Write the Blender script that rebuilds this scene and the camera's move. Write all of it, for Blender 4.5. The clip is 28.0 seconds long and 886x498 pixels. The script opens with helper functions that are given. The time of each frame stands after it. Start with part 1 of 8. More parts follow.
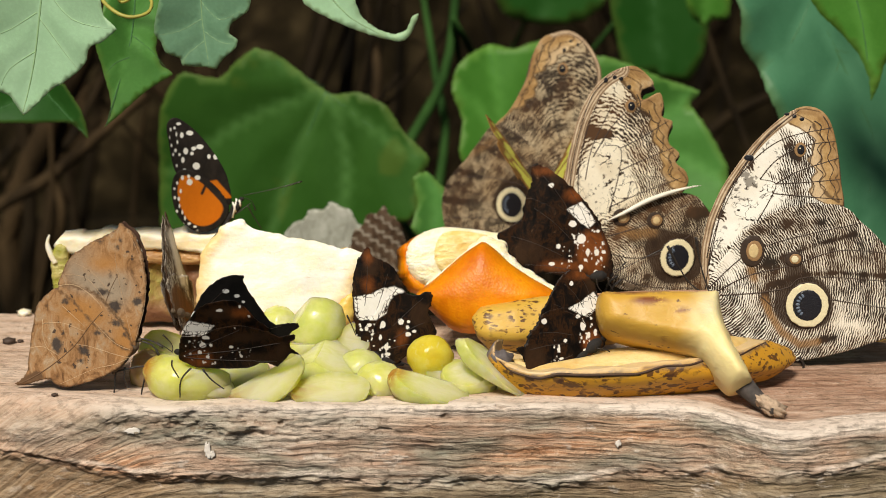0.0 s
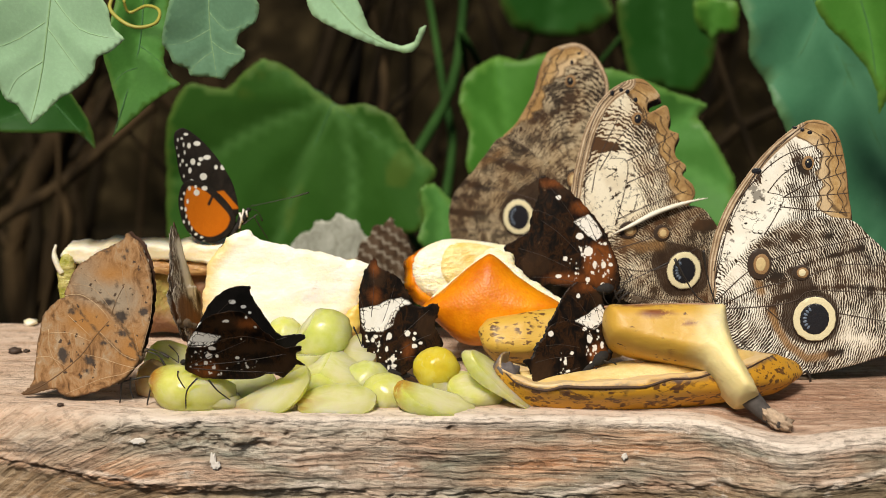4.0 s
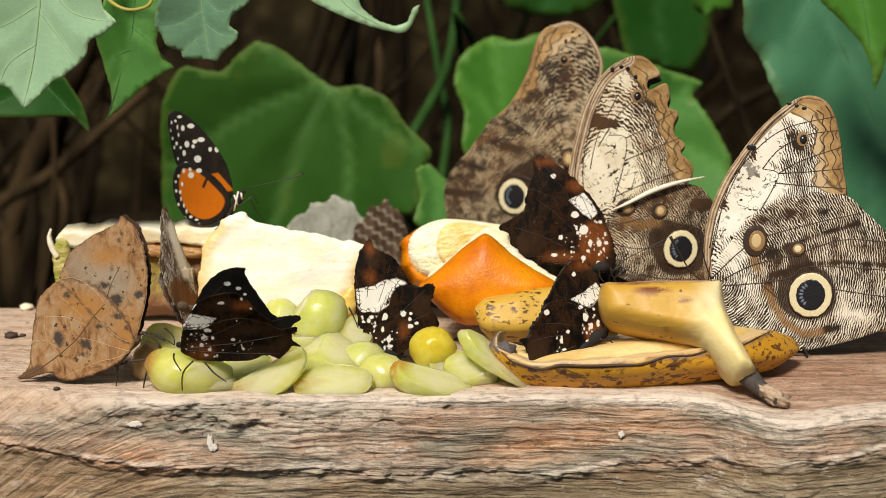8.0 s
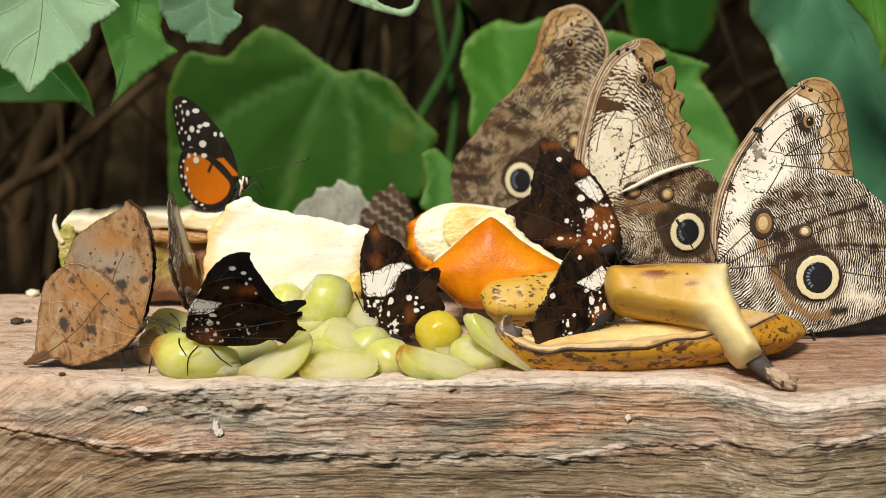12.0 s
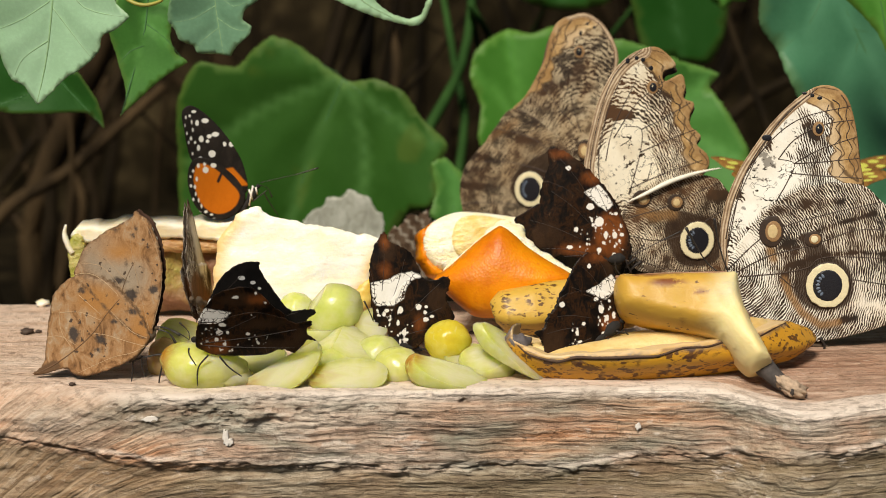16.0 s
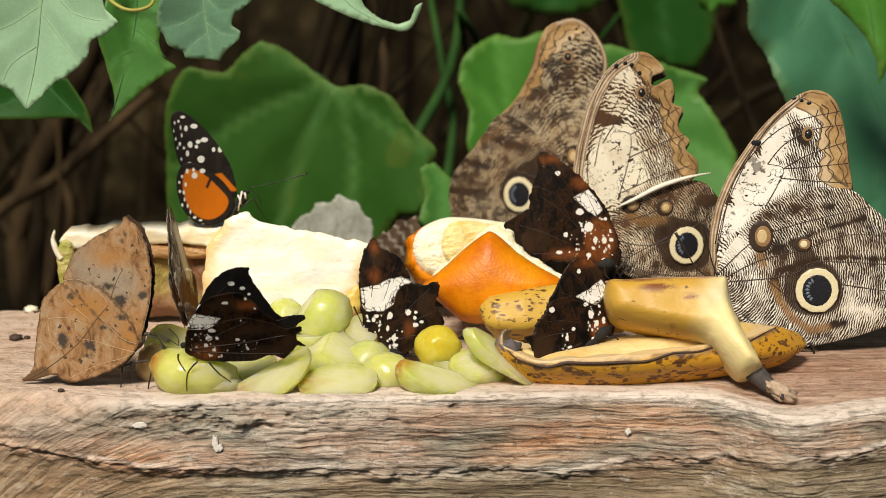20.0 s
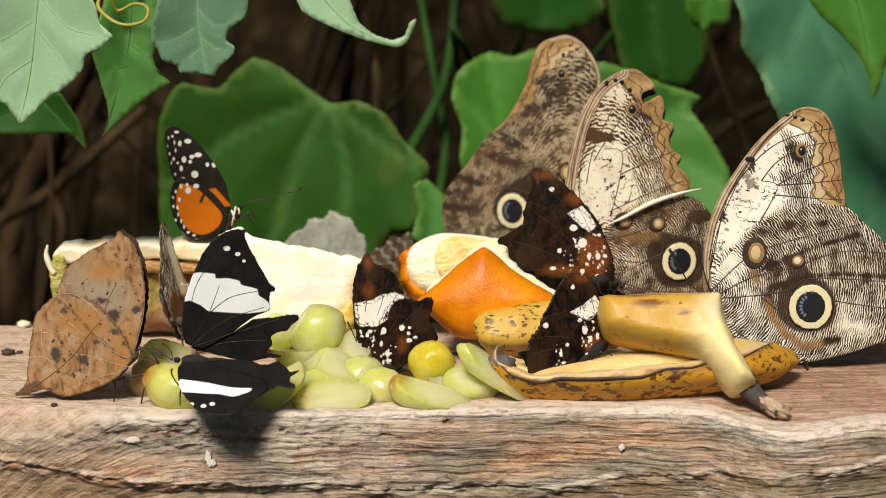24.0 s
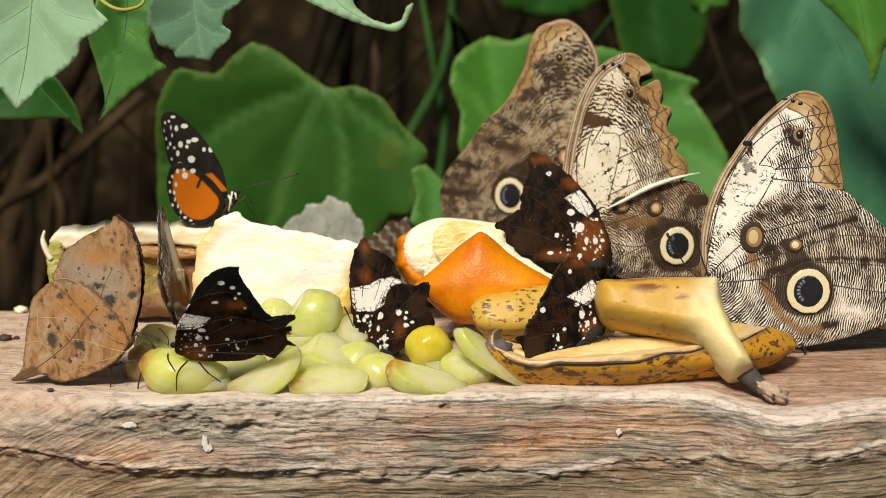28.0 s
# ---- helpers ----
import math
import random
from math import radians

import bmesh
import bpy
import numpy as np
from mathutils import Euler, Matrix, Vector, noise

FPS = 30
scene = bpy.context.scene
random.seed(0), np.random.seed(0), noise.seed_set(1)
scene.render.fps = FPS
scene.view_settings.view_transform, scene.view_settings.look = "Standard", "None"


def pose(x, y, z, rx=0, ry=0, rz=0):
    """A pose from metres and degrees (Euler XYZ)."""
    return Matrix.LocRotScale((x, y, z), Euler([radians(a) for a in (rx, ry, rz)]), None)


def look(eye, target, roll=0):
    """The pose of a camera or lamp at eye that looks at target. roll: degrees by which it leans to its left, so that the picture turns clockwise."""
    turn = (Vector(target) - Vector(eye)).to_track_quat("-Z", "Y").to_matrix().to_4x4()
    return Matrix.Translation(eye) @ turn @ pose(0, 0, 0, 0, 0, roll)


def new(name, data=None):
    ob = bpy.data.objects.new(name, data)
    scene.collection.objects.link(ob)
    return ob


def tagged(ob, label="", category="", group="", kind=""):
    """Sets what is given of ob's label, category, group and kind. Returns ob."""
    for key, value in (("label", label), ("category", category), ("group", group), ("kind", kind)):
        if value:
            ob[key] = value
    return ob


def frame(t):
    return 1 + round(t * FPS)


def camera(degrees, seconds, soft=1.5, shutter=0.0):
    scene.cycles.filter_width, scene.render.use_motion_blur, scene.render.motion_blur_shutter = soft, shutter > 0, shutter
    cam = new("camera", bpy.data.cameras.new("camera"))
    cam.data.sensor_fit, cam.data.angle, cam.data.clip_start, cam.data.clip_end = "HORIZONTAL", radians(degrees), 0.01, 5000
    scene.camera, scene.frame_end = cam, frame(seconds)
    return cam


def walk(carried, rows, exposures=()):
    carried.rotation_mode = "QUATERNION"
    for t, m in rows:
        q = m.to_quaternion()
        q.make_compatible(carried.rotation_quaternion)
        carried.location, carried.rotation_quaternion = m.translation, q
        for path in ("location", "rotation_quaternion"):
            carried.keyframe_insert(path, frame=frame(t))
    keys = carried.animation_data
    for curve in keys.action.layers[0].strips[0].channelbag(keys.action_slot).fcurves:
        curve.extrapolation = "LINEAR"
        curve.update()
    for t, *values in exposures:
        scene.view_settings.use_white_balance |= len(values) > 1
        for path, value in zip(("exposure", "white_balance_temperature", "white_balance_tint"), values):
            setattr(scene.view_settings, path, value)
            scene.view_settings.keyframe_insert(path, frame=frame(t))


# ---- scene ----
cam = camera(24, 28.0, soft=0.9)
cam.data.dof.use_dof, cam.data.dof.focus_distance, cam.data.dof.aperture_fstop = True, 0.655, 15
# seconds, eye, target, roll
PATH = [
    (0, (-0.00124, -0.61614, 0.17765), (0.00072, 0.06885, 0.03348), 0.346),
    (0.5, (-0.00149, -0.61583, 0.17849), (-0.00121, 0.06890, 0.03307), 0.460),
    (1, (-0.00052, -0.61616, 0.17922), (-0.00072, 0.06851, 0.03356), 0.539),
    (1.5, (-0.00057, -0.61563, 0.17859), (0.00038, 0.06929, 0.03412), 0.657),
    (2, (-0.00113, -0.61575, 0.17926), (0.00193, 0.06909, 0.03440), 0.814),
    (2.5, (0.00010, -0.61561, 0.17616), (0.00317, 0.06989, 0.03444), 0.701),
    (3, (-0.00029, -0.61572, 0.17754), (0.00292, 0.07004, 0.03711), 0.754),
    (3.5, (-0.00143, -0.61629, 0.17700), (0.00097, 0.06985, 0.03841), 0.604),
    (4, (-0.00158, -0.61550, 0.17727), (-0.00159, 0.07034, 0.03719), 0.594),
    (4.5, (-0.00119, -0.61595, 0.17637), (-0.00396, 0.06980, 0.03587), 0.512),
    (6.5, (0.00046, -0.61557, 0.17670), (-0.00233, 0.06942, 0.03254), 0.224),
    (7, (0.00038, -0.61521, 0.17682), (-0.00041, 0.06952, 0.03138), 0.122),
    (7.5, (-0.00064, -0.61457, 0.17648), (0.00060, 0.06990, 0.02987), 0.052),
    (8, (-0.00000, -0.61500, 0.17600), (-0.00000, 0.06970, 0.03046), 0.000),
    (8.5, (-0.00097, -0.61474, 0.17574), (-0.00185, 0.07023, 0.03147), -0.013),
    (9, (0.00034, -0.61464, 0.17592), (-0.00297, 0.07020, 0.03106), -0.133),
    (9.5, (0.00069, -0.61461, 0.17541), (-0.00331, 0.07022, 0.03051), -0.157),
    (10, (0.00119, -0.61456, 0.17572), (-0.00157, 0.06991, 0.02910), -0.266),
    (10.5, (0.00060, -0.61426, 0.17427), (-0.00167, 0.07016, 0.02743), -0.250),
    (11, (0.00055, -0.61380, 0.17518), (-0.00295, 0.07026, 0.02668), -0.272),
    (11.5, (0.00110, -0.61368, 0.17493), (-0.00198, 0.07026, 0.02588), -0.177),
    (12, (0.00170, -0.61362, 0.17480), (-0.00200, 0.07013, 0.02489), -0.309),
    (12.5, (0.00098, -0.61459, 0.17572), (-0.00369, 0.06974, 0.02850), -0.297),
    (14.5, (0.00128, -0.61355, 0.17402), (-0.00011, 0.07099, 0.02776), -0.336),
    (15, (0.00189, -0.61389, 0.17419), (-0.00323, 0.07072, 0.02830), -0.423),
    (15.5, (0.00073, -0.61261, 0.17468), (-0.00392, 0.07179, 0.02780), -0.360),
    (16, (0.00253, -0.61368, 0.17449), (-0.00516, 0.07075, 0.02789), -0.546),
    (16.5, (0.00212, -0.61346, 0.17352), (-0.00604, 0.07124, 0.02818), -0.606),
    (17, (0.00246, -0.61359, 0.17344), (-0.00551, 0.07107, 0.02790), -0.558),
    (17.5, (0.00278, -0.61448, 0.17448), (-0.00478, 0.07002, 0.02817), -0.711),
    (18, (0.00175, -0.61344, 0.17451), (-0.00485, 0.07075, 0.02672), -0.583),
    (18.5, (0.00275, -0.61469, 0.17537), (-0.00462, 0.06955, 0.02786), -0.527),
    (19, (0.00289, -0.61404, 0.17436), (-0.00341, 0.07040, 0.02771), -0.500),
    (19.5, (0.00251, -0.61383, 0.17434), (-0.00290, 0.07076, 0.02837), -0.569),
    (20, (0.00147, -0.61308, 0.17437), (-0.00160, 0.07176, 0.02949), -0.533),
    (20.5, (0.00151, -0.61325, 0.17444), (-0.00083, 0.07158, 0.02953), -0.463),
    (22.5, (0.00166, -0.61257, 0.17399), (-0.00013, 0.07281, 0.03171), -0.392),
    (23, (0.00236, -0.61270, 0.17312), (0.00071, 0.07309, 0.03280), -0.485),
    (23.5, (0.00075, -0.61319, 0.17268), (0.00034, 0.07303, 0.03447), -0.433),
    (24, (-0.00012, -0.61334, 0.17274), (0.00057, 0.07290, 0.03463), -0.310),
    (24.5, (0.00062, -0.61344, 0.17183), (0.00039, 0.07273, 0.03336), -0.308),
    (25, (0.00198, -0.61282, 0.17275), (-0.00005, 0.07292, 0.03219), -0.343),
    (25.5, (0.00183, -0.61255, 0.17330), (0.00068, 0.07288, 0.03120), -0.346),
    (26, (0.00157, -0.61329, 0.17268), (0.00103, 0.07248, 0.03224), -0.396),
    (26.5, (0.00116, -0.61283, 0.17261), (0.00224, 0.07293, 0.03216), -0.269),
    (27, (0.00204, -0.61265, 0.17277), (0.00166, 0.07290, 0.03126), -0.323),
    (27.5, (0.00128, -0.61237, 0.17215), (0.00088, 0.07301, 0.02982), -0.347),
    (28, (0.00192, -0.61212, 0.17191), (0.00147, 0.07320, 0.02933), -0.411),
]
walk(cam, [(t, look(e, g, r)) for t, e, g, r in PATH])

# ---- light: soft daylight through a greenhouse roof ----
world = bpy.data.worlds.new("sky")
scene.world = world
world.use_nodes = True
wn = world.node_tree
sky = wn.nodes.new("ShaderNodeTexSky")
sky.sky_type, sky.sun_disc, sky.sun_elevation, sky.sun_rotation = "NISHITA", False, radians(50), radians(199)
wn.links.new(sky.outputs[0], wn.nodes["Background"].inputs[0])
wn.nodes["Background"].inputs[1].default_value = 0.030
sun = new("sun", bpy.data.lights.new("sun", "SUN"))
sun.data.energy, sun.data.angle, sun.data.color = 5.0, radians(16), (1.0, 0.95, 0.87)
sun.matrix_world = look((-0.36, -1.02, 1.30), (0, 0, 0))
scene.view_settings.exposure = -0.10
scene.view_settings.use_white_balance, scene.view_settings.white_balance_temperature = True, 7000

# ---- node graphs ----
from mathutils import geometry


class Graph:
    def __init__(self, name):
        self.mat = bpy.data.materials.new(name)
        self.mat.use_nodes = True
        self.t = self.mat.node_tree
        self.bsdf = self.t.nodes["Principled BSDF"]
        self.co = self.t.nodes.new("ShaderNodeTexCoord").outputs["Object"]

    def put(self, socket, v):
        if isinstance(v, bpy.types.NodeSocket):
            self.t.links.new(v, socket)
        elif socket.type == "RGBA" and len(v) == 3:
            socket.default_value = (*v, 1)
        else:
            socket.default_value = v

    def stretch(self, s, turn=(0, 0, 0), co=None):
        n = self.t.nodes.new("ShaderNodeMapping")
        self.put(n.inputs["Vector"], co or self.co)
        n.inputs["Scale"].default_value, n.inputs["Rotation"].default_value = s, [radians(a) for a in turn]
        return n.outputs[0]

    def noise(self, scale, detail=3, rough=0.55, co=None, warp=0.0):
        n = self.t.nodes.new("ShaderNodeTexNoise")
        self.put(n.inputs["Vector"], co or self.co)
        n.inputs["Scale"].default_value, n.inputs["Detail"].default_value = scale, detail
        n.inputs["Roughness"].default_value, n.inputs["Distortion"].default_value = rough, warp
        return n.outputs["Fac"]

    def bend(self, scale, amount, co=None):
        """Coordinates shaken by a noise, in metres."""
        n = self.t.nodes.new("ShaderNodeTexNoise")
        self.put(n.inputs["Vector"], co or self.co)
        n.inputs["Scale"].default_value, n.inputs["Detail"].default_value = scale, 3
        m = self.t.nodes.new("ShaderNodeVectorMath")
        m.operation = "MULTIPLY_ADD"
        self.put(m.inputs[0], n.outputs["Color"])
        m.inputs[1].default_value = (amount,) * 3
        self.put(m.inputs[2], co or self.co)
        return m.outputs[0]

    def cells(self, scale, feature="F1", out="Distance", co=None):
        n = self.t.nodes.new("ShaderNodeTexVoronoi")
        n.feature = feature
        self.put(n.inputs["Vector"], co or self.co)
        n.inputs["Scale"].default_value = scale
        return n.outputs[out]

    def attr(self, name):
        n = self.t.nodes.new("ShaderNodeAttribute")
        n.attribute_name = name
        return n.outputs["Fac"]

    def rnd(self):
        return self.t.nodes.new("ShaderNodeObjectInfo").outputs["Random"]

    def math(self, op, a, b=0.0, c=0.0):
        n = self.t.nodes.new("ShaderNodeMath")
        n.operation = op
        for s, v in zip(n.inputs, (a, b, c)):
            self.put(s, v)
        return n.outputs[0]

    def step(self, v, lo, hi, a=0.0, b=1.0):
        n = self.t.nodes.new("ShaderNodeMapRange")
        n.interpolation_type = "SMOOTHSTEP"
        for s, x in zip(n.inputs, (v, lo, hi, a, b)):
            self.put(s, x)
        return n.outputs[0]

    def mix(self, fac, a, b, how="MIX"):
        n = self.t.nodes.new("ShaderNodeMix")
        n.data_type, n.blend_type = "RGBA", how
        self.put(n.inputs[0], fac)
        self.put(n.inputs[6], a)
        self.put(n.inputs[7], b)
        return n.outputs[2]

    def ramp(self, fac, stops):
        n = self.t.nodes.new("ShaderNodeValToRGB")
        self.put(n.inputs[0], fac)
        e = n.color_ramp.elements
        while len(e) < len(stops):
            e.new(0.5)
        for el, (p, c) in zip(e, stops):
            el.position, el.color = p, (*c, 1)
        return n.outputs[0]

    def done(self, color, rough=0.6, bump=None, height=0.001, strength=0.6, **more):
        self.put(self.bsdf.inputs["Base Color"], color)
        self.put(self.bsdf.inputs["Roughness"], rough)
        for k, v in more.items():
            self.put(self.bsdf.inputs[k.replace("_", " ")], v)
        if bump is not None:
            n = self.t.nodes.new("ShaderNodeBump")
            n.inputs["Strength"].default_value, n.inputs["Distance"].default_value = strength, height
            self.put(n.inputs["Height"], bump)
            self.t.links.new(n.outputs[0], self.bsdf.inputs["Normal"])
        return self.mat

    def thin(self, color, weight):
        """Lets light through a thin sheet."""
        t, m = self.t.nodes.new("ShaderNodeBsdfTranslucent"), self.t.nodes.new("ShaderNodeMixShader")
        self.put(t.inputs[0], color)
        m.inputs[0].default_value = weight
        self.t.links.new(self.bsdf.outputs[0], m.inputs[1])
        self.t.links.new(t.outputs[0], m.inputs[2])
        self.t.links.new(m.outputs[0], self.t.nodes["Material Output"].inputs[0])
        return self.mat


# ---- mesh tools ----
def mesh(name, verts, faces, mats, smooth=True, slots=None, fields=None):
    me = bpy.data.meshes.new(name)
    me.from_pydata([tuple(map(float, v)) for v in verts], [], [tuple(map(int, q)) for q in faces])
    for m in mats if isinstance(mats, (list, tuple)) else [mats]:
        me.materials.append(m)
    me.polygons.foreach_set("use_smooth", [smooth] * len(me.polygons))
    if slots is not None:
        me.polygons.foreach_set("material_index", [int(s) for s in slots])
    for k, v in (fields or {}).items():
        me.attributes.new(k, "FLOAT", "POINT").data.foreach_set("value", np.asarray(v, np.float32))
    me.update()
    return me


def part(name, me, parent, label="", at=None):
    ob = new(name, me)
    ob.parent = parent
    if at is not None:
        ob.matrix_basis = at
    return tagged(ob, label)


def thing(name, m, label, category, group="", me=None, kind=""):
    ob = new(name, me)
    ob.matrix_basis = m
    return tagged(ob, label, category, group, kind)


def curve(pts, n=8, closed=False):
    """Catmull-Rom through the points, n pieces a span."""
    p = np.array(pts, float)
    k = len(p)
    out = []
    for i in range(k if closed else k - 1):
        a, b, c, d = (p[(i + j) % k] if closed else p[min(max(i + j, 0), k - 1)] for j in (-1, 0, 1, 2))
        for t in np.arange(n) / n:
            out.append(0.5 * (2 * b + (c - a) * t + (2 * a - 5 * b + 4 * c - d) * t**2 + (3 * b - a - 3 * c + d) * t**3))
    if not closed:
        out.append(p[-1])
    return np.array(out)


def inside(u, v, poly):
    hit = np.zeros(np.shape(u), bool)
    for (x0, y0), (x1, y1) in zip(poly, np.roll(poly, -1, 0)):
        if y0 != y1:
            hit ^= ((y0 > v) != (y1 > v)) & (u < (x1 - x0) * (v - y0) / (y1 - y0) + x0)
    return hit


def off_line(u, v, pts, closed=False):
    """Distance from a polyline."""
    best = np.full(np.shape(u), 1e9)
    pts = np.asarray(pts, float)
    for (x0, y0), (x1, y1) in zip(pts if closed else pts[:-1], np.roll(pts, -1, 0) if closed else pts[1:]):
        dx, dy = x1 - x0, y1 - y0
        t = np.clip(((u - x0) * dx + (v - y0) * dy) / (dx * dx + dy * dy + 1e-12), 0, 1)
        best = np.minimum(best, np.hypot(u - x0 - t * dx, v - y0 - t * dy))
    return best


def region(u, v, poly):
    """Signed distance, positive inside."""
    d = off_line(u, v, poly, True)
    return np.where(inside(u, v, np.asarray(poly, float)), d, -d)


def blobs(u, v, spots):
    """Signed, positive inside the ovals (cx, cy, rx, ry)."""
    best = np.full(np.shape(u), -9.0)
    for cx, cy, rx, ry in spots:
        best = np.maximum(best, (1 - np.hypot((u - cx) / rx, (v - cy) / ry)) * min(rx, ry))
    return best


def lines(u, v, strokes, width):
    """Signed, positive on the strokes."""
    best = np.full(np.shape(u), -9.0)
    for s in strokes:
        best = np.maximum(best, width / 2 - off_line(u, v, s))
    return best


def fill(outline, gap):
    """A triangulated sheet inside the outline."""
    o = np.asarray(outline, float)
    lo, hi = o.min(0), o.max(0)
    gx, gy = np.meshgrid(np.arange(lo[0], hi[0], gap), np.arange(lo[1], hi[1], gap * 0.87))
    gx[1::2] += gap / 2
    gx, gy = gx.ravel(), gy.ravel()
    keep = region(gx, gy, o) > gap * 0.45
    pts = [Vector(p) for p in o] + [Vector(p) for p in zip(gx[keep], gy[keep])]
    n = len(o)
    v, _, f, *_ = geometry.delaunay_2d_cdt(pts, [(i, (i + 1) % n) for i in range(n)], [], 1, 1e-7)
    return np.array([tuple(p) for p in v]), [tuple(q) for q in f]


def rim(tris):
    seen = {}
    for a, b, c in tris:
        for e in ((a, b), (b, c), (c, a)):
            seen[e] = 1
    return [e for e in seen if (e[1], e[0]) not in seen]


def sheet(name, outline, gap, depth, thick, mats, fields=None):
    """A thin two-sided sheet in the xz plane, in millimetres: depth(u, v) gives y. The side towards -y takes the first material."""
    v2, tris = fill(outline, gap)
    u, v = v2.T
    y = depth(u, v)
    n = len(v2)
    tris = [t if (v2[t[1]] - v2[t[0]])[0] * (v2[t[2]] - v2[t[0]])[1] - (v2[t[1]] - v2[t[0]])[1] * (v2[t[2]] - v2[t[0]])[0] > 0 else t[::-1] for t in tris]
    verts = np.concatenate([np.stack([u, y - thick / 2, v], 1), np.stack([u, y + thick / 2, v], 1)]) / 1000
    faces = list(tris) + [(c + n, b + n, a + n) for a, b, c in tris] + [(b, a, a + n, b + n) for a, b in rim(tris)]
    slots = [0] * len(tris) + [1] * len(tris) + [0] * (len(faces) - 2 * len(tris))
    f = {k: np.tile(fn(u, v), 2) for k, fn in (fields or {}).items()}
    return mesh(name, verts, faces, mats, slots=slots, fields=f)


def tube(name, pts, radii, mat, sides=8, n=6, scale=1.0):
    """A round rod along a smooth line through the points, with capped ends."""
    p = curve(pts, n)
    r = np.interp(np.linspace(0, 1, len(p)), np.linspace(0, 1, len(radii)), radii)
    verts, faces = [], []
    way = np.gradient(p, axis=0)
    side = np.array((0.3, 0.1, 1.0))
    for i, (c, w) in enumerate(zip(p, way)):
        w = w / (np.linalg.norm(w) + 1e-12)
        a = np.cross(w, side)
        if np.linalg.norm(a) < 1e-3:
            a = np.cross(w, (1, 0, 0))
        a /= np.linalg.norm(a) + 1e-12
        b = np.cross(w, a)
        for k in range(sides):
            g = 2 * math.pi * k / sides
            verts.append(c + r[i] * (a * math.cos(g) + b * math.sin(g)))
    m = len(p)
    for i in range(m - 1):
        for k in range(sides):
            j = (k + 1) % sides
            faces.append((i * sides + k, (i + 1) * sides + k, (i + 1) * sides + j, i * sides + j))
    faces += [tuple(range(sides)), tuple((m - 1) * sides + k for k in reversed(range(sides)))]
    return mesh(name, np.array(verts) * scale, faces, mat)


def blob(name, radii, mat, shape=None, rings=20, sides=28, fields=None):
    """A closed round body: shape(direction) returns a factor or a point for each unit direction."""
    verts, faces = [], []
    for i in range(rings + 1):
        a = math.pi * i / rings
        for k in range(sides if 0 < i < rings else 1):
            g = 2 * math.pi * k / sides
            d = Vector((math.sin(a) * math.cos(g), math.sin(a) * math.sin(g), math.cos(a)))
            q = Vector((d.x * radii[0], d.y * radii[1], d.z * radii[2]))
            s = shape(d, q) if shape else q
            verts.append(s if isinstance(s, Vector) else q * s)
    row = lambda i: 0 if i == 0 else 1 + (i - 1) * sides
    for i in range(rings):
        for k in range(sides):
            j = (k + 1) % sides
            a, b = row(i) + (k if i else 0), row(i) + (j if i else 0)
            c, d = row(i + 1) + (j if i + 1 < rings else 0), row(i + 1) + (k if i + 1 < rings else 0)
            faces.append(tuple(dict.fromkeys((a, d, c, b))))
    return mesh(name, verts, faces, mat)


def rough(p, scale, octaves=3):
    return noise.fractal(Vector(p) * scale, 0.9, 2.0, octaves)


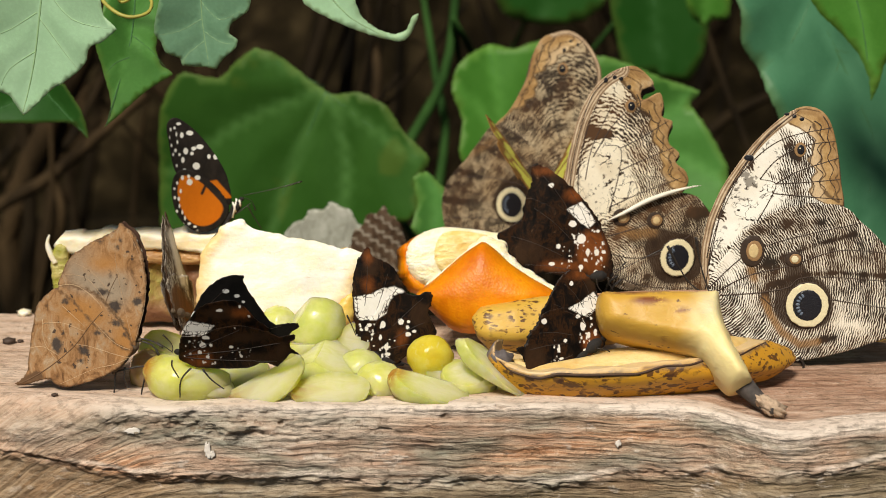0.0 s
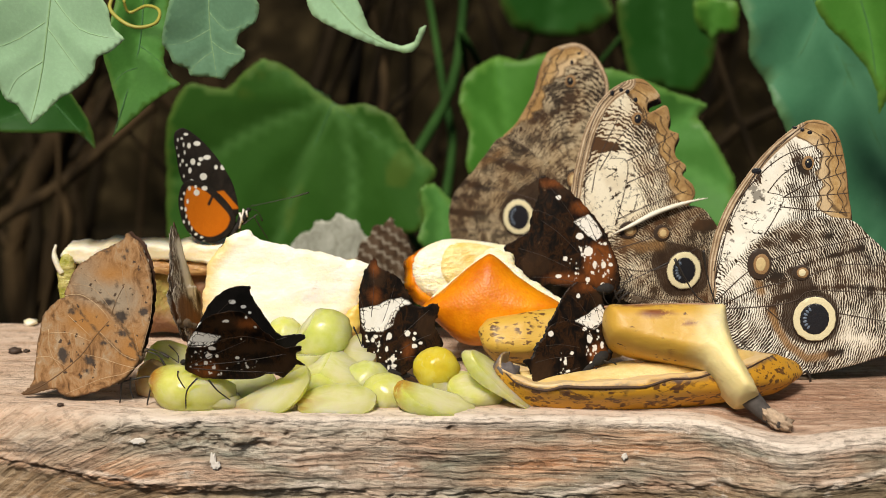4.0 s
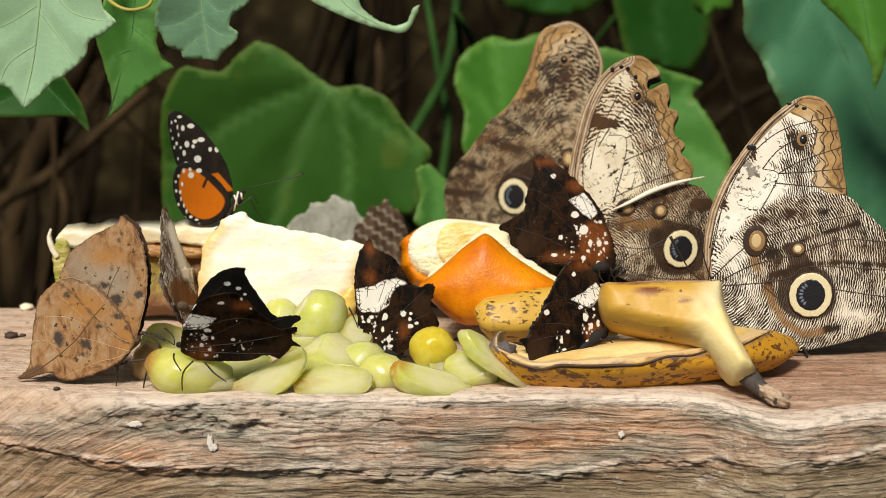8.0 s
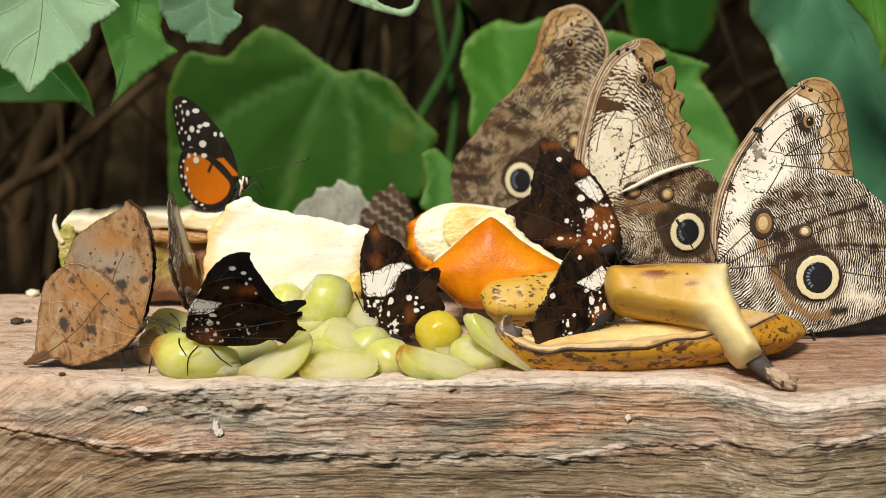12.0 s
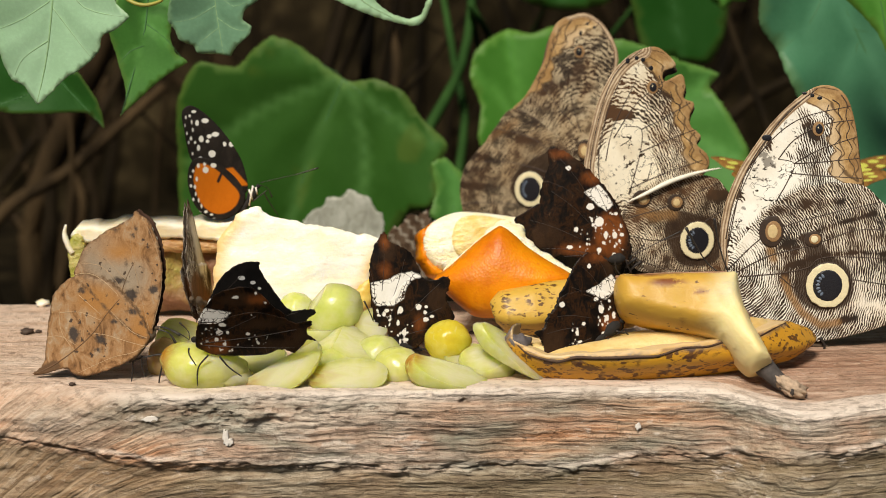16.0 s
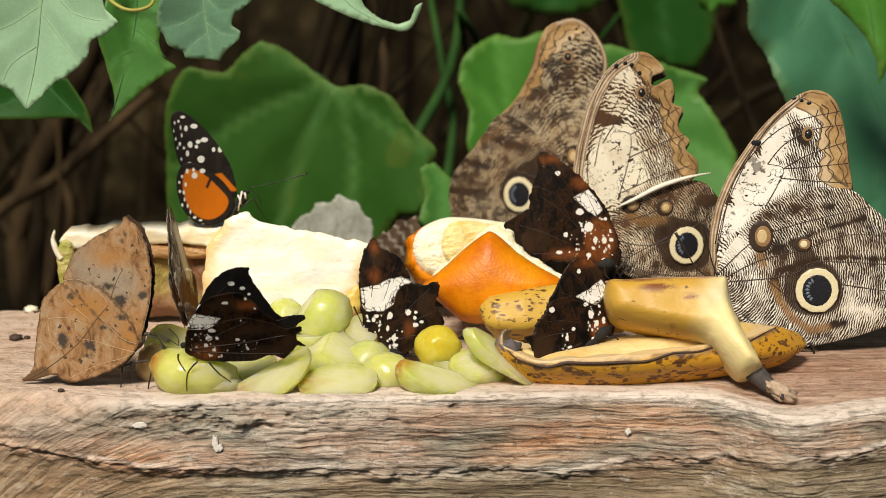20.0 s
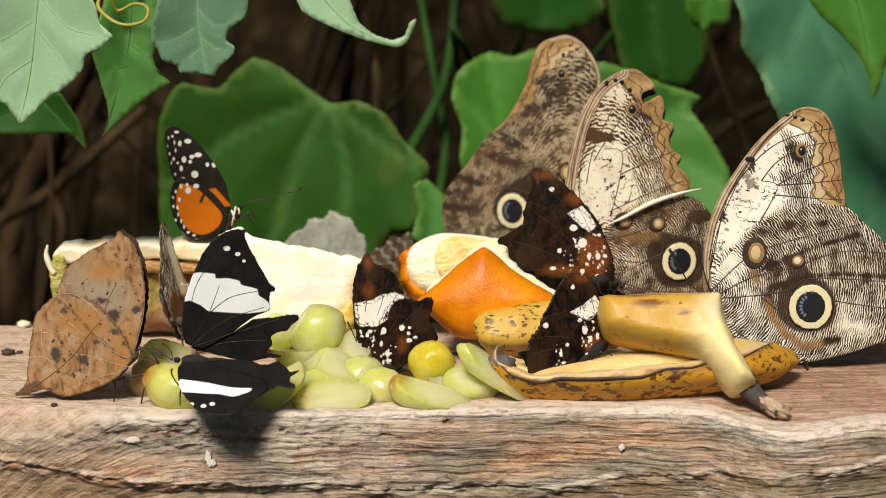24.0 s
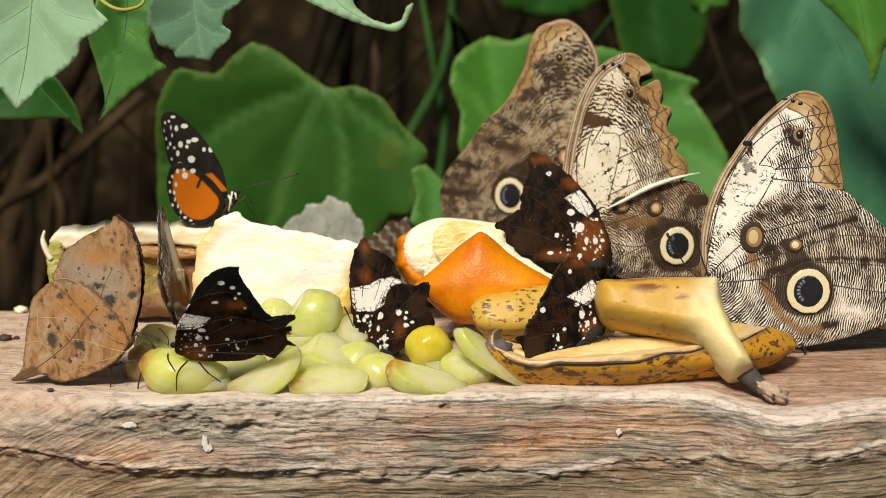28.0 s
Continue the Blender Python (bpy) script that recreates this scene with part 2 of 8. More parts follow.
# ---- materials ----
def wood_material():
    """Grain runs along x; the front shows wavy weathered lines, the top pinkish bare wood."""
    g = Graph("weathered_wood")
    put, add = g.t.nodes.new("ShaderNodeCombineXYZ"), g.t.nodes.new("ShaderNodeVectorMath")
    g.put(put.inputs[2], g.attr("shift"))
    g.put(add.inputs[0], g.co)
    g.put(add.inputs[1], put.outputs[0])
    wavy = g.bend(60, 0.0016, add.outputs[0])
    a = g.noise(60, 5, 0.6, g.stretch((0.3, 1, 2.0), co=wavy))
    line = g.noise(330, 3, 0.55, g.stretch((0.045, 0.6, 1.0), co=wavy))
    fine = g.noise(1100, 4, 0.6, g.stretch((0.06, 0.5, 1), co=wavy))
    b, c = g.noise(13, 4, 0.55, g.stretch((1, 1, 1.8))), g.noise(17, 4, 0.6, g.stretch((0.8, 1, 2.0)))
    speck = g.noise(420, 3, 0.6)
    face = g.attr("face")
    mixl = g.math("ADD", g.math("MULTIPLY", line, 0.55), g.math("MULTIPLY", fine, 0.45))
    top = g.ramp(mixl, [(0.32, (0.38, 0.22, 0.135)), (0.42, (0.56, 0.385, 0.275)), (0.54, (0.68, 0.505, 0.39)), (0.68, (0.76, 0.63, 0.52))])
    top = g.mix(g.math("MULTIPLY", g.step(b, 0.45, 0.68), 0.5), top, (0.66, 0.54, 0.44))
    top = g.mix(g.math("MULTIPLY", g.attr("stain"), g.step(a, 0.3, 0.6, 0.5, 1.0)), top, g.ramp(mixl, [(0.35, (0.16, 0.075, 0.045)), (0.5, (0.38, 0.22, 0.145)), (0.66, (0.56, 0.40, 0.30))]))
    # weathered front: bands of green-grey, cream and pink wood, with dark hairlines along the grain
    d, e = g.noise(26, 5, 0.62, g.stretch((0.42, 1, 1.5), co=wavy)), g.noise(38, 5, 0.62, g.stretch((0.35, 1, 1.7), co=wavy))
    side = g.ramp(d, [(0.36, (0.17, 0.18, 0.14)), (0.44, (0.25, 0.25, 0.195)), (0.50, (0.32, 0.28, 0.215)), (0.56, (0.46, 0.32, 0.235)), (0.64, (0.64, 0.54, 0.44))])
    side = g.mix(g.math("MULTIPLY", g.step(e, 0.52, 0.62), 0.75), side, (0.36, 0.365, 0.305))
    side = g.mix(g.math("MULTIPLY", g.step(c, 0.52, 0.64), 0.6), side, (0.56, 0.34, 0.235))
    side = g.mix(g.math("MULTIPLY", g.step(g.noise(70, 5, 0.7, g.stretch((0.5, 1, 1.6), co=wavy)), 0.57, 0.66), 0.7), side, (0.76, 0.67, 0.58))
    side = g.mix(g.step(fine, 0.34, 0.56, 0.26, 0.0), side, (0.20, 0.165, 0.12))
    side = g.mix(g.math("MULTIPLY", g.step(line, 0.54, 0.62), 0.35), side, (0.66, 0.58, 0.48))
    ridge = g.noise(230, 2, 0.5, g.stretch((0.06, 0.6, 1.0), co=g.bend(24, 0.006, wavy)))
    side = g.mix(g.step(ridge, 0.36, 0.50, 0.32, 0.0), side, (0.22, 0.20, 0.155))
    side = g.mix(g.step(ridge, 0.52, 0.62, 0.0, 0.45), side, (0.66, 0.585, 0.49))
    hair = g.noise(520, 3, 0.6, g.stretch((0.035, 0.5, 1.0), co=wavy))
    side = g.mix(g.math("MULTIPLY", g.step(hair, 0.36, 0.42, 1.0, 0.0), g.step(g.noise(60, 3, 0.6), 0.42, 0.58, 0.0, 0.28)), side, (0.15, 0.13, 0.10))
    col = g.mix(face, top, side)
    col = g.mix(g.math("MULTIPLY", g.attr("red"), g.step(line, 0.38, 0.58, 0.35, 0.9)), col, g.mix(g.step(fine, 0.4, 0.6), (0.54, 0.26, 0.13), (0.72, 0.46, 0.30)))
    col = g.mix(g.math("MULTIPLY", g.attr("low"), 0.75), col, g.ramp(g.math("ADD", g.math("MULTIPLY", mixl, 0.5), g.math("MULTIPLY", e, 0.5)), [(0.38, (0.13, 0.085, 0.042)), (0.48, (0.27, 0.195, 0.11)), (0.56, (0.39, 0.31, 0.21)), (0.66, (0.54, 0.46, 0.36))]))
    pits = g.noise(170, 4, 0.65, g.stretch((0.7, 1, 1.2)))
    col = g.mix(g.math("MULTIPLY", g.step(pits, 0.64, 0.70), 0.6), col, (0.15, 0.09, 0.055))
    col = g.mix(g.math("MULTIPLY", g.step(g.noise(150, 4, 0.65, g.stretch((0.6, 1, 1.3))), 0.60, 0.68), g.math("MULTIPLY", face, 0.6)), col, (0.74, 0.66, 0.58))
    col = g.mix(g.math("MULTIPLY", g.step(speck, 0.62, 0.70), 0.55), col, (0.16, 0.10, 0.06))
    col = g.mix(g.math("MULTIPLY", g.step(g.attr("crev"), 0.3, 1.0), 0.5), col, (0.20, 0.145, 0.10))
    col = g.mix(g.math("MULTIPLY", g.attr("lip"), g.step(b, 0.34, 0.55, 0.4, 1.0)), col, (0.78, 0.68, 0.59))
    crumb_ = g.noise(330, 6, 0.72, g.stretch((0.6, 1, 1)))
    col = g.mix(g.step(crumb_, 0.36, 0.52, 0.42, 0.0), col, (0.13, 0.085, 0.055))
    col = g.mix(g.math("MULTIPLY", g.step(crumb_, 0.58, 0.70), 0.4), col, (0.74, 0.66, 0.57))
    h = g.math("ADD", g.math("ADD", g.math("MULTIPLY", fine, 0.5), g.math("MULTIPLY", crumb_, 1.3)), g.math("ADD", g.math("MULTIPLY", g.step(line, 0.3, 0.52), 0.3), g.math("MULTIPLY", g.math("MULTIPLY", g.step(ridge, 0.30, 0.66), face), 0.7)))
    return g.done(col, 0.8, h, 0.0013, 0.9, Specular_IOR_Level=0.2)


# k dims the earth colours to stand for shade under the foliage
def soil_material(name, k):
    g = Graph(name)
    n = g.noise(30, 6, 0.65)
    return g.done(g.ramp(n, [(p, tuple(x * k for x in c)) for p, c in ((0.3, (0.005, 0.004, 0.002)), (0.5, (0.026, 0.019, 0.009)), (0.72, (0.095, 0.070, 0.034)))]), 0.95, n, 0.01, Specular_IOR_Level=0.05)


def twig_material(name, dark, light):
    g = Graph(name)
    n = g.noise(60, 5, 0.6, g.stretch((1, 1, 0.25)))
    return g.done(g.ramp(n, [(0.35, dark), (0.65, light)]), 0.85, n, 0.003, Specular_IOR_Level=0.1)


def leaf_material(name, dark, light, gloss=0.42, spots=0.0, veiny=0.4):
    """A blade: the attribute vein runs from 0 to 1 on the veins."""
    g = Graph(name)
    n, m = g.noise(55, 3), g.noise(900, 3)
    col = g.mix(n, dark, light)
    col = g.mix(g.math("MULTIPLY", g.step(m, 0.4, 0.75), 0.12), col, tuple(c * 1.5 for c in light))
    col = g.mix(g.math("MULTIPLY", g.attr("vein"), veiny), col, tuple(min(1, c * 1.5 + 0.03) for c in light))
    col = g.mix(g.math("MULTIPLY", g.attr("edge"), 0.25), col, (0.22, 0.26, 0.05))
    if spots:
        col = g.mix(g.math("MULTIPLY", g.step(g.noise(38, 2), 0.62, 0.72), spots), col, (0.30, 0.26, 0.03))
    g.done(col, g.step(n, 0.3, 0.7, gloss - 0.06, gloss + 0.12), m, 0.0002, 0.4, Specular_IOR_Level=0.3)
    return g.thin(col, 0.25)


def grape_material(name, a, b, c, wet=0.2):
    """Clear, juicy skin or flesh; core: 1 in the middle of a cut face, scar: browned."""
    g = Graph(name)
    n, m = g.noise(90, 4, 0.6), g.noise(420, 4, 0.6, g.stretch((0.30, 1, 1)), 0.8)
    col = g.ramp(n, [(0.3, tuple(x * 0.82 for x in a)), (0.45, a), (0.58, b), (0.72, c)])
    col = g.mix(g.math("MULTIPLY", g.step(m, 0.55, 0.75), 0.3), col, (0.84, 0.86, 0.62))
    col = g.mix(g.math("MULTIPLY", g.attr("core"), g.step(m, 0.3, 0.6, 0.5, 0.9)), col, (0.90, 0.91, 0.50))
    col = g.mix(g.math("MULTIPLY", g.attr("scar"), g.step(m, 0.30, 0.55, 0.35, 1.0)), col, g.mix(g.step(n, 0.4, 0.6), (0.50, 0.20, 0.03), (0.62, 0.36, 0.12)))
    return g.done(col, wet, m, 0.0004, 0.3, Subsurface_Weight=0.9, Subsurface_Radius=(0.9, 1.0, 0.3), Subsurface_Scale=0.012, Specular_IOR_Level=0.5, Transmission_Weight=0.34, IOR=1.35)


def flesh_material(name, a, b, fibre=60, sss=0.25, stain=None):
    g = Graph(name)
    n, m = g.noise(fibre, 4, 0.6, g.stretch((1, 1, 3))), g.noise(700, 3)
    col = g.mix(g.step(n, 0.35, 0.65), a, b)
    if stain:
        col = g.mix(g.math("MULTIPLY", g.attr("browned"), g.step(n, 0.3, 0.6, 0.5, 1.0)), col, (0.78, 0.50, 0.14))
        col = g.mix(g.math("MULTIPLY", g.step(g.noise(34, 4, 0.6), 0.55, 0.72), 0.6), col, stain)
        col = g.mix(g.math("MULTIPLY", g.step(g.noise(110, 5, 0.7, g.stretch((0.5, 1, 1.4))), 0.60, 0.68), 0.45), col, (0.66, 0.44, 0.20))
    return g.done(col, 0.42, g.math("ADD", n, g.math("MULTIPLY", m, 0.4)), 0.0008 if fibre < 120 else 0.0022, 0.7, Subsurface_Weight=sss, Subsurface_Radius=(0.9, 0.7, 0.4), Subsurface_Scale=0.004)


def orange_material():
    g = Graph("orange_peel")
    n, m, k = g.noise(60, 5, 0.65), g.cells(1100), g.noise(240, 4, 0.6)
    col = g.ramp(n, [(0.28, (0.54, 0.12, 0.002)), (0.46, (0.69, 0.205, 0.003)), (0.62, (0.79, 0.285, 0.005)), (0.80, (0.88, 0.42, 0.03))])
    col = g.mix(g.math("MULTIPLY", g.step(k, 0.60, 0.70), 0.5), col, (0.60, 0.14, 0.004))
    return g.done(col, 0.45, g.math("ADD", m, g.math("MULTIPLY", k, 1.2)), 0.0003, 0.25, Specular_IOR_Level=0.35, Subsurface_Weight=0.12, Subsurface_Radius=(0.9, 0.4, 0.1), Subsurface_Scale=0.003)


def banana_material(name, base, ripe, bruise):
    """Peel with brown flecks: bruise sets how far it has turned."""
    g = Graph(name)
    n, m = g.noise(55, 4), g.noise(240, 4, 0.65, g.stretch((0.6, 1, 1)), 0.5)
    big = g.noise(85, 5, 0.7, g.stretch((0.55, 1, 1.3)), 0.8)
    col = g.mix(n, base, ripe)
    dots = g.cells(430, co=g.bend(420, 0.005, g.stretch((0.62, 1, 1))))
    seeds = g.step(g.noise(130, 2), 0.44 - 0.1 * bruise, 0.56 - 0.1 * bruise)
    col = g.mix(g.math("MULTIPLY", g.math("MULTIPLY", g.step(dots, 0.22 + 0.2 * bruise, 0.36 + 0.2 * bruise, 1.0, 0.0), seeds), 0.9), col, (0.07, 0.022, 0.008))
    col = g.mix(g.math("MULTIPLY", g.step(big, 0.70 - 0.17 * bruise, 0.75 - 0.17 * bruise), 0.85), col, (0.07, 0.025, 0.012))
    speck = g.noise(620, 3, 0.6, g.stretch((0.5, 1, 1)), 0.6)
    col = g.mix(g.math("MULTIPLY", g.step(speck, 0.66 - 0.10 * bruise, 0.72 - 0.10 * bruise), 0.85), col, (0.11, 0.04, 0.012))
    col = g.mix(g.attr("neck"), col, g.mix(n, (0.80, 0.63, 0.24), (0.88, 0.76, 0.42)))
    col = g.mix(g.math("MULTIPLY", g.attr("grey"), g.step(m, 0.35, 0.65, 0.3, 0.8)), col, (0.50, 0.47, 0.30))
    col = g.mix(g.math("MULTIPLY", g.attr("freckle"), g.step(g.noise(520, 4, 0.65), 0.46, 0.56)), col, (0.16, 0.075, 0.05))
    col = g.mix(g.math("MULTIPLY", g.attr("scuff"), g.step(m, 0.40, 0.52)), col, (0.20, 0.06, 0.012))
    col = g.mix(g.attr("tip"), col, g.ramp(m, [(0.35, (0.035, 0.03, 0.03)), (0.6, (0.12, 0.10, 0.10)), (0.75, (0.25, 0.2, 0.16))]))
    col = g.mix(g.attr("inner"), col, g.mix(n, (0.56, 0.38, 0.17), (0.68, 0.52, 0.29)))
    return g.done(col, 0.5, g.math("ADD", n, m), 0.0006, 0.5, Subsurface_Weight=0.08, Subsurface_Radius=(0.9, 0.6, 0.2), Subsurface_Scale=0.003)


def rind_material():
    g = Graph("pineapple_rind")
    n, c = g.noise(70, 5, 0.65), g.cells(75)
    col = g.ramp(n, [(0.3, (0.09, 0.05, 0.02)), (0.45, (0.30, 0.19, 0.06)), (0.6, (0.34, 0.30, 0.07)), (0.75, (0.60, 0.50, 0.25))])
    col = g.mix(g.step(c, 0.25, 0.75), col, (0.20, 0.09, 0.04))
    return g.done(col, 0.6, g.math("ADD", n, c), 0.004, 0.8)


def plain(name, color, rough_=0.6, grain=300, amount=0.3, **more):
    g = Graph(name)
    n = g.noise(grain, 4, 0.6)
    return g.done(g.mix(n, tuple(c * (1 - amount) for c in color), tuple(min(1, c * (1 + amount)) for c in color)), rough_, n, 0.0004, 0.5, **more)


def scale_wing(name, base, layers, rough_=0.62, grain=0.35, fuzz=0.35, mottle=260, reticulate=False, streak=0.6):
    """A wing of tiny scales: base is a list of ramp stops over a mottle, layers are (attribute, colour, colour, softness) laid over it in turn."""
    g = Graph(name)
    mot, fine = g.noise(mottle, 5, 0.66, g.stretch((1, 1, streak)), 0.8), g.noise(2600, 2)
    wob = g.math("MULTIPLY", g.math("SUBTRACT", g.noise(900, 3), 0.5), fuzz * 2)
    col = g.ramp(mot, base)
    net = g.step(g.cells(520, "DISTANCE_TO_EDGE", "Distance", g.bend(500, 0.002)), 0.02, 0.07)
    for attr, c0, c1, soft in layers:
        mask = g.step(g.math("ADD", g.attr(attr), wob), -soft, soft)
        if reticulate and attr == "white":
            mask = g.math("MULTIPLY", mask, g.math("MAXIMUM", net, g.step(g.attr(attr), 0.7, 1.6)))
        col = g.mix(mask, col, g.mix(mot, c0, c1))
    col = g.mix(g.math("MULTIPLY", fine, grain), col, (0.0, 0.0, 0.0))
    return g.done(col, rough_, g.math("ADD", g.math("MULTIPLY", fine, 0.5), mot), 0.0003, 0.5, Specular_IOR_Level=0.12)


def owl_material(name, pale, brown, warmth=0.4, patch=0.0, pitch=8.4, bands=260):
    """Owl butterfly underside: fine wavy stripes along the attribute phase, paler where light is high; tan scalloped tip, streaked leading edge."""
    g = Graph(name)
    warp, warp2 = g.noise(170, 3, 0.6), g.noise(620, 2, 0.5)
    ph = g.math("ADD", g.math("MULTIPLY", g.attr("phase"), pitch), g.math("ADD", g.math("MULTIPLY", warp, 15.0), g.math("MULTIPLY", warp2, 11.0)))
    s = g.math("SINE", ph)
    mot, big = g.noise(bands, 4, 0.6), g.noise(75, 3, 0.6)
    light = g.math("ADD", g.attr("light"), g.math("MULTIPLY", g.math("SUBTRACT", mot, 0.5), 3.6))
    sum_ = g.math("ADD", s, light)
    stripe = g.step(sum_, -0.30, 0.30)
    dark = g.mix(g.step(big, 0.4, 0.6), brown, (brown[0] * 2.4, brown[1] * 1.9, brown[2] * 1.5))
    lite = g.mix(g.math("MULTIPLY", g.step(big, 0.42, 0.62), warmth), pale, (pale[0] * 0.66, pale[1] * 0.56, pale[2] * 0.44))
    lite = g.mix(g.attr("warm"), lite, (pale[0] * 0.50, pale[1] * 0.36, pale[2] * 0.21))
    col = g.mix(stripe, dark, lite)
    # half-tones between the stripes
    col = g.mix(g.math("MULTIPLY", g.step(sum_, 0.1, 0.8, 0.45, 0.0), stripe), col, (pale[0] * 0.36, pale[1] * 0.27, pale[2] * 0.18))
    if patch:
        col = g.mix(g.math("MULTIPLY", g.step(g.noise(210, 4, 0.6), 0.46, 0.60), patch), col, dark)
        col = g.mix(g.math("MULTIPLY", g.step(g.noise(240, 3, 0.6, None, 0.6), 0.56, 0.66), patch * 0.7), col, lite)
    # scattered squiggles and flecks on the pale cell
    cell = g.step(g.attr("light"), 0.7, 1.3)
    sq = g.step(g.math("ABSOLUTE", g.math("SUBTRACT", g.noise(260, 1, 0.4, None, 1.6), 0.5)), 0.010, 0.026, 1.0, 0.0)
    col = g.mix(g.math("MULTIPLY", g.math("MULTIPLY", sq, cell), g.step(g.noise(130, 2), 0.46, 0.56)), col, brown)
    flecks = g.step(g.noise(640, 3, 0.6), 0.60, 0.64)
    col = g.mix(g.math("MULTIPLY", g.math("MULTIPLY", flecks, cell), g.step(g.noise(110, 3), 0.44, 0.56)), col, brown)
    blot = g.math("MULTIPLY", g.step(g.noise(160, 4, 0.65), 0.60, 0.64), cell)
    col = g.mix(g.math("MULTIPLY", blot, 0.7), col, tuple(c * 2.6 for c in brown))
    tone = g.math("ADD", g.math("MULTIPLY", g.noise(900, 3, 0.6), 0.25), g.math("MULTIPLY", g.noise(120, 3, 0.6), 0.75))
    tan = g.ramp(tone, [(0.32, (0.24, 0.13, 0.045)), (0.44, (0.42, 0.25, 0.095)), (0.56, (0.58, 0.38, 0.17)), (0.70, (0.76, 0.59, 0.35))])
    edge = g.math("SINE", g.math("ADD", g.math("MULTIPLY", g.attr("band"), 1.9), g.math("MULTIPLY", warp, 7.0)))
    tan = g.mix(g.math("MULTIPLY", g.step(edge, 0.2, 0.95), 0.25), tan, (0.24, 0.13, 0.045))
    tan = g.mix(g.step(g.attr("band"), 0.3, 4.0, 0.55, 0.0), tan, (0.26, 0.14, 0.06))
    tan = g.mix(g.step(g.attr("band"), 4.0, 7.5, 0.0, 0.6), tan, (0.74, 0.58, 0.38))
    col = g.mix(g.step(g.math("ADD", g.attr("tan"), g.math("MULTIPLY", g.math("SUBTRACT", warp2, 0.5), 1.4)), -0.25, 0.25), col, tan)
    rows = g.math("ABSOLUTE", g.math("SUBTRACT", g.math("ABSOLUTE", g.math("SUBTRACT", g.attr("tan"), 1.7)), 1.45))
    col = g.mix(g.math("MULTIPLY", g.step(rows, 0.10, 0.42, 0.85, 0.0), g.step(g.attr("band"), 0.3, 0.8)), col, (0.10, 0.055, 0.025))
    # leading edge: lengthwise streaks
    lane = g.math("SINE", g.math("ADD", g.math("MULTIPLY", g.attr("costa"), 6.5), g.math("MULTIPLY", g.noise(90, 2), 5.0)))
    rib = g.ramp(g.math("ADD", g.math("MULTIPLY", lane, 0.35), g.math("MULTIPLY", g.noise(300, 3), 0.9)), [(0.05, (0.22, 0.14, 0.08)), (0.35, (0.38, 0.26, 0.155)), (0.62, (0.54, 0.40, 0.26)), (0.9, (0.70, 0.58, 0.42))])
    col = g.mix(g.step(g.attr("costa"), -0.15, 0.15), col, rib)
    shade = g.math("ADD", g.attr("dark"), g.math("ADD", g.math("MULTIPLY", s, -0.5), g.math("MULTIPLY", g.math("SUBTRACT", mot, 0.5), 2.4)))
    col = g.mix(g.math("MULTIPLY", g.step(shade, -0.6, 0.6), 0.93), col, g.mix(mot, (0.010, 0.006, 0.004), (0.060, 0.030, 0.014)))
    rust = g.math("MULTIPLY", g.step(g.attr("rust"), 0.1, 0.9), g.step(g.math("ADD", s, g.math("MULTIPLY", mot, 2.0)), 0.2, 1.2, 0.35, 0.9))
    col = g.mix(rust, col, g.mix(mot, (0.20, 0.09, 0.03), (0.46, 0.27, 0.11)))
    fine = g.noise(2600, 2)
    col = g.mix(g.math("MULTIPLY", fine, 0.16), col, (0, 0, 0))
    return g.done(col, 0.6, g.math("ADD", g.math("MULTIPLY", fine, 0.4), g.math("MULTIPLY", stripe, 0.6)), 0.00018, 0.5, Specular_IOR_Level=0.25)


WOOD, SOIL, BANK = wood_material(), soil_material("shade_dimmed_soil", 0.3), soil_material("shade_dimmed_earth", 0.6)
# the dry twig browns, pale one too, are darkened for the undergrowth's shade
TWIG, STEM_GREEN = twig_material("shade_dimmed_twig", (0.004, 0.003, 0.0015), (0.024, 0.016, 0.0075)), twig_material("green_stem", (0.012, 0.04, 0.008), (0.03, 0.085, 0.018))
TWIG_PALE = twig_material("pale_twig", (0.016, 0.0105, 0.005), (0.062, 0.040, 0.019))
LEAF_PALE = leaf_material("pale_leaf", (0.36, 0.61, 0.36), (0.46, 0.71, 0.47), 0.42, 0.0, 0.2)
LEAF_BLUE = leaf_material("blue_green_leaf", (0.13, 0.29, 0.17), (0.21, 0.40, 0.25), 0.45, 0.0, 0.3)
LEAF_MID = leaf_material("green_leaf", (0.05, 0.20, 0.03), (0.10, 0.29, 0.06), 0.45)
LEAF_BRIGHT = leaf_material("bright_leaf", (0.042, 0.185, 0.018), (0.085, 0.27, 0.035), 0.5)
LEAF_DEEP = leaf_material("deep_leaf", (0.020, 0.088, 0.007), (0.037, 0.132, 0.013), 0.65, 0.12, 0.8)
LEAF_TEAL = leaf_material("teal_leaf", (0.045, 0.175, 0.085), (0.08, 0.25, 0.13), 0.42, 0.0, 0.35)
# leaf green with the shade of the hanging foliage put into its colour
LEAF_DARK = leaf_material("shade_dimmed_leaf", (0.012, 0.075, 0.008), (0.022, 0.11, 0.014), 0.5)
TENDRIL = plain("tendril_skin", (0.36, 0.33, 0.06), 0.5)
GRAPE = grape_material("green_grape_skin", (0.77, 0.80, 0.22), (0.85, 0.87, 0.36), (0.92, 0.92, 0.56))
GRAPE_CUT = grape_material("cut_grape_flesh", (0.74, 0.79, 0.20), (0.82, 0.86, 0.34), (0.90, 0.91, 0.52), 0.10)
GRAPE_PALE = grape_material("pale_grape_skin", (0.75, 0.83, 0.24), (0.83, 0.89, 0.40), (0.92, 0.95, 0.62))
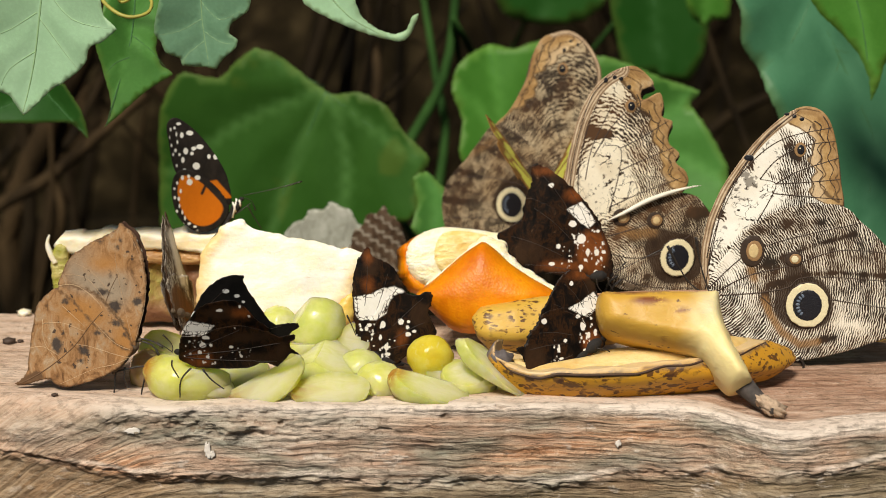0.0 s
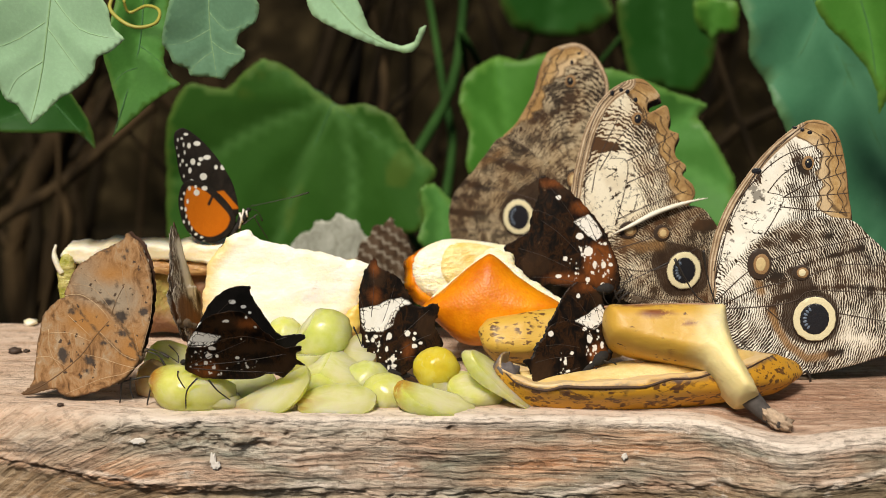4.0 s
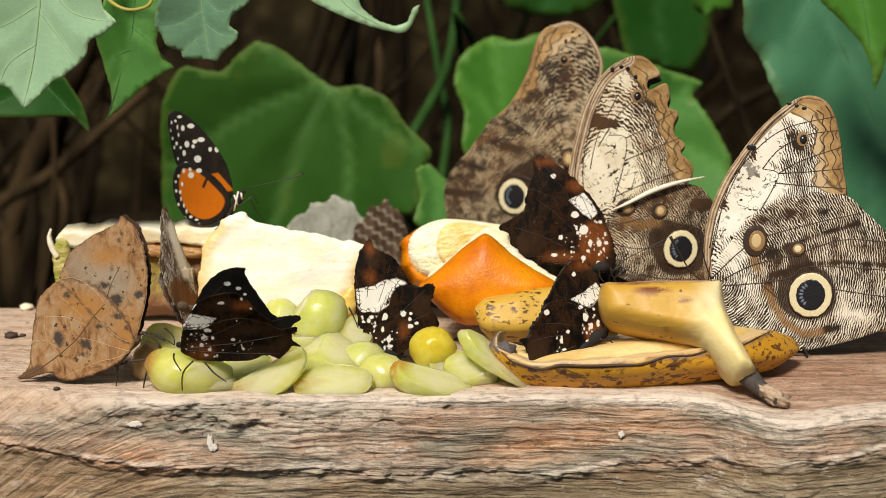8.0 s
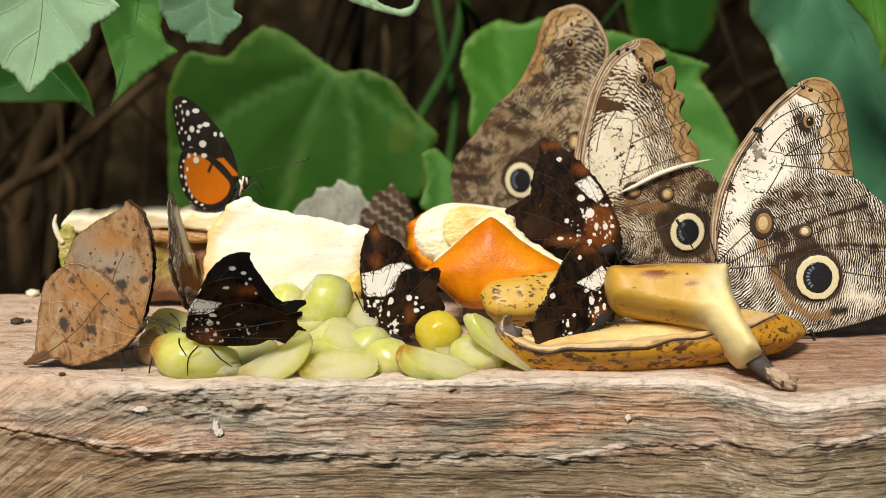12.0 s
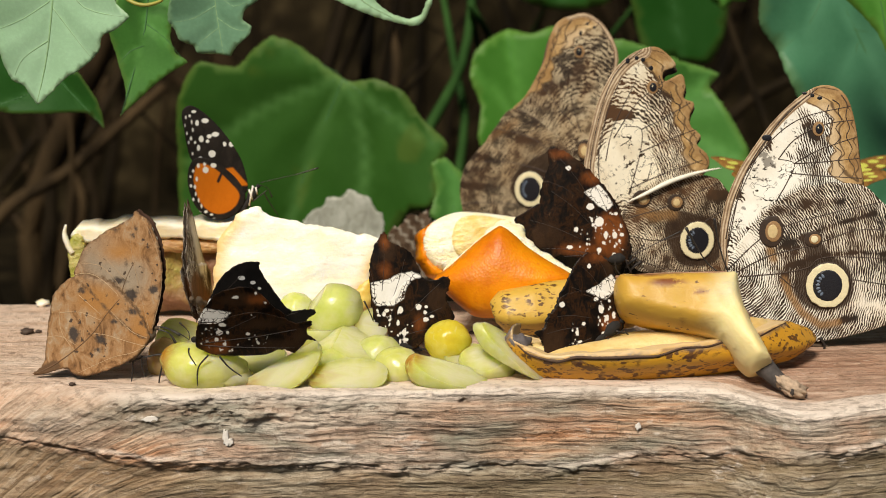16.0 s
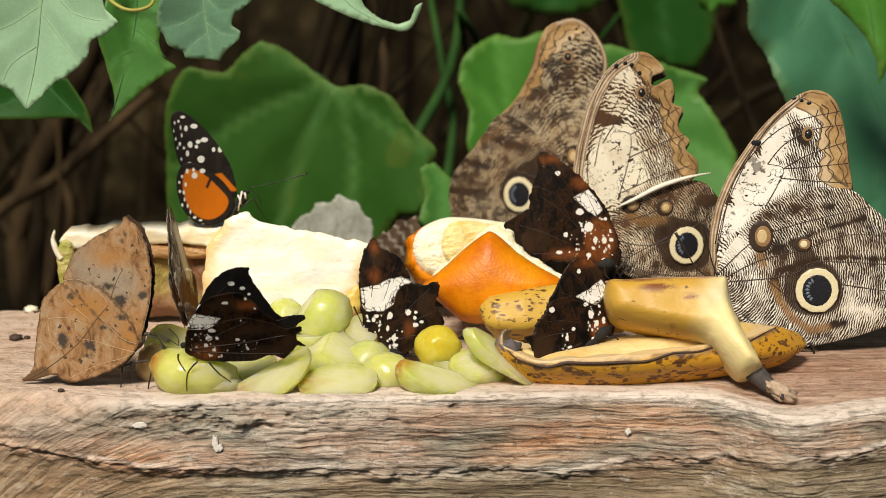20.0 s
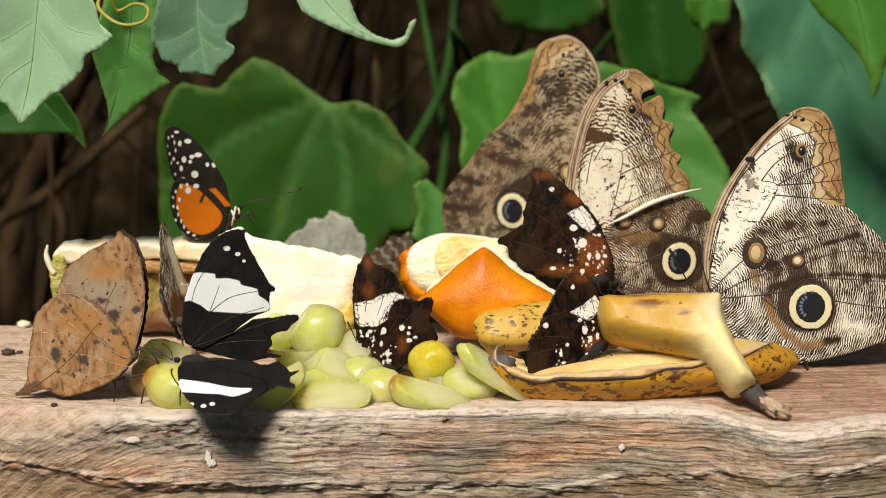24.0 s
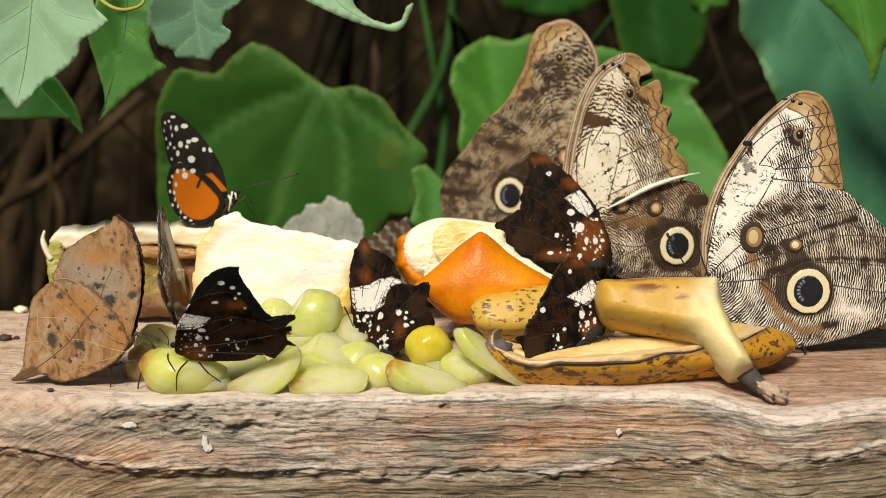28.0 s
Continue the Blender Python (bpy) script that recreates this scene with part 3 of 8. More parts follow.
GRAPE_GOLD = grape_material("golden_grape_skin", (0.78, 0.62, 0.06), (0.84, 0.70, 0.12), (0.88, 0.76, 0.22))
GRAPE_PINK = grape_material("pink_grape_skin", (0.62, 0.40, 0.20), (0.70, 0.50, 0.28), (0.72, 0.62, 0.30))
MELON = flesh_material("white_fruit_flesh", (0.93, 0.87, 0.66), (0.95, 0.93, 0.84), stain=(0.86, 0.64, 0.28))
MELON_SKIN = flesh_material("yellow_fruit_skin", (0.66, 0.42, 0.06), (0.76, 0.56, 0.14), 60, 0.1)
RIND, CREAM = rind_material(), flesh_material("cream_flesh", (0.86, 0.74, 0.48), (0.90, 0.86, 0.72), 90)
PEEL, PITH = orange_material(), flesh_material("orange_pith", (0.90, 0.80, 0.50), (0.90, 0.86, 0.70), 120)
PULP = flesh_material("orange_pulp", (0.80, 0.55, 0.16), (0.90, 0.74, 0.38), 160, 0.3)
BANANA = banana_material("spotted_banana_peel", (0.54, 0.31, 0.04), (0.64, 0.42, 0.075), 0.25)
BANANA_OLD = banana_material("bruised_banana_peel", (0.50, 0.22, 0.012), (0.66, 0.36, 0.030), 0.55)
BANANA_CLEAN = banana_material("banana_peel", (0.52, 0.28, 0.03), (0.62, 0.39, 0.075), -0.35)
BANANA_FLESH = flesh_material("banana_flesh", (0.60, 0.40, 0.13), (0.74, 0.55, 0.25), 70)
FUZZ, LEG = plain("brown_fuzz", (0.10, 0.07, 0.045), 0.9, 900, 0.5), plain("dark_leg", (0.02, 0.015, 0.012), 0.5)
BLACKFUZZ = plain("black_fuzz", (0.011, 0.009, 0.008), 0.85, 1200, 0.4)
OWL = owl_material("owl_wing", (0.97, 0.94, 0.84), (0.020, 0.013, 0.008), 0.25)
OWL_TAN = owl_material("tan_owl_wing", (0.92, 0.84, 0.66), (0.040, 0.024, 0.013), 0.4)
OWL_DULL = owl_material("dull_owl_wing", (0.54, 0.44, 0.29), (0.028, 0.018, 0.011), 0.6, 0.8, 7.0, 380)
OWL_TOP = plain("brown_wing_top", (0.10, 0.06, 0.04), 0.7)
EYE_RING, EYE_BLACK = plain("cream_ring", (0.74, 0.66, 0.42), 0.6, 1500, 0.12), plain("black_pupil", (0.012, 0.012, 0.016), 0.35, 1500, 0.5)
EYE_HALO, EYE_TAN, SHEEN = plain("brown_halo", (0.035, 0.018, 0.009), 0.6), plain("tan_iris", (0.30, 0.17, 0.07), 0.6, 1500), plain("blue_sheen", (0.13, 0.17, 0.23), 0.4)
EYE_GOLD = plain("golden_iris", (0.62, 0.47, 0.24), 0.35, 900, 0.25)
VEIN = plain("dark_vein", (0.05, 0.03, 0.02), 0.6)


# ---- ground and bank ----
def ground():
    nx, ny = 90, 70
    xs = np.sign(np.linspace(-1, 1, nx)) * np.abs(np.linspace(-1, 1, nx)) ** 4 * 60
    ys = np.linspace(0, 1, ny) ** 4 * 60 - 0.9
    verts = []
    for y in ys:
        for x in xs:
            near = math.exp(-(x * x + y * y) / 4)
            verts.append((x, y, -0.15 + near * (0.012 * rough((x, y, 0), 9) + 0.006 * rough((x, y, 3), 40)) - 0.05 * (1 - near)))
    back = [(x, -60, -0.2) for x in xs]
    verts = back + verts
    faces = [(j * nx + i, j * nx + i + 1, (j + 1) * nx + i + 1, (j + 1) * nx + i) for j in range(ny) for i in range(nx - 1)]
    tagged(new("ground", mesh("ground", verts, faces, SOIL)), "soil under the shade plants, its colour dimmed for their shade", "ground", kind="structure")


def bank():
    """An earth bank that closes the view behind the plants; its shade is in its colour."""
    nx, nz = 120, 50
    verts = []
    for j in range(nz):
        for i in range(nx):
            x, z = -3 + 6 * i / (nx - 1), -0.25 + 2.4 * j / (nz - 1)
            y = 1.15 + 0.15 * x * x * 0.3 + 0.10 * z + 0.06 * rough((x, z, 5), 5) + 0.02 * rough((x, z, 9), 22)
            verts.append((x, y, z))
    faces = [(j * nx + i, j * nx + i + 1, (j + 1) * nx + i + 1, (j + 1) * nx + i) for j in range(nz - 1) for i in range(nx - 1)]
    tagged(new("backdrop", mesh("backdrop", verts, faces, BANK)), "earth bank behind the leaves, its colour dimmed for shade", "bank", kind="structure")


# ---- the board ----
EDGE = [(-0.1633, -0, 0), (-0.1354, -0.0011, 0), (-0.1003, -0.0051, -0.0005), (-0.0625, -0.0045, -0.0003), (0, -0.0029, 0), (0.0373, -0.0011, 0), (0.0717, -0.0026, 0), (0.0826, -0.0051, -0.0005), (0.0913, -0.0108, -0.0026), (0.1009, -0.0152, -0.0042), (0.1075, -0.0157, -0.0045), (0.1181, -0.0132, -0.0035), (0.1336, -0.0105, -0.0025), (0.1598, -0.0089, -0.0019)]

CRACK = [(-0.1699, -0.0077), (-0.146, -0.0137), (-0.1357, -0.0159), (-0.1099, -0.0202), (-0.0753, -0.0227), (-0.0493, -0.0236), (0.0028, -0.0253), (0.0375, -0.0249), (0.0548, -0.0227), (0.0894, -0.0198), (0.1357, -0.0155), (0.167, -0.0122)]


def board():
    (ex, ey, ez), (cx, cz) = np.array(EDGE).T, np.array(CRACK).T
    nx = 720
    xs = np.linspace(-0.21, 0.21, nx)
    front = np.interp(xs, ex, ey)
    front = np.convolve(np.pad(front, 6, "edge"), np.ones(13) / 13, "valid")
    front = front + np.array([0.0005 * rough((x, 4, 0), 55, 3) for x in xs])
    sag = np.convolve(np.pad(np.interp(xs, ex, ez), 6, "edge"), np.ones(13) / 13, "valid")
    back = 0.112
    # s below 0: on top, towards the back; above 0: down the front
    ss = np.concatenate([-np.linspace(1, 0, 60, endpoint=False) ** 1.3, np.linspace(0, 0.27, 170, endpoint=False), np.linspace(0.27, 1, 14)])
    verts, face, crev, low, lip, red, stain, shift = [], [], [], [], [], [], [], []
    drop = 0.15
    for s in ss:
        for x, yf, zf in zip(xs, front, sag):
            left = min(max((-0.085 - x) / 0.06, 0), 1)
            rad = 0.0022 + 0.010 * left
            if s <= 0:
                y, z, nrm, fc = yf + (back - yf - rad) * -s + rad, 0.0, (0, 0, 1), 0.0
            else:
                d = s * drop
                arc = rad * math.pi / 2
                if d < arc:
                    a = d / rad
                    y, z, nrm, fc = yf + rad - rad * math.sin(a), -rad + rad * math.cos(a), (0, -math.sin(a), math.cos(a)), min(1, a)
                else:
                    y, z, nrm, fc = yf, -rad - (d - arc), (0, -1, 0), 1.0
            # the rim sags where the slab is worn
            z += zf * (math.exp(-(((y - yf) / 0.03) ** 2)) if s <= 0 else 1)
            p = Vector((x, y, z))
            big = rough((x * 1.0, y, z * 2.0), 28, 2)
            if fc < 1:
                h = 0.0004 * big + 0.00022 * rough((x * 0.35, y, z), 260, 2)
                c0 = 0.0
            if fc > 0:
                w = 0.0026 * rough((x, z * 1.2, 7), 10, 2) + 0.0008 * rough((x, z, 3), 60, 3) + 7.0 * max(0.0, -0.075 - x) ** 2
                ph = (z + w) / 0.0022 * 2 * math.pi
                deep = max(0.0, min(1.0, 0.15 + 1.7 * rough((x * 1.6, z * 5, 31), 26, 3)))
                r = (0.5 - 0.5 * math.cos(ph)) ** 7 * deep
                q = (0.5 - 0.5 * math.cos(ph * 1.7 + 2)) ** 5 * (1 - deep)
                hf = -0.00026 * r - 0.00016 * q + 0.0009 * rough((x, z * 2.5, 1), 26, 4) + 0.0006 * max(-0.5, min(0.5, 3 * rough((x * 0.6, z * 3, 41), 30, 3))) + 0.00022 * rough((x * 0.4, y, z), 420, 2)
                zc = float(np.interp(x, cx, cz)) + 0.0016 * rough((x, 2, 0), 40, 3)
                crack = math.exp(-(((z - zc) / 0.0005) ** 2)) * max(0.0, min(1.0, 0.5 + 1.8 * rough((x, 5, 0), 28, 2)))
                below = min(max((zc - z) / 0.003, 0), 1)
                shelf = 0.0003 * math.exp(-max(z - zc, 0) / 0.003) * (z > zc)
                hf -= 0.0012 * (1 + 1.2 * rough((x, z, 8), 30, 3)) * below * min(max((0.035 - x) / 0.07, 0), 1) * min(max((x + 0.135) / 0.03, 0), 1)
                hf += shelf - 0.0006 * crack + 0.0009 * left * rough((x, y, z), 75, 4) - 0.0004 * below
                # crumbling wood under the worn lip and along the split
                zone = math.exp(-(((x + 0.07) / 0.04) ** 2) - ((z + 0.007) / 0.005) ** 2) + 0.6 * math.exp(-(((z - zc) / 0.0028) ** 2))
                bits = rough((x, z * 1.4, 6), 150, 4)
                hf += 0.0024 * zone * bits
                cf = max(crack * 0.75, min(0.9, zone * max(0.0, -bits - 0.08) * 4), r * 0.35, q * 0.12)
                h, c0 = (hf if fc >= 1 else h * (1 - fc) + hf * fc), cf * fc
            else:
                below = 0
            pits = rough((x * 0.6, y, z), 330, 2)
            if pits > 0.5 and x < 0.02 and (s <= 0.06):
                h -= 0.0012 * (pits - 0.5) * 3
                c0 = max(c0, min(1, (pits - 0.5) * 6))
            verts.append((p.x + nrm[0] * h, p.y + nrm[1] * h, p.z + nrm[2] * h))
            face.append(fc * (1 - 0.75 * left))
            crev.append(c0)
            stain.append(min(max((x - 0.075) / 0.03, 0), 1) * min(max((y + 0.03) / 0.03, 0), 1))
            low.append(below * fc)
            shift.append(w if fc > 0 else 0.0)
            lip.append(max(0, 1 - abs(z - zf + 0.001) / 0.0035) * (1 if s > -0.06 else 0) * (1 - left) * 1.1)
            if fc > 0:
                lip[-1] = max(lip[-1], 0.9 * math.exp(-(((z - zc - 0.0014) / 0.0008) ** 2)) * max(0.0, min(1.0, 0.4 + 1.5 * rough((x, 3, 0), 35, 2))))
            red.append(max(0, min(1, 1.5 * rough((x, z * 3, 21), 15, 2) - 0.15 + 0.75 * left + 0.5 * min(max((-0.04 - x) / 0.05, 0), 1))) * fc)
    m = len(ss)
    faces = [(j * nx + i, (j + 1) * nx + i, (j + 1) * nx + i + 1, j * nx + i + 1) for j in range(m - 1) for i in range(nx - 1)]
    # close the back, the ends and the underside
    n0, last = len(verts), (m - 1) * nx
    zb = min(v[2] for v in verts[last:])
    verts += [(x, back + 0.004 * rough((x, 0, 0), 30), zb) for x in xs]
    verts += [(x, back + 0.006, -0.004) for x in xs]
    extra = [0.0] * (2 * nx)
    faces += [(n0 + nx + i, i, i + 1, n0 + nx + i + 1) for i in range(nx - 1)]
    faces += [(n0 + i, n0 + nx + i, n0 + nx + i + 1, n0 + i + 1) for i in range(nx - 1)]
    faces += [(last + i, n0 + i, n0 + i + 1, last + i + 1) for i in range(nx - 1)]
    for i in (0, nx - 1):
        ring = [j * nx + i for j in range(m)] + [n0 + i, n0 + nx + i]
        faces.append(tuple(ring if i == 0 else ring[::-1]))
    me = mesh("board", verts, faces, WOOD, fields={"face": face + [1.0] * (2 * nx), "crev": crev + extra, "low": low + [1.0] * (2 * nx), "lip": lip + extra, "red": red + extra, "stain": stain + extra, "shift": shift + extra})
    ob = tagged(new("feeding_board", me), "thick weathered live-edge timber slab serving fruit to butterflies", "board")
    # bird-lime splashes and a few chips
    for x, z, rx, rz in [(-0.0938, -0.0082, 0.0022, 0.001), (-0.0712, -0.0138, 0.0008, 0.002), (-0.0704, -0.0156, 0.0013, 0.0012), (0.0546, -0.0123, 0.0009, 0.0011)]:
        yf = float(np.interp(x, ex, ey))
        sp = blob("splash", (rx, 0.00006, rz), LIME, lambda d, q: q * (1 + 0.7 * rough((d.x + 30 * x, d.y, d.z), 1.6)), 8, 18)
        part("splash", sp, ob, "dried white splash", pose(x, yf - 0.0003, z))
    return ob


SOILBIT = plain("dark_crumb", (0.05, 0.03, 0.02), 0.7)
LIME = plain("lime_white", (0.78, 0.72, 0.66), 0.8)
ground()
bank()
board()


def crumb(x, y, r, mat, label):
    me = blob("crumb", (r, r * 0.8, r * 0.5), mat, lambda d, q: q * (1 + 0.4 * rough(d, 2.5)), 8, 10)
    thing("crumb", pose(x, y, r * 0.35), label, "crumb", "crumbs on the board", me)


for x, y, r, mat, label in [(-0.1461, 0.0686, 0.0024, SOILBIT, 'dark fruit crumb on the timber board'), (-0.1488, 0.1091, 0.0026, CREAM, 'pale fruit crumb at the back of the board'), (0.0046, 0.0641, 0.0014, SOILBIT, 'small dark seed on the timber board'), (-0.1426, 0.0702, 0.0012, SOILBIT, 'dark fruit crumb on the timber board'), (-0.1191, 0.0044, 0.0011, SOILBIT, 'small dark bark flake on the board')]:
    crumb(x, y, r, mat, label)


# ---- plants ----
def blade(name, parent, outline, ribs, mat, m, label="", cup=6.0, wave=1.2, gap=2.0, ragged=0.14, tilt=0.0):
    """A broad leaf in its own plane, in millimetres. ribs: the midrib first, then the side veins; they stand proud as parts."""
    o = corners(outline, 10)
    rnd = random.Random(len(outline) * 7 + int(abs(outline[0][0]) * 10))
    o = o + np.array([[rnd.uniform(-1, 1), rnd.uniform(-1, 1)] for _ in o]) * (ragged if gap < 4 else 0.3)
    mid = curve(ribs[0], 8)
    cv = o[:, 1].mean()
    size = np.ptp(o, 0).max()
    all_ribs = [curve(r, 6) for r in ribs]
    seed = rnd.uniform(0, 50)

    def depth(u, v):
        d = off_line(u, v, mid)
        e = np.maximum(region(u, v, o), 0)
        bump = np.array([rough((a / 22 + seed, b / 22, 0.3), 1.0, 2) for a, b in zip(np.ravel(u), np.ravel(v))]).reshape(np.shape(u))
        pucker = np.min([off_line(u, v, r) for r in all_ribs], 0)
        return -cup * (d / size) ** 1.3 * 2 + wave * bump * np.exp(-e / (size * 0.25)) - np.minimum(pucker, size * 0.22) * (0.10 if size < 60 else 0.15) + tilt * (v - cv)

    fields = {"vein": lambda u, v: np.clip(1.2 - np.min([off_line(u, v, r) for r in all_ribs], 0) / (0.9 if gap < 3 else 2.6), 0, 1),
              "edge": lambda u, v: np.clip(1 - np.maximum(region(u, v, o), 0) / 1.2, 0, 1)}
    ob = part(name, sheet(name, o, gap, depth, 0.35, [mat, mat], fields), parent, label, m)
    for k, r in enumerate(all_ribs):
        w = (0.7 if k == 0 else 0.3) * size / 100 * (0.4 if size > 60 else 1)
        y = depth(r[:, 0], r[:, 1])
        pts = [(a / 1000, (b - 0.2) / 1000, c / 1000) for a, b, c in zip(r[:, 0], y, r[:, 1])]
        part("midrib" if k == 0 else "side_vein", tube("rib", pts[::3] + [pts[-1]], [w / 1000, w / 2500], RIB if mat in (LEAF_PALE, LEAF_BLUE) else RIB_DARK, 6, 2), ob)
    return ob


RIB_DARK = plain("dark_leaf_rib", (0.05, 0.16, 0.05), 0.5)
RIB = plain("leaf_rib", (0.28, 0.46, 0.23), 0.6)


def corners(outline, n):
    """A closed outline between a smooth one and a straight-edged one: lobes keep their points."""
    p = np.array(outline, float)
    straight = np.concatenate([a + (b - a) * (np.arange(n) / n)[:, None] for a, b in zip(p, np.roll(p, -1, 0))])
    return 0.55 * straight + 0.45 * curve(outline, n, True)


def stalk(parent, pts, r, mat=None, name="stalk"):
    return part(name, tube(name, pts, r, mat or STEM_GREEN, 8, 5), parent)


# climbing vine that hangs over the board
vine = thing("climbing_vine", pose(0, 0, 0), "climbing vine with broad pale lobed leaves hanging over the board", "vine")
stalk(vine, [(-0.2604, 0.2, 0.1732), (-0.1979, 0.14, 0.1597), (-0.1388, 0.1, 0.1379), (-0.1065, 0.1, 0.1284), (-0.0776, 0.1, 0.1303), (-0.0358, 0.11, 0.1335), (-0.0048, 0.14, 0.1537), (0.0463, 0.2, 0.2089)], [0.0022, 0.0016, 0.0012])
stalk(vine, [(-0.2804, 0.2, -0.15), (-0.2904, 0.21, 0.08), (-0.2604, 0.2, 0.1732)], [0.004, 0.0022])
blade("leaf", vine, [(-23.2, 21.2), (-18.6, 6.9), (-14.7, -11.2), (-12.8, -16.3), (-9, -18.1), (-5, -24.2), (0.1, -20.4), (5, -15.8), (12.5, -11.3), (18.2, -6), (20, -1), (24.7, 1), (30, 5.4), (25.6, 9.5), (24.6, 14.9), (18.6, 23.6), (2, 26.9)],
      [[(5.6, 25.2), (0, -5.4), (-5, -23.1)], [(4.2, 18.1), (13.8, 7.5), (27.8, 5.3)], [(2.4, 7.3), (9.4, -1.6), (14.7, -7.8)], [(1.8, 9.1), (-7.4, 3.5), (-17.3, -0.4)], [(0.1, -3.6), (-8.4, -9.2), (-11.7, -14.8)]], LEAF_PALE, pose(-0.1296, 0.045, 0.1054, 4, 0, -12), 'hanging pale grey-green lobed leaf', gap=1.5)
stalk(vine, [(-0.125, 0.045, 0.1303), (-0.1235, 0.045, 0.133), (-0.1323, 0.1, 0.1341)], [0.0009, 0.0011])
blade("leaf", vine, [(-5.2, 28.9), (-9.6, 17.5), (-12.9, 8.4), (-10.5, -0.7), (-8, -11.3), (-7.9, -17.5), (-10.5, -21.6), (-4.7, -17.2), (0.4, -12.8), (6.4, -8.3), (13.5, -4.3), (9.6, -0.9), (8.2, 5.1), (10.3, 15.1), (10.2, 28.6)],
      [[(2.5, 28.8), (-0.1, 7.7), (-9.6, -20.5)], [(0.3, 9.6), (7, 3.6), (12.4, -3.9)], [(-0.8, 1.9), (-5.7, 0.1), (-9.2, -3.6)]], LEAF_MID, pose(-0.106, 0.095, 0.0924, -10, 0, 15), 'narrow green leaf with a yellowing tip')
stalk(vine, [(-0.1041, 0.095, 0.1212), (-0.1024, 0.095, 0.1268), (-0.1016, 0.1, 0.1341)], [0.0009, 0.0011])
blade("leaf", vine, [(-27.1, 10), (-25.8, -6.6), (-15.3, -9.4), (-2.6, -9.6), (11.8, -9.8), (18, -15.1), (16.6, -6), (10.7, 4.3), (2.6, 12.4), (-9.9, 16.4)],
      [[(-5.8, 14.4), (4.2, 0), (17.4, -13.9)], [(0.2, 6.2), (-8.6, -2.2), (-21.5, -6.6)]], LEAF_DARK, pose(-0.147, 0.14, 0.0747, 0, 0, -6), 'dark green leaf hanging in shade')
stalk(vine, [(-0.1526, 0.14, 0.0891), (-0.1501, 0.14, 0.1096), (-0.139, 0.1, 0.1341)], [0.0009, 0.0011])
blade("leaf", vine, [(-9.6, 19.8), (-13.2, 10.5), (-14.9, 1.1), (-12.6, -2.4), (-11.2, -5.8), (-6.8, -8.1), (-5.7, -10.6), (0.2, -11.2), (5.1, -12), (7.6, -8.2), (11.6, -4.8), (12.4, -1.7), (9.5, 0.6), (10.7, 3.9), (16, 8.1), (17.3, 14.1), (10.8, 21.6)],
      [[(0.6, 19.7), (0.7, 4.8), (2.8, -11.2)], [(0.7, 10.4), (6.6, 4.7), (14.2, 8.5)], [(0.9, 1), (6.4, -2.8), (11.1, -3.2)], [(0.7, 4.8), (-6.5, 1), (-13.6, 0.1)], [(1.2, -2.8), (-3.9, -6.6), (-6.1, -9.6)]], LEAF_BLUE, pose(-0.0802, 0.075, 0.105, 5, 0, 3), 'wavy-edged blue-green leaf', gap=1.5)
stalk(vine, [(-0.0797, 0.075, 0.1245), (-0.0781, 0.075, 0.1292), (-0.0795, 0.1, 0.1341)], [0.0009, 0.0011])
blade("leaf", vine, [(-21, 11.7), (-19.2, 5.2), (-9.7, -0.3), (1.9, -5), (11.6, -7.5), (15.1, -7.3), (17.5, -4.5), (19.8, 1.7), (17.6, 0.9), (15.6, -3.7), (11.6, -5.2), (5.4, -3.2), (0.1, 1.2), (-3.3, 9.6), (-9.3, 15.4)],
      [[(-15.2, 13.6), (-3.8, 0.8), (9.7, -6.3)]], LEAF_PALE, pose(-0.0279, 0.1, 0.1073, -6, 0, 8), 'curled strip of pale leaf edge', gap=2, cup=2)
stalk(vine, [(-0.0432, 0.1, 0.1208), (-0.0416, 0.1, 0.1265), (-0.0401, 0.1, 0.1341)], [0.0009, 0.0011])

shrub = thing("shade_shrub", pose(0, 0, 0), "shrub with large dark green lobed leaves behind the board", "shrub")
stalk(shrub, [(-0.0589, 0.36, -0.15), (-0.0433, 0.33, -0.057), (-0.0221, 0.34, 0.0109), (0.0016, 0.36, 0.0558), (0.0075, 0.38, 0.1018)], [0.0035, 0.0028, 0.002])
stalk(shrub, [(-0.0589, 0.36, -0.15), (-0.0171, 0.34, -0.0594), (0.0016, 0.36, 0.0182), (-0.0024, 0.38, 0.0534), (-0.0107, 0.4, 0.1003)], [0.003, 0.0022, 0.0015])
blade("leaf", shrub, [(-59.5, 20.3), (-54.3, 32.2), (-48.5, 37.7), (-33.6, 35.2), (-26.2, 42.6), (-18.1, 48.1), (-8.3, 44.8), (3.7, 35.2), (13.3, 28.7), (25.5, 30.5), (37.6, 25.5), (45.1, 14.7), (56.6, 3.9), (51.6, -5.5), (51.8, -20.8), (38.9, -25.7), (28.7, -41.2), (13.2, -57.1), (-17.2, -58.5), (-47.5, -47.2), (-62.2, -29.9), (-61.7, -2.1)],
      [[(10.8, 29.6), (2.4, 11.1), (-6.3, -7.6), (-14.7, -33)], [(11.3, 29.6), (16.8, 15.2), (19.6, -6.7), (15.2, -41.8)], [(11.8, 29.2), (32.5, 14.5), (52.9, 2.3)], [(8.9, 29.6), (-24.4, 16.4), (-57.1, -7)], [(9.9, 32), (-6, 40), (-17.7, 46.2)]], LEAF_DEEP, pose(-0.0586, 0.26, 0.032, 4, 0, -12), 'large dark green lobed leaf with yellow blotches', gap=4, cup=8, wave=1.8)
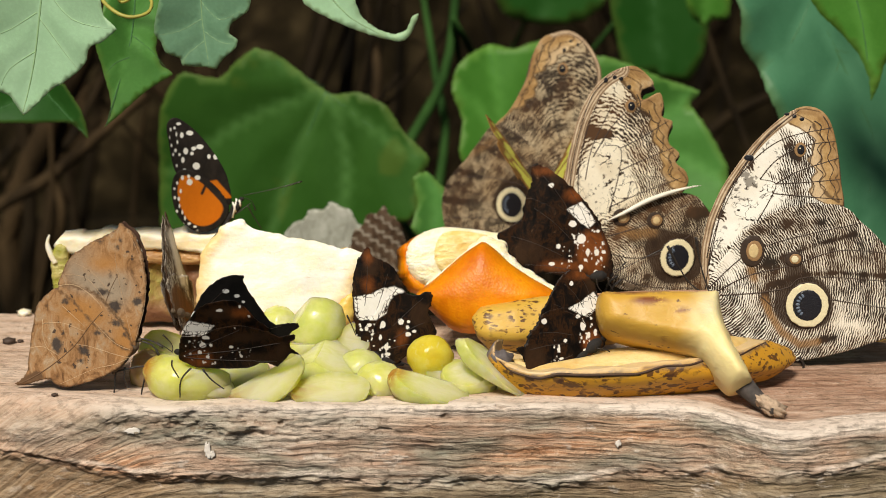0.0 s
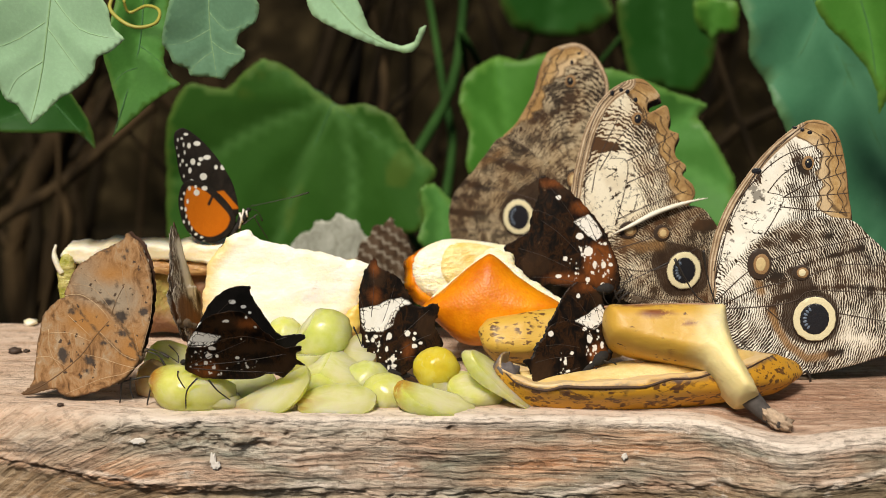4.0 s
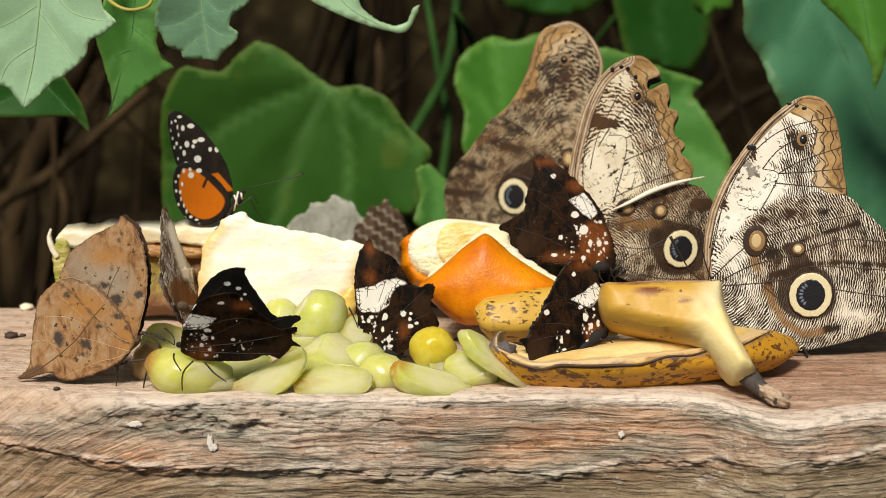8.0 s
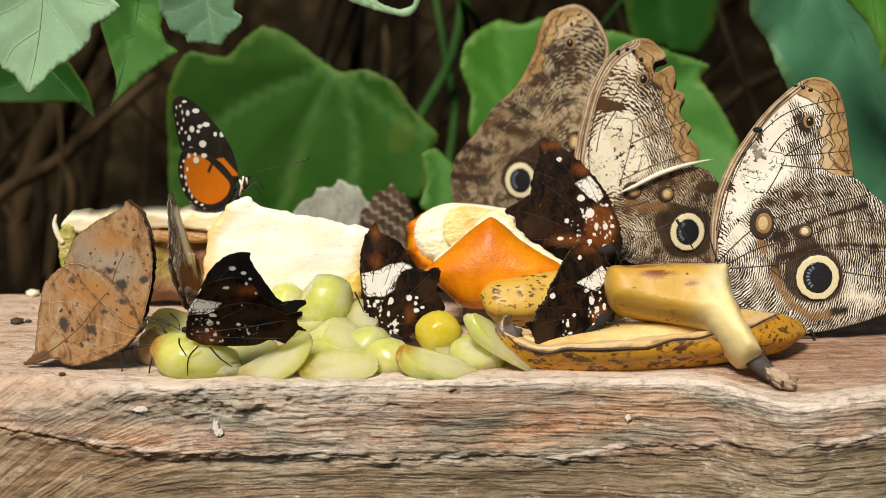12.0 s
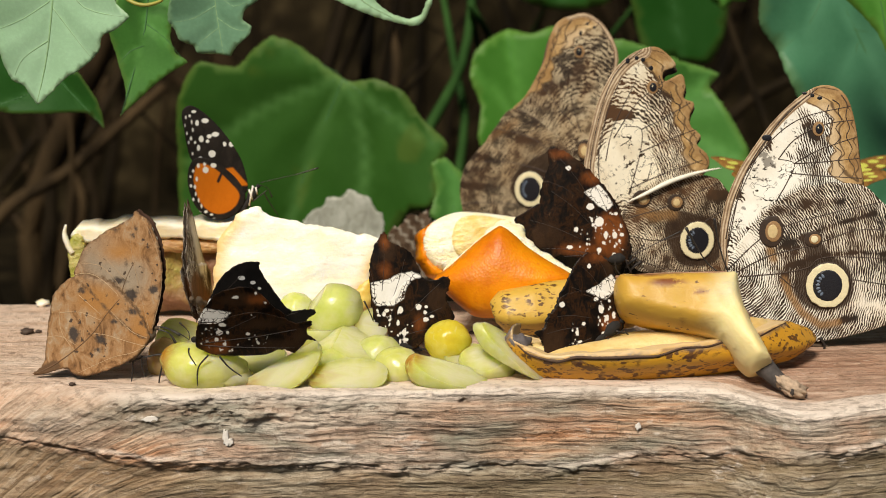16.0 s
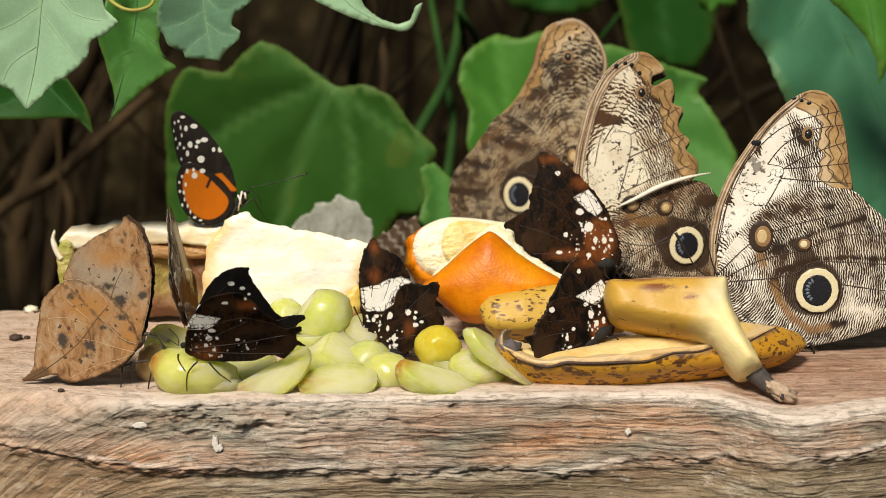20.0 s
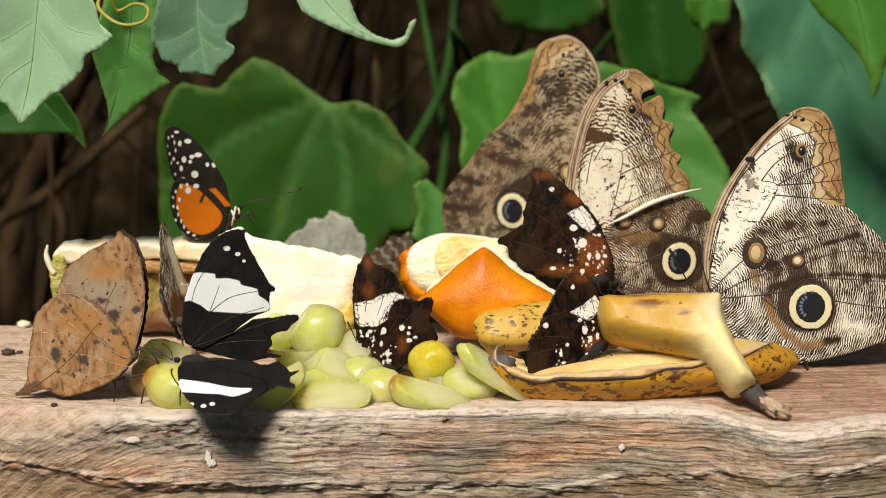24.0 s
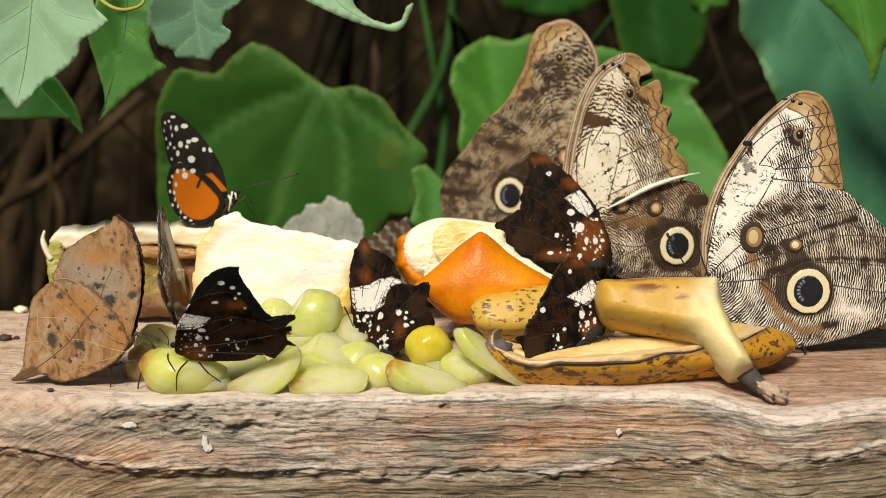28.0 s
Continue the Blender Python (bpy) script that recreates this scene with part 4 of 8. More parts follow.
stalk(shrub, [(-0.0642, 0.26, -0.0222), (-0.0412, 0.29, -0.02), (-0.0247, 0.34, 0.0029)], [0.0011, 0.0016])
blade("leaf", shrub, [(-20.5, 5.7), (-18.5, 15.5), (-12, 21.8), (-1.4, 26.4), (8.9, 23.7), (19, 26.9), (32.6, 25), (34.4, 6.3), (25.5, -16), (13.8, -40.6), (-7, -39.7), (-18.7, -22.2), (-16.4, -6.9)],
      [[(3.4, -40.1), (2.2, -7.6), (-2, 25)], [(2.3, -17.6), (-7.9, -2.2), (-18.8, 8.1)], [(2.4, -15.1), (18.5, 4.4), (29.9, 22.8)]], LEAF_BRIGHT, pose(0.024, 0.3, 0.0507, -10, 0, 15), 'bright green leaf behind the owl butterflies', gap=4, cup=8)
stalk(shrub, [(0.0292, 0.3, 0.0101), (0.0068, 0.33, -0.0073), (-0.0247, 0.34, 0.0029)], [0.0011, 0.0016])
blade("leaf", shrub, [(-29.4, 28.7), (-14.9, 25), (-0.4, 18.9), (14.6, 13.6), (10.9, 7.9), (16.8, 0.3), (26.9, -16.2), (27.8, -31.4), (20.3, -39), (0.7, -31.9), (-18.9, -19.9), (-31.5, 4.4)],
      [[(-26.2, -20.1), (-7.2, -2.6), (13.1, 12.8)], [(-14.3, -10), (7.6, -14.6), (25.9, -24.1)]], LEAF_MID, pose(0.0958, 0.27, 0.0475, 0, 0, -6), 'mid green leaf behind the owl butterflies', gap=4, cup=8)
stalk(shrub, [(0.0695, 0.27, 0.0279), (0.028, 0.3, 0.005), (-0.0247, 0.34, 0.0029)], [0.0011, 0.0016])
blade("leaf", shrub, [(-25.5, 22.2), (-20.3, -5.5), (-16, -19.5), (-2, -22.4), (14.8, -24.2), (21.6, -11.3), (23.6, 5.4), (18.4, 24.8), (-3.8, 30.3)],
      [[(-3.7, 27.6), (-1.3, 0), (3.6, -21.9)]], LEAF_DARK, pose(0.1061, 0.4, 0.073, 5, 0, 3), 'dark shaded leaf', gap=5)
stalk(shrub, [(0.1028, 0.4, 0.1003), (0.0445, 0.43, 0.03), (0.0054, 0.34, 0.0842)], [0.0011, 0.0016])
blade("leaf", shrub, [(-10.3, 11.8), (-4.5, 14), (2.4, 6.9), (11.6, -2.6), (9.1, -16.4), (-4.9, -16), (-11.8, -8.9), (-8.8, 0.3)],
      [[(-2.6, -16.1), (-1.2, 0.1), (-3.3, 12.8)]], LEAF_MID, pose(-0.0009, 0.22, 0.0199, -6, 0, 8), 'small dark leaf low behind the fruit', gap=4)
stalk(shrub, [(-0.0032, 0.22, 0.0035), (-0.0093, 0.25, -0.0027), (-0.0247, 0.34, 0.0029)], [0.0011, 0.0016])
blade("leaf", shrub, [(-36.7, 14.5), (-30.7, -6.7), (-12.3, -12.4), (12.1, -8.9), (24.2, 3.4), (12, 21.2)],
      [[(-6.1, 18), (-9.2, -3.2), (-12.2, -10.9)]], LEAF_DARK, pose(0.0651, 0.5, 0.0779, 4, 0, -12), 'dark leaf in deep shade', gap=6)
stalk(shrub, [(0.0588, 0.5, 0.0958), (0.0206, 0.53, 0.0176), (0.0054, 0.34, 0.0842)], [0.0011, 0.0016])

tall_shrub = thing("tall_shrub", pose(0, 0, 0), "tall shrub with huge blue-green leaves beside the board", "shrub")
stalk(tall_shrub, [(0.2484, 0.3, -0.15), (0.2556, 0.3, 0.0178), (0.2197, 0.28, 0.1307), (0.1652, 0.25, 0.1528), (0.1258, 0.3, 0.1562)], [0.005, 0.004, 0.002])
blade("leaf", tall_shrub, [(-43, 58.5), (-40.9, 41), (-39.9, 31.3), (-32.2, 22.3), (-30.3, 12.1), (-25, 0.9), (-19.9, -12.6), (-10.9, -28.5), (2.9, -47), (22, -61.6), (56.7, -65.8), (68.4, -25.3), (60.4, 29.4), (36.7, 61.4), (-4.4, 71)],
      [[(-16.5, 69), (10.1, 10.7), (37.1, -55.6)], [(-7.7, 49), (-18, 31.6), (-31.6, 21.4)], [(3.4, 24.3), (-7.2, 2.5), (-22, -5.9)], [(16.8, -5.1), (13.4, -29.6), (7.7, -49.5)], [(1.1, 28.8), (30.3, 23.5), (60.2, 24.9)]], LEAF_TEAL, pose(0.1551, 0.2, 0.0577, -10, 0, 15), 'huge blue-green leaf', gap=5, cup=10, wave=3)
stalk(tall_shrub, [(0.1349, 0.2, 0.1261), (0.1451, 0.2, 0.1445), (0.1652, 0.25, 0.1528)], [0.0014, 0.0022])
blade("leaf", tall_shrub, [(-19.1, 18.4), (-14.3, 9.8), (-5.8, 2), (1.1, -5.8), (5.1, -14.5), (6.3, -22.5), (8.9, -16.6), (11, -8.2), (24.3, 2.3), (19.3, 22.8), (-5.2, 28.7)],
      [[(-5.1, 26.7), (1.8, 6.2), (6.2, -20.8)]], LEAF_BRIGHT, pose(0.1526, 0.15, 0.0963, 0, 0, -6), 'pale green leaf with a browned tip', gap=3)
stalk(tall_shrub, [(0.1474, 0.15, 0.123), (0.1466, 0.15, 0.1434), (0.1652, 0.25, 0.1528)], [0.0014, 0.0022])
blade("leaf", tall_shrub, [(-9.5, 12.8), (-7.3, 1), (0.2, -5.7), (4.7, -2.1), (10.4, -1.1), (10.2, 12.8)],
      [[(0.7, 12.8), (0.7, -4.2)]], LEAF_BRIGHT, pose(0.1191, 0.33, 0.0878, 5, 0, 3), 'small bright leaf tip', gap=4)
stalk(tall_shrub, [(0.12, 0.33, 0.1005), (0.1501, 0.33, 0.1307), (0.1652, 0.25, 0.1528)], [0.0014, 0.0022])

# tendril of the vine
stalk(vine, [(-0.11, 0.09, 0.1234), (-0.1142, 0.085, 0.1163), (-0.1097, 0.08, 0.1118), (-0.1039, 0.078, 0.1098), (-0.0981, 0.08, 0.1111), (-0.0976, 0.085, 0.1148), (-0.1026, 0.09, 0.1159), (-0.1087, 0.092, 0.1134), (-0.1102, 0.09, 0.1178)], [0.0007, 0.0005], TENDRIL, "tendril")


# ---- dry undergrowth ----
def twigs():
    rnd = random.Random(4)
    for k in range(46):
        x, y = rnd.uniform(-0.36, 0.34), rnd.uniform(0.42, 0.95)
        lean, bow, tall = rnd.uniform(-0.25, 0.25), rnd.uniform(-0.05, 0.05), rnd.uniform(0.35, 0.8)
        r = rnd.uniform(0.0015, 0.005) if k % 7 else rnd.uniform(0.007, 0.012)
        pts = [(x, y, -0.17), (x + lean * tall * 0.3 + bow, y + rnd.uniform(-0.03, 0.03), tall * 0.25 - 0.15),
               (x + lean * tall * 0.7 - bow, y, tall * 0.65 - 0.15), (x + lean * tall, y + 0.02, tall - 0.15)]
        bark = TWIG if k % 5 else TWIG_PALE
        stem = thing("dry_stem", pose(0, 0, 0), "dry brown stem in the undergrowth, its colour dimmed for shade", "stem", "dry stems behind the board")
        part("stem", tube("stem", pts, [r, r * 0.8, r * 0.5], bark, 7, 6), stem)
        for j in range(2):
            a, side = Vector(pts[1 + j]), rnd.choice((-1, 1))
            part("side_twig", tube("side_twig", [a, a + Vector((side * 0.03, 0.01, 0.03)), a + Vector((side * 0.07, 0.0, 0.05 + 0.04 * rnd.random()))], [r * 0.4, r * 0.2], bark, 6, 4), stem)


twigs()
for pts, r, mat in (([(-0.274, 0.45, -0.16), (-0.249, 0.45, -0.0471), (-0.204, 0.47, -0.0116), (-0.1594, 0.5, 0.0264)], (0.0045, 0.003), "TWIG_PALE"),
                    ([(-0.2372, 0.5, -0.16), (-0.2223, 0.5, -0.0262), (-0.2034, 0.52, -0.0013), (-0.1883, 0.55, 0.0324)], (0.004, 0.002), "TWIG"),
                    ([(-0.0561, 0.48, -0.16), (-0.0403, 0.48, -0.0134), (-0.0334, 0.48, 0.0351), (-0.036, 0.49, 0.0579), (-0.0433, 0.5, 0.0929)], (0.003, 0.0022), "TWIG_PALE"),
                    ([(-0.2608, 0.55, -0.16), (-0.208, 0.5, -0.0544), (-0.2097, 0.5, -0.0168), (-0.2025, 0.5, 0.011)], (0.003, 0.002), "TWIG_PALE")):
    stem = thing("dry_stem", pose(0, 0, 0), "dry stem leaning in the undergrowth, its brown dimmed for shade", "stem", "dry stems behind the board")
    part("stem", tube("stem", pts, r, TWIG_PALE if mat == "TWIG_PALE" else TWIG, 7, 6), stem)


# ---- fruit ----
def grape(at, size, mat, label, turn=(0, 0, 0), cuts=(), scar=0.0):
    """A grape, whole or sliced. cuts: planes (nx, ny, nz, d) in units of its radii; what lies beyond them is cut away."""
    rx, ry, rz = size
    seed = at[0] * 90
    src = blob("grape", (1, 1, 1), mat, lambda d, q: q * (1 + 0.07 * rough((d.x + seed, d.y, d.z), 1.3) + 0.02 * rough((d.x + seed, d.y, d.z), 5)), 30, 40)
    bm = bmesh.new()
    bm.from_mesh(src)
    bpy.data.meshes.remove(src)
    core = bm.verts.layers.float.new("core")
    flag = bm.verts.layers.float.new("scar")
    for nx, ny, nz, d in cuts:
        n = Vector((nx, ny, nz)).normalized()
        cut = bmesh.ops.bisect_plane(bm, geom=bm.verts[:] + bm.edges[:] + bm.faces[:], plane_co=n * d, plane_no=n, clear_outer=True)
        ring = [e for e in cut["geom_cut"] if isinstance(e, bmesh.types.BMEdge)]
        for e in ring:
            e.smooth = False
        for f in bmesh.ops.holes_fill(bm, edges=ring, sides=0)["faces"]:
            f.material_index = 1
            rim_ = list(f.verts)
            mid_ = sum((v.co for v in rim_), Vector()) / len(rim_)
            rows = [rim_]
            for k, dip in ((0.90, -0.015), (0.55, 0.02)):
                rows.append([bm.verts.new(mid_.lerp(v.co, k) + n * dip) for v in rim_])
            tip_ = bm.verts.new(mid_ + n * 0.03)
            for v in rows[2] + [tip_]:
                v[core] = 1.0
            flip_ = f.normal.dot(n) < 0
            bm.faces.remove(f)
            for a, b in zip(rows, rows[1:]):
                for q in range(len(a)):
                    r = (q + 1) % len(a)
                    bm.faces.new((a[q], b[q], b[r], a[r]) if flip_ else (a[q], a[r], b[r], b[q])).material_index = 1
            for q in range(len(rim_)):
                r = (q + 1) % len(rim_)
                bm.faces.new((rows[2][q], tip_, rows[2][r]) if flip_ else (rows[2][q], rows[2][r], tip_)).material_index = 1
    for v in bm.verts:
        near = 1.5 - math.hypot((v.co.x + 0.95) * 1.5, v.co.y * 1.1, v.co.z * 0.8 - 0.1) * 1.7
        v[flag] = min(max(near, 0), 1) * scar
        v.co = Vector((v.co.x * rx, v.co.y * ry, v.co.z * rz))
    for f in bm.faces:
        f.smooth = True
    me = bpy.data.meshes.new("grape")
    bmesh.ops.recalc_face_normals(bm, faces=bm.faces[:])
    bm.to_mesh(me)
    bm.free()
    me.materials.append(mat)
    me.materials.append(GRAPE_CUT)
    return thing("grape_half" if cuts else "grape", Matrix.Translation(at) @ pose(0, 0, 0, *turn), label, "grape", "cut grapes on the board", me)


G_HALF, G_WHOLE = "halved green grape with wet pale flesh on the board", "whole green grape resting among the cut grapes"
UP, FRONT = (0, 0.2, 1, 0.1), (0, -1, 0.45, 0.15)
for at, size, mat, label, turn, cuts, scar in (
    ((-0.0788, 0.0090, 0.0044), (.0138, .0095, .0082), GRAPE, "split green grape with a browned end", (0, 8, 4), [(0.3, 0.5, 1, 0.62)], 1.0),
    ((-0.0883, 0.032, 0.0075), (.0085, .0080, .0072), GRAPE_PALE, G_HALF, (0, 0, 20), [(0.3, -0.4, 1, 0.45)], 0.0),
    ((-0.0934, 0.022, 0.0034), (.0052, .0070, .0068), GRAPE_PINK, "soft pinkish overripe grape", (0, 0, 0), [], 0.8),
    ((-0.0623, 0.020, 0.0030), (.0085, .0080, .0060), GRAPE_PALE, G_HALF, (0, -8, 0), [(0, -0.5, 1, 0.2)], 0.0),
    ((-0.0720, 0.010, 0.0012), (.0085, .0080, .0042), GRAPE, "green grape half lying skin up", (0, 6, 12), [], 0.2),
    ((-0.0547, 0.0045, 0.0048), (.0142, .0085, .0078), GRAPE, "green grape quarter lying on its curved skin", (0, -32, 0), [(0, -0.85, 0.6, 0.05), (0.1, 0.4, 1, 0.32)], 0.9),
    ((-0.0339, 0.0035, 0.0024), (.0126, .0070, .0056), GRAPE, "green grape half lying with its cut face towards the light", (0, -2, 2), [(0, -1, 0.75, 0.12)], 0.9),
    ((-0.0351, 0.022, 0.0068), (.0122, .0090, .0085), GRAPE_PALE, "green grape quarter with a pinkish cut end", (0, -6, 0), [(0.62, -0.35, 0.8, 0.30), (-0.5, -0.2, 1, 0.55)], 0.2),
    ((-0.0398, 0.035, 0.0158), (.0094, .0092, .0098), GRAPE_PALE, G_HALF, (0, 10, 30), [(0.35, 0.75, 0.85, 0.42), (-0.9, 0.3, 0.4, 0.72)], 0.0),
    ((-0.0190, 0.014, 0.0022), (.0075, .0080, .0065), GRAPE, G_WHOLE, (0, 0, 20), [], 0.0),
    ((-0.0035, 0.0055, 0.0032), (.0128, .0082, .0072), GRAPE_PALE, "torn green grape wedge with a browned cut end", (0, 9, 0), [(0.42, -0.45, 1, 0.22), (0.2, 0.3, 1, 0.42)], 1.0),
    ((-0.0032, 0.022, 0.0085), (.0062, .0074, .0068), GRAPE_GOLD, "golden grape showing its brown stem scar", (0, 0, 85), [], 0.0),
    ((0.0032, 0.018, 0.0036), (.0078, .0070, .0052), GRAPE_PALE, G_HALF, (0, 4, 10), [FRONT], 0.0),
    ((0.0158, 0.010, 0.0082), (.0136, .0052, .0052), GRAPE_PALE, "pale green grape slice leaning on the banana", (0, 41, 0), [(0.1, -0.35, 1, 0.25), (0.55, 0, -1, 0.55)], 0.0),
    ((0.0089, 0.015, 0.0030), (.0092, .0078, .0066), GRAPE, "green grape half lying skin up", (0, 8, 10), [(-0.4, -0.6, 1, 0.55)], 0.0),
    ((-0.0529, 0.045, 0.0129), (.0062, .0062, .0062), GRAPE_PALE, G_WHOLE, (0, 0, 0), [], 0.0),
    ((-0.0282, 0.032, 0.0083), (.0060, .0070, .0088), GRAPE_PINK, "soft pinkish overripe grape", (0, 10, 0), [(0, -0.7, 1, 0.5)], 0.4),
    ((-0.0258, 0.024, 0.0030), (.0080, .0075, .0070), GRAPE_PALE, G_WHOLE, (0, 0, 0), [], 0.0),
    ((-0.0458, 0.030, 0.0099), (.0075, .0075, .0070), GRAPE, G_HALF, (0, 0, 0), [UP], 0.0),
    ((-0.0113, 0.016, 0.0030), (.0080, .0075, .0058), GRAPE, G_HALF, (0, 0, 0), [UP], 0.0),
    ((0.0216, 0.020, 0.0011), (.0075, .0070, .0062), GRAPE, "green grape half lying skin up", (0, 0, 0), [], 0.0),
):
    grape(at, size, mat, label, turn, cuts, scar)
gold = bpy.data.objects["grape.002"]
part("stem_scar", blob("stem_scar", (0.0016, 0.0004, 0.0015), plain("grape_scar", (0.42, 0.20, 0.03), 0.6, 900, 0.6), lambda d, q: q * (1 + 0.4 * rough(d, 2.6)), 10, 16), gold, "ring-shaped brown stem scar", pose(-0.0061, 0, 0.0008, 0, 0, -90))


def slab(name, outline, y0, y1, mats, m, bulge=1.5, gap=3.0, round_=3.0, skin=None, fields=None):
    """A chunk of fruit: an outline in its xz plane (mm) carried from y0 back to y1 with rounded rims. mats: face and rind."""
    o = curve(outline, 8, True)
    o = o + np.array([(rough((a / 3, b / 3, 1), 1.0, 3), rough((a / 3, b / 3, 7), 1.0, 3)) for a, b in o]) * min(round_, 1.0) * 0.7
    v2, tris = fill(o, gap)
    u, v = v2.T
    d = np.maximum(region(u, v, o), 0)
    edge = 1 - np.clip(d / round_, 0, 1)
    lump = np.array([rough((a / 16, b / 16, 1.7 + y0), 1.0, 3) for a, b in v2])
    n = len(v2)
    tris = [t if (v2[t[1]] - v2[t[0]])[0] * (v2[t[2]] - v2[t[0]])[1] - (v2[t[1]] - v2[t[0]])[1] * (v2[t[2]] - v2[t[0]])[0] > 0 else t[::-1] for t in tris]
    yf = y0 + edge**2 * round_ * 0.8 + lump * bulge
    yb = y1 - edge**2 * round_ * 0.8 + lump * bulge
    verts = np.concatenate([np.stack([u, yf, v], 1), np.stack([u, yb, v], 1)]) / 1000
    faces = list(tris) + [(c + n, b + n, a + n) for a, b, c in tris] + [(b, a, a + n, b + n) for a, b in rim(tris)]
    slots = [0] * (2 * len(tris)) + [1] * (len(faces) - 2 * len(tris))
    if skin:
        slots = [int(skin(*(verts[list(q)].mean(0) * 1000), slots[i])) for i, q in enumerate(faces)]
    return mesh(name, verts, faces, mats, slots=slots, fields={k: np.tile(fn(u, v), 2) for k, fn in (fields or {}).items()})


# white-fleshed wedge
wedge = thing("fruit_wedge", pose(-0.0554, 0.06, 0.0106, -12, 0, 6), "thick white-fleshed fruit wedge with yellow skin standing on the board", "fruit")
wedge_o = [(-25.6, 10), (-24.8, 18), (-23.4, 23.6), (-19.2, 29.2), (-15, 32.9), (-10.5, 33.9), (-6.4, 30.8), (2.5, 28.7), (13, 26.3), (21.3, 24.2), (29.6, 22.1), (28.3, 15.4), (25.8, 7.5), (22, 4.2), (13.2, -0.5), (-1.9, -2), (-16.9, -0.9), (-25, 1.9)]
part("flesh", slab("flesh", wedge_o, 0, 26, [MELON, MELON_SKIN], wedge, 0.8, 1.8, 1.0, lambda x, y, z, s: s,
     {"browned": lambda u, v: np.clip(np.maximum(1.3 - off_line(u, v, [(-25.6, 7.2), (-25, 18.1), (-23.4, 23.6), (-19.2, 29.2)]) / 4.0, 0.9 - off_line(u, v, [(-16.9, -1.7), (-1.9, -0.9), (13.2, 0.6), (23.2, 6), (26.8, 15.4)]) / 3.5), 0, 0.85)}), wedge)
part("skin_strip", slab("skin_strip", [(19, 4.6), (26.3, 10.1), (27.7, 5.9), (24.9, -1.6), (13.1, -3.9), (1.8, -3.3), (11.3, -0.5)], -0.6, 24, [MELON_SKIN, MELON_SKIN], wedge, 0.6, 2.0, 2.0), wedge, "yellow skin")

HUSK, CORE = flesh_material("green_husk", (0.30, 0.30, 0.04), (0.52, 0.46, 0.16), 120, 0.1), flesh_material("browned_flesh", (0.34, 0.15, 0.04), (0.56, 0.34, 0.14), 140, 0.1)
# pineapple boat behind it
boat = thing("pineapple_piece", pose(-0.1043, 0.085, 0.0042, 0, 0, 0), "quartered pineapple piece with rough rind and cream flesh", "fruit")
part("rind", slab("rind", [(-30, 20.8), (-27.5, 25.6), (-16.7, 24), (-1.2, 23.2), (16.2, 24), (28.3, 24.4), (29.6, 13.3), (28.5, 0), (9.7, -2), (-13.7, -1.2), (-27.7, 1.7), (-29.6, 11.3)], 2, 16, [RIND, RIND], boat, 2.2, 2.6, 6), boat)
part("flesh", slab("flesh", [(-28.3, 25.6), (-27.4, 28.4), (-22.3, 29.9), (-16.5, 29.5), (-10.7, 31.1), (-3, 30.1), (2.9, 30.7), (10.6, 30.3), (16.4, 31.1), (24.2, 30.7), (30.3, 30.3), (30.6, 25.2), (24, 24.4), (10.5, 25.6), (-1.2, 24.4), (-14.8, 23.2), (-24.5, 24)], -2, 12, [CREAM, CREAM], boat, 1.8, 1.2, 0.7), boat, "cream flesh")
part("husk", tube("husk", [(p[0] / 1000, -0.003, p[1] / 1000) for p in [(-27.7, 20.8), (-29.3, 24), (-30.2, 27.6), (-29.5, 30.7)]], [0.0011, 0.0010, 0.0003], CREAM), boat, "curled pale husk")
part("husk", slab("husk", [(-29.1, 15.3), (-29.2, 23.2), (-26.7, 27.2), (-24, 25.6), (-23.5, 19.2), (-25.7, 11.3), (-28.2, 9.3)], -4, 6, [HUSK, HUSK], boat, 1.5, 1.2, 0.8), boat, "yellow-green husk")
part("core_strip", slab("core_strip", [(-22.6, 22), (-9, 24), (10.4, 24.4), (29.4, 23.6), (29.4, 20.8), (10.3, 20), (-9.1, 20.8), (-20.8, 19.2)], -1.2, 10, [CORE, CORE], boat, 1.4, 1.4, 0.8), boat, "browned flesh")

# orange wedges
orange = thing("orange_wedge", pose(0.0123, 0.05, 0.0111, -14, 0, -6), "orange wedge with its bright peel outwards", "orange")
pe = [(-21.2, 9.7), (-14.5, 15.8), (-7.1, 22.7), (-1.1, 27.3), (1.5, 28.1), (5.7, 25.2), (9.7, 21.6), (16.3, 17.3), (25.3, 11.8), (21.1, 7), (14.8, 2.8), (7.4, -0.4), (0, -2), (-7.1, -1.5), (-12, 1.8), (-17, 6.1)]


